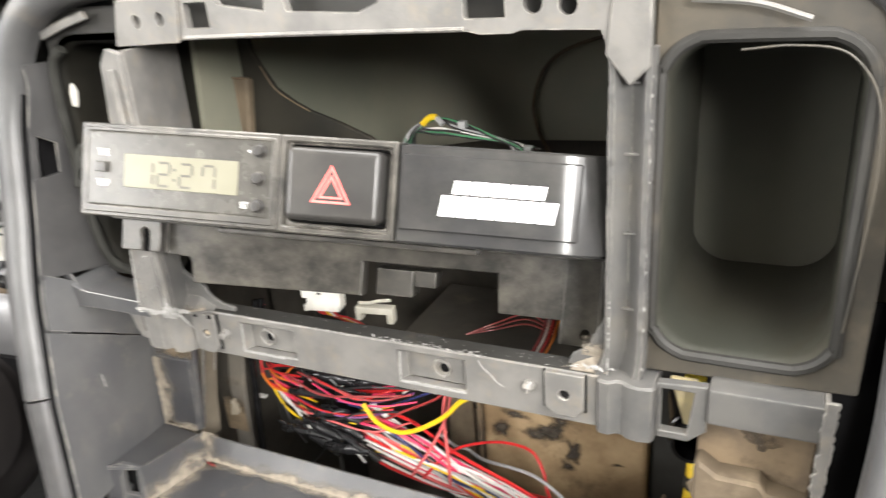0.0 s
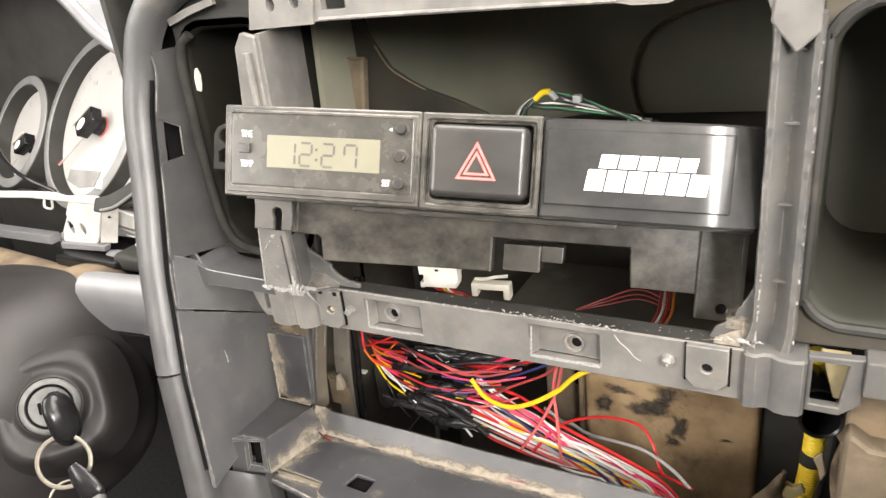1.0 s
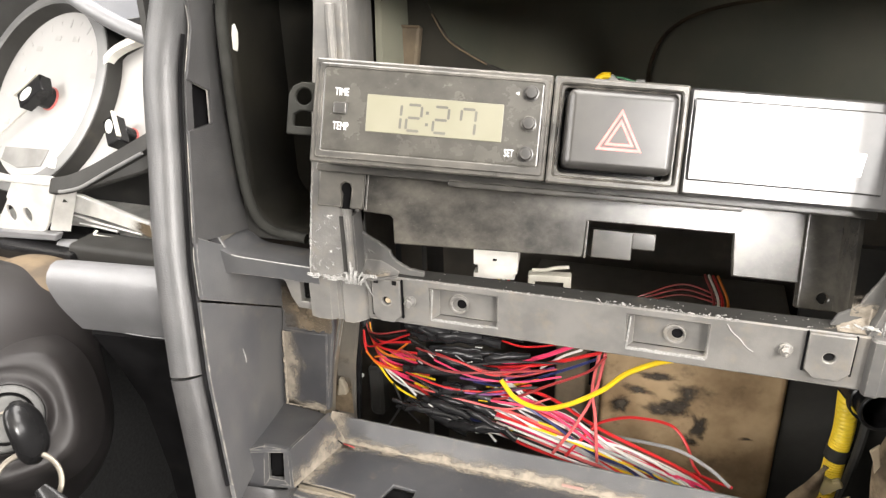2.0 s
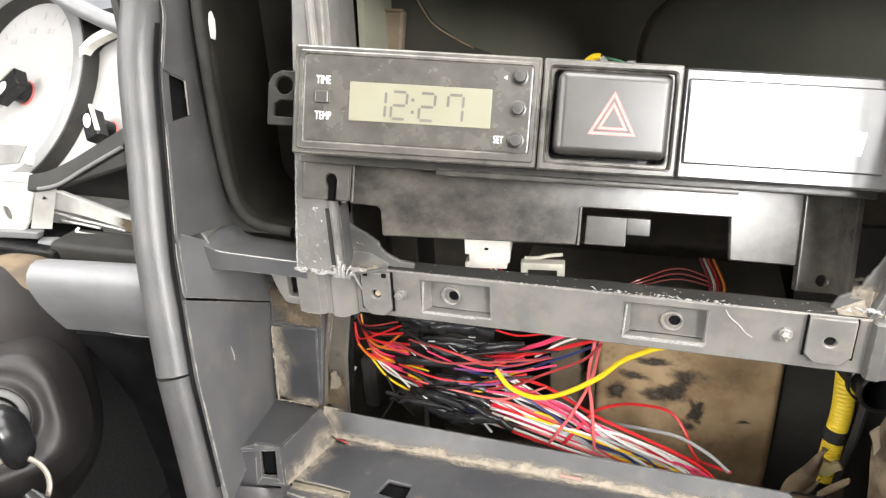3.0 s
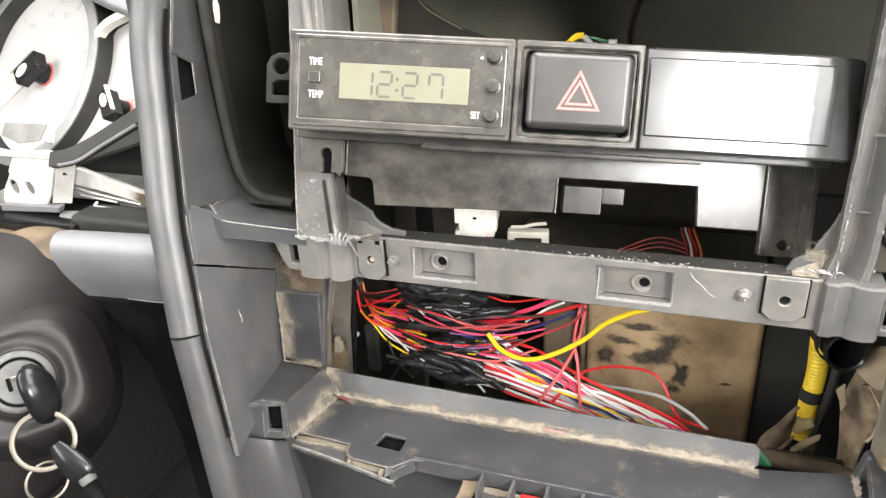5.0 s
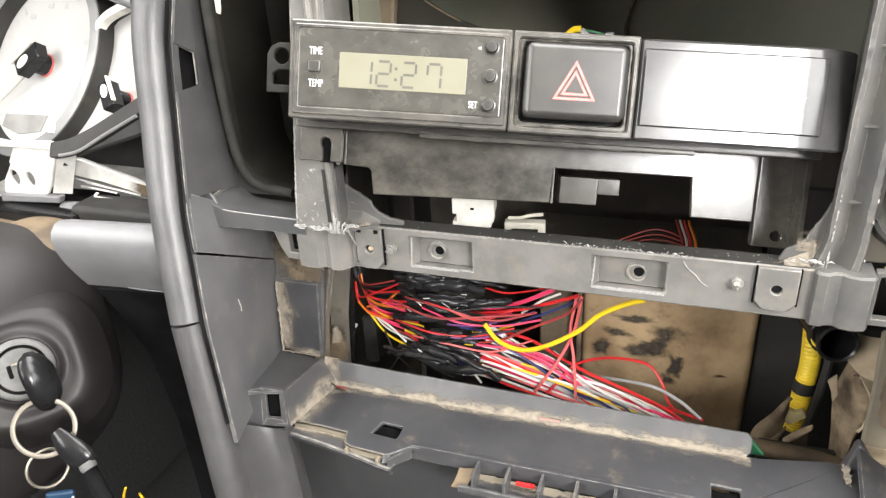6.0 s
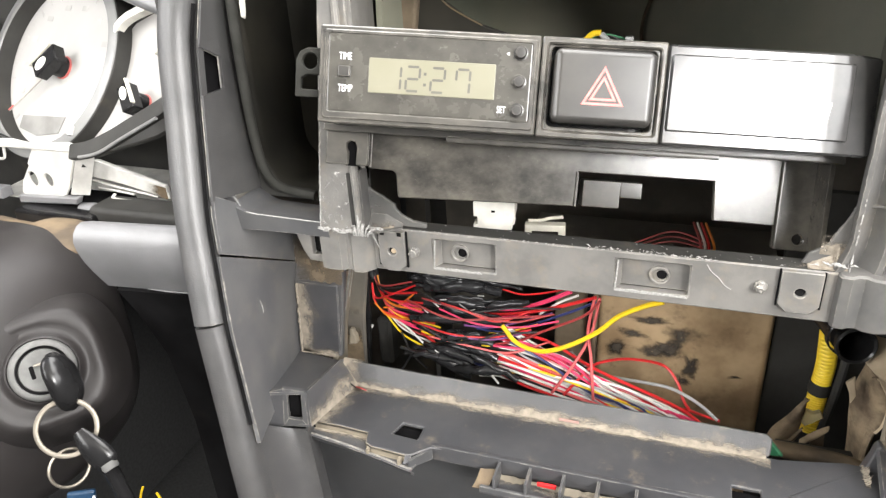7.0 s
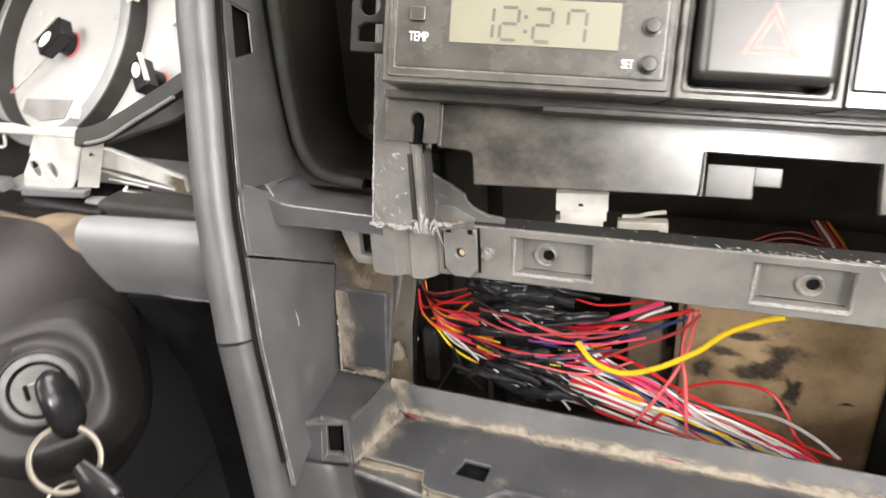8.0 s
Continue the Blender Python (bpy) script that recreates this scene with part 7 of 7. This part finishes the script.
# the fan of wires at the driver's end
for k in range(13):
    a, h = k / 12, rnd.uniform(-1, 1)
    colour = ["brick", "black", "red", "black", "red", "orange", "black", "pink", "red", "yellow", "pink", "brick", "white"][k]
    p0 = Vector((-0.1500 + 0.0015 * h, 0.108, 0.900))
    p1 = Vector((-0.1475 + 0.003 * a, 0.097, 0.874 - 0.008 * a + 0.001 * h))
    p2 = Vector((-0.138 + 0.010 * a, 0.090 - 0.004 * a, 0.872 - 0.026 * a + 0.002 * h))
    p3 = Vector((-0.116 + 0.020 * a + 0.005 * h, 0.086 - 0.008 * a, 0.880 - 0.040 * a + 0.003 * h))
    part("wire", tube([p0, p1, p2, p3], rnd.choice([0.0006, 0.0007, 0.0008]), 6, 7), WIRE[colour], loom)
for a, b, r in (((-0.1520, 0.104, 0.905), (-0.1490, 0.097, 0.872), 0.0022), ((-0.1490, 0.106, 0.905), (-0.1470, 0.099, 0.874), 0.0018)):
    part("cloth_tape", tube([a, Vector(a).lerp(Vector(b), 0.5) + Vector((-0.002, 0, 0)), b], r, 10, 6), TAPE, loom, "black taped stem of the loom")
# thick taped bundles across the loom
for row in (
    (-0.109, 0.089, 0.882, -0.058, 0.086, 0.880, 0.0040),
    (-0.108, 0.088, 0.875, -0.068, 0.084, 0.884, 0.0036),
    (-0.108, 0.087, 0.866, -0.066, 0.083, 0.872, 0.0036),
    (-0.106, 0.083, 0.858, -0.056, 0.079, 0.862, 0.0026),
    (-0.090, 0.077, 0.852, -0.060, 0.073, 0.851, 0.0036),
    (-0.103, 0.071, 0.841, -0.073, 0.067, 0.830, 0.0042),
    (-0.077, 0.071, 0.849, -0.056, 0.067, 0.845, 0.0030),
):
    taped(*row)
for k in range(9):
    a, h = rnd.random(), rnd.uniform(-1, 1)
    colour = ["red", "rose", "brick", "pink", "black", "brick", "purple", "black", "red"][k]
    p0 = Vector((-0.118 + 0.022 * rnd.random(), 0.082 - 0.010 * a, 0.882 - 0.036 * a))
    p3 = Vector((-0.046 + 0.030 * rnd.random(), 0.072, 0.886 - 0.030 * a))
    p1 = p0.lerp(p3, 0.35) + Vector((0, -0.006, -0.004 - 0.004 * h))
    p2 = p0.lerp(p3, 0.7) + Vector((0, -0.006, -0.003 + 0.003 * h))
    part("wire", tube([p0, p1, p2, p3], rnd.choice([0.0006, 0.0007, 0.0008]), 6, 7), WIRE[colour], loom)

# ---------------------------------------------------------------- steering column cover, lock, key
col = thing("steering_column_cover", (-0.36, -0.02, 0.80), "warm grey plastic steering column cover", "column cover")


def blob(cx, cy, cz, rx, ry, rz, p, nu=40, nv=28):
    def sg(v, e):
        return math.copysign(abs(v) ** e, v)
    def at(u, v):
        return Vector((cx + rx * sg(math.cos(v), p) * sg(math.cos(u), p), cy + ry * sg(math.cos(v), p) * sg(math.sin(u), p), cz + rz * sg(math.sin(v), p)))
    bm = patch(spread_of(-math.pi, math.pi, nu), spread_of(-math.pi / 2, math.pi / 2, nv), at)
    bmesh.ops.remove_doubles(bm, verts=bm.verts, dist=1e-5)
    return bm


part("cover_shell", blob(-0.380, -0.014, 0.840, 0.085, 0.078, 0.088, 0.72), SHROUD, col)
LN = Vector((0.66, -0.52, 0.46)).normalized()
LC = Vector((-0.2940, -0.0380, 0.8665)) + LN * 0.012
LOCK_UP = (Vector((0, 0, 1)) - LN * LN.z).normalized()
LOCK_POSE = Matrix.Translation(LC) @ Matrix((LOCK_UP.cross(LN), LOCK_UP, LN)).transposed().to_4x4()


def boss_at(angle, k):
    """Rounded-square collar that falls into a round well about the lock."""
    half, height, square = ((0.046, -0.034, 0.80), (0.038, -0.017, 0.70), (0.0330, -0.0080, 0.66), (0.0305, -0.0052, 0.66), (0.0282, -0.0046, 0.72), (0.0258, -0.0054, 0.9), (0.0235, -0.0074, 1.0), (0.0205, -0.0064, 1.0), (0.0192, -0.0030, 1.0), (0.0178, -0.0026, 1.0), (0.0166, -0.0060, 1.0))[k]
    c, s_ = math.cos(angle), math.sin(angle)
    return LOCK_POSE @ Vector((half * math.copysign(abs(c) ** square, c), half * math.copysign(abs(s_) ** square, s_), height))


bm = patch(spread_of(-math.pi, math.pi, 73), list(range(11)), boss_at)
bmesh.ops.remove_doubles(bm, verts=bm.verts, dist=1e-5)
part("lock_boss", bm, SHROUD, col, "raised rounded-square collar round the lock", 60)
lock = part("ignition_lock", lathe([(0.0174, -0.010), (0.0174, -0.0030), (0.0166, -0.0012), (0.0152, -0.0004), (0.0137, -0.0004), (0.0134, -0.0026), (0.0122, -0.0026), (0.0116, -0.0008), (0.0, -0.0008)], facing(LC, LN), 48), LOCK, col, "worn steel ignition lock face")
part("lock_groove", lathe([(0.0135, -0.0024), (0.0121, -0.0024), (0.0121, -0.0019), (0.0135, -0.0019)], facing(LC, LN), 48, True), DEEP_SHADE, lock, "dark groove round the lock face")
part("key_slot", box(-0.0062, -0.0040, -0.0034, 0.0040, -0.0020, -0.0002, 0.0006, 2, LOCK_POSE), DEEP_SHADE, lock, "dark key slot")
part("slot_wing", box(-0.0036, 0.0004, 0.0030, 0.0044, -0.0010, 0.0010, 0.0005, 2, LOCK_POSE), CHROME, lock, "bright edge of the key slot")

key = thing("ignition_key", tuple(LC), "black-headed ignition key in its lock", "key")
K0 = LC + Vector((0.0080, 0.0030, 0))
part("blade", tube([LC + Vector((0.004, 0.0015, 0)), K0 + LN * 0.010], 0.0022, 8), LOCK, key)
KH = [K0 + LN * 0.006 + Vector((-0.001, 0, 0.010)), K0 + LN * 0.012 + Vector((0.0005, 0, 0.002)), K0 + LN * 0.015 + Vector((0.002, 0, -0.006)), K0 + LN * 0.016 + Vector((0.003, 0, -0.016)), K0 + LN * 0.015 + Vector((0.003, 0, -0.024))]
part("head", sweep(smooth_line(KH, 8), [(0.0094 * math.cos(2 * math.pi * k / 18), 0.0058 * math.sin(2 * math.pi * k / 18)) for k in range(18)], (1, 0, 0.4), True,
     lambda k: max(0.12, (1 - abs(2 * k - 1) ** 3.2)) ** 0.5), BLACK, key)


def ring_of(c, n, r, wr, flat=1.0):
    m = facing(c, n)
    line_ = [m @ Vector((r * math.cos(a), r * math.sin(a), 0)) for a in spread_of(0, 2 * math.pi, 49)]
    return sweep(line_, [(wr * flat * math.cos(2 * math.pi * k / 8), wr * math.sin(2 * math.pi * k / 8)) for k in range(8)], n, True)


kr = thing("key_ring", (-0.262, -0.06, 0.83), "flat steel key ring", "key ring")
RC = Vector((-0.2617, -0.060, 0.8497))
part("ring", ring_of(RC, Vector((0.55, -0.70, 0.45)), 0.0150, 0.0007, 2.0), CHROME, kr)
kr2 = thing("small_key_ring", (-0.264, -0.07, 0.81), "thin steel split ring", "key ring")
part("ring", ring_of(Vector((-0.2680, -0.062, 0.8216)), Vector((0.85, -0.35, 0.30)), 0.0105, 0.0009), CHROME, kr2)
fob = thing("spare_key", (-0.25, -0.07, 0.80), "black-headed spare key hanging from the ring", "key")
part("head", sweep(smooth_line([(-0.2530, -0.061, 0.8500), (-0.2460, -0.062, 0.8430), (-0.2390, -0.062, 0.8360), (-0.2355, -0.062, 0.8325)], 6),
     [(0.0072 * math.cos(2 * math.pi * k / 14), 0.0036 * math.sin(2 * math.pi * k / 14)) for k in range(14)], (0.3, -0.8, 0.4), True, lambda k: 0.30 + 0.75 * math.sin(math.pi * min(1, 0.08 + 0.72 * k))), BLACK, fob)
part("collar", lathe([(0.0042, 0), (0.0045, 0.002), (0.0040, 0.004)], facing((-0.2365, -0.0625, 0.8340), (0.6, -0.2, -0.7)), 14), LOCK, fob, "dull metal collar")
part("shank", tube([(-0.2380, -0.062, 0.8330), (-0.2345, -0.062, 0.8180), (-0.2310, -0.062, 0.7980)], 0.0042, 10), BLACK, fob)
tag = thing("key_tag", (-0.27, -0.075, 0.78), "blue plastic key tag on the ring", "key tag")
part("tag_body", box(-0.0075, 0.0075, -0.002, 0.002, -0.022, 0.004, 0.0016, 3, pose(-0.2670, -0.062, 0.8000, -15, 8, 35)), BLUE, tag)
part("tag_edge", box(0.0056, 0.0072, -0.0024, 0.0024, -0.016, 0.001, 0.0006, 1, pose(-0.2670, -0.062, 0.8000, -15, 8, 35)), PRINT, tag, "pale edge of the tag")

yc = thing("hanging_string", (-0.29, 0.0, 0.72), "thin yellow string under the dashboard", "string")
part("strand", tube([(-0.304, 0.0, 0.715), (-0.298, 0.0, 0.732), (-0.294, 0.0, 0.740)], 0.0009, 6), WIRE["yellow"], yc)
part("strand", tube([(-0.283, 0.0, 0.738), (-0.280, 0.0, 0.730), (-0.279, 0.0, 0.715)], 0.0009, 6), WIRE["yellow"], yc)

# ---------------------------------------------------------------- instrument cluster
cl = thing("instrument_cluster", (-0.42, 0.12, 0.93), "uncovered instrument cluster with pale grey dials", "instrument cluster")
CT = pose(0, 0, 0, -32, 0, -12)


def clus(x, y, z):
    """Cluster coordinates: x, depth and height about the large dial's hub."""
    return Matrix.Translation((-0.400, 0.1255, 1.002)) @ CT @ Vector((x, y, z))


CMX = Matrix.Translation((-0.400, 0.1255, 1.002)) @ CT


def dial(name, cx, cz, r, ring, label):
    d = part(name, plate(circle(cx, cz, r, 56), (), 0.002, 0.0, 0.0, CMX), DIAL, cl, label)
    at = CMX @ facing((cx, 0, cz), (0, 1, 0))
    wall = part("ring_wall", lathe([(r - 0.0005, 0.0), (r + 0.0006, -ring), (r + 0.0016, -ring + 0.0005), (r + 0.0086, -ring + 0.0006), (r + 0.0094, -ring + 0.0012), (r + 0.0104, 0.004)], at, 72, True), SHELL, d, "dark wall of the dial ring")
    part("dial_ring", lathe([(r + 0.0007, -ring + 0.0002), (r + 0.0016, -ring - 0.0010), (r + 0.0074, -ring - 0.0004), (r + 0.0088, -ring + 0.0004), (r + 0.0086, -ring + 0.0008)], at, 72, True), RING, wall, "pale raised rim of the dial ring")
    return d


def ticks(d, cx, cz, r, a0, a1, n):
    for k in range(n):
        a = radians(a0 + (a1 - a0) * k / (n - 1))
        w, l = (0.0008, 0.0060) if k % 2 == 0 else (0.0005, 0.0036)
        c, s = math.cos(a), math.sin(a)
        p = [(cx + c * (r - l) - s * w, cz + s * (r - l) + c * w), (cx + c * (r - l) + s * w, cz + s * (r - l) - c * w), (cx + c * r + s * w, cz + s * r - c * w), (cx + c * r - s * w, cz + s * r + c * w)]
        part("dial_tick", plate(p, (), 0.0002, -0.0003, 0.0, CMX), DIAL_FIGURE, d)


def pointer(d, cx, cz, angle, l, w=0.0105):
    """Hub with a sloping black wedge cap, pale at its broad end, and a thin pale needle."""
    a = radians(angle)
    c, s = math.cos(a), math.sin(a)
    part("needle_hub", lathe([(w * 0.62, 0.002), (w * 0.62, -0.006), (w * 0.5, -0.008), (0.0, -0.0085)], CMX @ facing((cx, 0, cz), (0, 1, 0)), 24), BLACK, d, "black needle hub")
    part("hub_rim", lathe([(w * 0.68, 0.001), (w * 0.68, -0.001), (w * 0.62, -0.0012)], CMX @ facing((cx, 0, cz), (0, 1, 0)), 24, True), NEEDLE, d, "red ring under the hub")
    hm_ = CMX @ Matrix.Translation((cx, 0, cz)) @ pose(0, 0, 0, 0, -angle)
    part("hub_cap", plate([(-w, -w * 0.48), (w, -w * 0.52), (w, w * 0.50), (-w * 0.9, w * 0.55)], (), 0.0090, -0.0155, 0.0008, hm_), BLACK, d, "black box-shaped cap of the needle")
    part("cap_face", patch(spread_of(0, 2 * math.pi, 25), [0.0, 0.5, 1.0], lambda q, r: hm_ @ Vector((w * (0.30 + 0.50 * r * math.cos(q)), -0.0157, w * (0.02 + 0.32 * r * math.sin(q))))), WHITE, d, "white oval face of the cap")
    part("cap_edge", plate([(-w * 0.8, -w * 0.60), (w * 1.15, -w * 0.58), (w * 1.15, -w * 0.44), (-w * 0.8, -w * 0.46)], (), 0.0030, -0.0166, 0.0003, hm_), CREAM, d, "pale edge of the cap")
    part("needle_tip", plate([(cx + c * (l - 0.006) - s * 0.0007, cz + s * (l - 0.006) + c * 0.0007), (cx + c * (l - 0.006) + s * 0.0007, cz + s * (l - 0.006) - c * 0.0007), (cx + c * l + s * 0.0005, cz + s * l - c * 0.0005), (cx + c * l - s * 0.0005, cz + s * l + c * 0.0005)], (), 0.0004, -0.0075, 0.0, CMX), NEEDLE, d, "red tip of the needle")
    w0, w1 = 0.0009, 0.0004
    pts = [(cx + c * 0.006 - s * w0, cz + s * 0.006 + c * w0), (cx + c * 0.006 + s * w0, cz + s * 0.006 - c * w0), (cx + c * l + s * w1, cz + s * l - c * w1), (cx + c * l - s * w1, cz + s * l + c * w1)]
    part("needle", plate(pts, (), 0.001, -0.0070, 0.0, CMX), NEEDLE_PALE, d)


big = dial("speed_dial", 0.0105, -0.0010, 0.0620, 0.011, "large pale speed dial")
ticks(big, 0.0105, -0.0040, 0.0590, 225, -45, 25)
for k, a in enumerate(spread_of(205, -25, 10)):
    c, s = 0.0105 + math.cos(radians(a)) * 0.046, -0.0040 + math.sin(radians(a)) * 0.046
    part("dial_figure", plate(rounded(c - 0.0034, c + 0.0034, s - 0.0020, s + 0.0020, 0.0006, 2), (), 0.0002, -0.0003, 0.0, CMX), DIAL_FIGURE, big, "plain bar for a dial figure")
pointer(big, 0.0125, -0.0030, 222, 0.056, 0.0124)
part("trip_display", plate([(-0.0213, -0.0415), (0.0288, -0.0379), (0.0250, -0.0500), (0.0, -0.0545), (-0.0220, -0.0510)], (), 0.0006, -0.0008, 0.0, CMX), DIAL_MARK, big, "grey trip display")
small = part("fuel_dial", plate([(0.0610, -0.0500), (0.0650, -0.0120), (0.0700, 0.0200), (0.0790, 0.0320), (0.0983, 0.0416), (0.1188, 0.0467), (0.1500, 0.0450), (0.1600, 0.0100), (0.1400, -0.0080), (0.1175, -0.0200), (0.0950, -0.0350), (0.0780, -0.0450)], (), 0.002, 0.0, 0.0, CMX), DIAL, cl, "pale fuel dial")
pointer(small, 0.1070, -0.0210, 130, 0.012, 0.0098)
part("dial_peg", lathe([(0.002, 0), (0.002, -0.006), (0, -0.0065)], CMX @ facing((0.112, 0, 0.013), (0, 1, 0)), 12), CREAM, small)
part("fuel_ring", sweep(smooth_line([clus(0.0740, -0.010, 0.0225), clus(0.0800, -0.010, 0.0305), clus(0.0930, -0.010, 0.0372), clus(0.1085, -0.010, 0.0415), clus(0.1350, -0.010, 0.0440)], 6),
     [(-0.0026, -0.004), (0.0026, -0.004), (0.0026, 0.0015), (-0.0026, 0.0015)], tuple(CMX.to_3x3() @ Vector((0, -1, 0)))), WHITE, small, "pale raised ring of the fuel dial")
rev = dial("rev_dial", -0.1120, -0.0200, 0.0420, 0.012, "pale rev dial")
ticks(rev, -0.1060, -0.0200, 0.040, 225, -20, 17)
pointer(rev, -0.0940, -0.0300, 215, 0.040)
part("cluster_plate", plate([(-0.180, -0.070), (0.060, -0.062), (0.120, -0.040), (0.185, 0.0), (0.185, 0.050), (0.060, 0.075), (-0.08, 0.075), (-0.180, 0.06)], (), 0.004, 0.0045, 0.001, CMX), SHELL, cl, "dark cluster backing plate")
part("cluster_skirt", thick(patch(spread_of(-0.18, 0.070, 16), spread_of(0, 1, 4), lambda x, k: CMX @ Vector((x, -0.007 * k, -0.0660 - 0.002 * k))), 0.002), SHELL, cl, "dark lower skirt of the cluster")
SKIRT = [(0.074, -0.0620), (0.0908, -0.0577), (0.1080, -0.0495), (0.1236, -0.0402), (0.1467, -0.0259), (0.170, -0.010)]
part("skirt_edge", sweep(smooth_line([clus(x, -0.020, z) for x, z in SKIRT], 8), [(-0.0050, -0.004), (0.0050, -0.004), (0.0050, 0.0005), (0.0040, 0.001), (-0.0040, 0.001), (-0.0050, 0.0005)],
     tuple(CMX.to_3x3() @ Vector((0, -1, 0)))), SHELL, cl, "dark rolled skirt edge")
part("skirt_lip", tube([clus(x, -0.0215, z) for x, z in ((0.0860, -0.0645), (0.0920, -0.0632), (0.1053, -0.0587), (0.1236, -0.0474), (0.149, -0.0323))], 0.0011, 7), RING, cl, "pale lip of the skirt")
part("peg", box(0.0540, 0.0590, -0.014, -0.004, -0.0510, -0.0440, 0.001, 2, CMX), STEEL, cl, "pale peg")
part("cable", tube([clus(-0.14, -0.020, -0.030), clus(-0.09, -0.026, -0.046), clus(-0.045, -0.026, -0.056), clus(-0.010, -0.012, -0.062)], 0.0018, 8), BLACK, cl, "black cable across the cluster")

# steel support under the cluster
st = thing("steel_bracket", (-0.39, 0.09, 0.90), "bright zinc steel bracket under the instruments", "bracket")
TABP = [(-0.3790, 0.9580), (-0.3880, 0.9460), (-0.3870, 0.9450), (-0.3980, 0.9320), (-0.4010, 0.9250), (-0.4000, 0.9220), (-0.3950, 0.9220), (-0.3670, 0.9230), (-0.3610, 0.9250), (-0.3570, 0.9300), (-0.3410, 0.9580)]
part("hole_tab", plate(TABP, ([(x * 0.72 + -0.10836, z) for x, z in circle(-0.387, 0.935, 0.0054, 18)], [(x * 0.72 + -0.10444, z) for x, z in circle(-0.373, 0.935, 0.0048, 18)]), 0.0025, 0.068, 0.0006), STEEL, st, "rounded steel tab with two holes")
part("tab_flange", panel4(Vector((-0.34, 0.068, 0.958)), Vector((-0.356, 0.068, 0.9270)), Vector((-0.3480, 0.0760, 0.9240)), Vector((-0.3320, 0.0760, 0.958))), STEEL, st)
part("tab_foot", plate([(-0.4020, 0.9230), (-0.3480, 0.9250), (-0.3510, 0.9200), (-0.4030, 0.9170)], (), 0.006, 0.0650, 0.0008), SILVER, st, "bent foot of the tab")
part("front_rail", plate([(-0.5350, 0.9560), (-0.4230, 0.9620), (-0.3960, 0.9630), (-0.3810, 0.9610), (-0.3470, 0.9630), (-0.3350, 0.9610), (-0.3360, 0.9570), (-0.3830, 0.9570), (-0.4050, 0.9570), (-0.4260, 0.9570), (-0.5350, 0.9500)], (), 0.004, 0.0670, 0.0008), STEEL, st, "pale folded rail under the dials")
part("rail", plate([(-0.3620, 0.9470), (-0.3420, 0.9455), (-0.2900, 0.9310), (-0.2880, 0.9215), (-0.3270, 0.9300), (-0.3650, 0.9350)], (), 0.004, 0.084, 0.0006), STEEL, st, "bright sloping rail")
# shadow on the rail's far end painted as a brown film
part("rail_end_shade", fading(spread_of(0.0, 1.0, 20), [0, 0.5, 1], lambda u, k: Vector((-0.2890 - 0.022 * k, 0.0837, 0.9215 + 0.0085 * u + 0.004 * k))), BROWN_FILM, st, "brown film for the shade at the rail's end")
for x0, z0, x1, z1 in ((-0.345, 0.9275, -0.300, 0.9215), (-0.350, 0.9245, -0.320, 0.9215), (-0.355, 0.9300, -0.335, 0.9265)):
    part("rod", tube([(x0, 0.087, z0), (x1, 0.087, z1)], 0.0009, 6), STEEL, st, "thin bright rod")
part("rail_shelf", thick(patch(spread_of(-0.46, -0.255, 8), spread_of(0.092, 0.16, 4), lambda x, y: Vector((x, y, 0.908 - 0.02 * (x + 0.46) + 0.05 * (y - 0.07)))), 0.0015), STEEL, st)
part("hook", tube([(-0.4360, 0.085, 0.9500), (-0.4360, 0.083, 0.9430), (-0.4270, 0.083, 0.9425), (-0.4265, 0.085, 0.9500)], 0.0010, 6), STEEL, st)
part("wire_hook", tube([(-0.330, 0.080, 0.924), (-0.329, 0.078, 0.921), (-0.300, 0.078, 0.9205)], 0.0010, 6), WHITE, st, "bright bent wire")
bk = thing("dash_beam", (-0.32, 0.05, 0.90), "dark cross beam under the instruments", "beam")
part("beam", box(-0.338, -0.195, 0.060, 0.085, 0.9085, 0.9215, 0.004, 3), SHELL, bk)
part("beam_cap", lathe([(0.0, -0.011), (0.0052, -0.010), (0.0060, 0.0), (0.0056, 0.010)], facing((-0.342, 0.070, 0.9140), (1, 0, 0)), 20), SILVER, bk, "pale rounded end")
part("bar", box(-0.56, -0.4330, 0.076, 0.086, 0.9125, 0.9205, 0.001), SILVER, bk, "pale flat bar")
part("dark_block", box(-0.40, -0.330, 0.055, 0.100, 0.890, 0.917, 0.003), BLACK, bk)
part("column_tube", tube([(-0.56, 0.060, 0.899), (-0.44, 0.052, 0.896), (-0.34, 0.045, 0.892)], 0.016, 18), TAN, bk, "brown dusty column tube")
part("column_sleeve", blob(-0.350, 0.038, 0.904, 0.032, 0.03, 0.012, 0.85, 28, 18), TAN, bk, "brown dusty rubber sleeve")
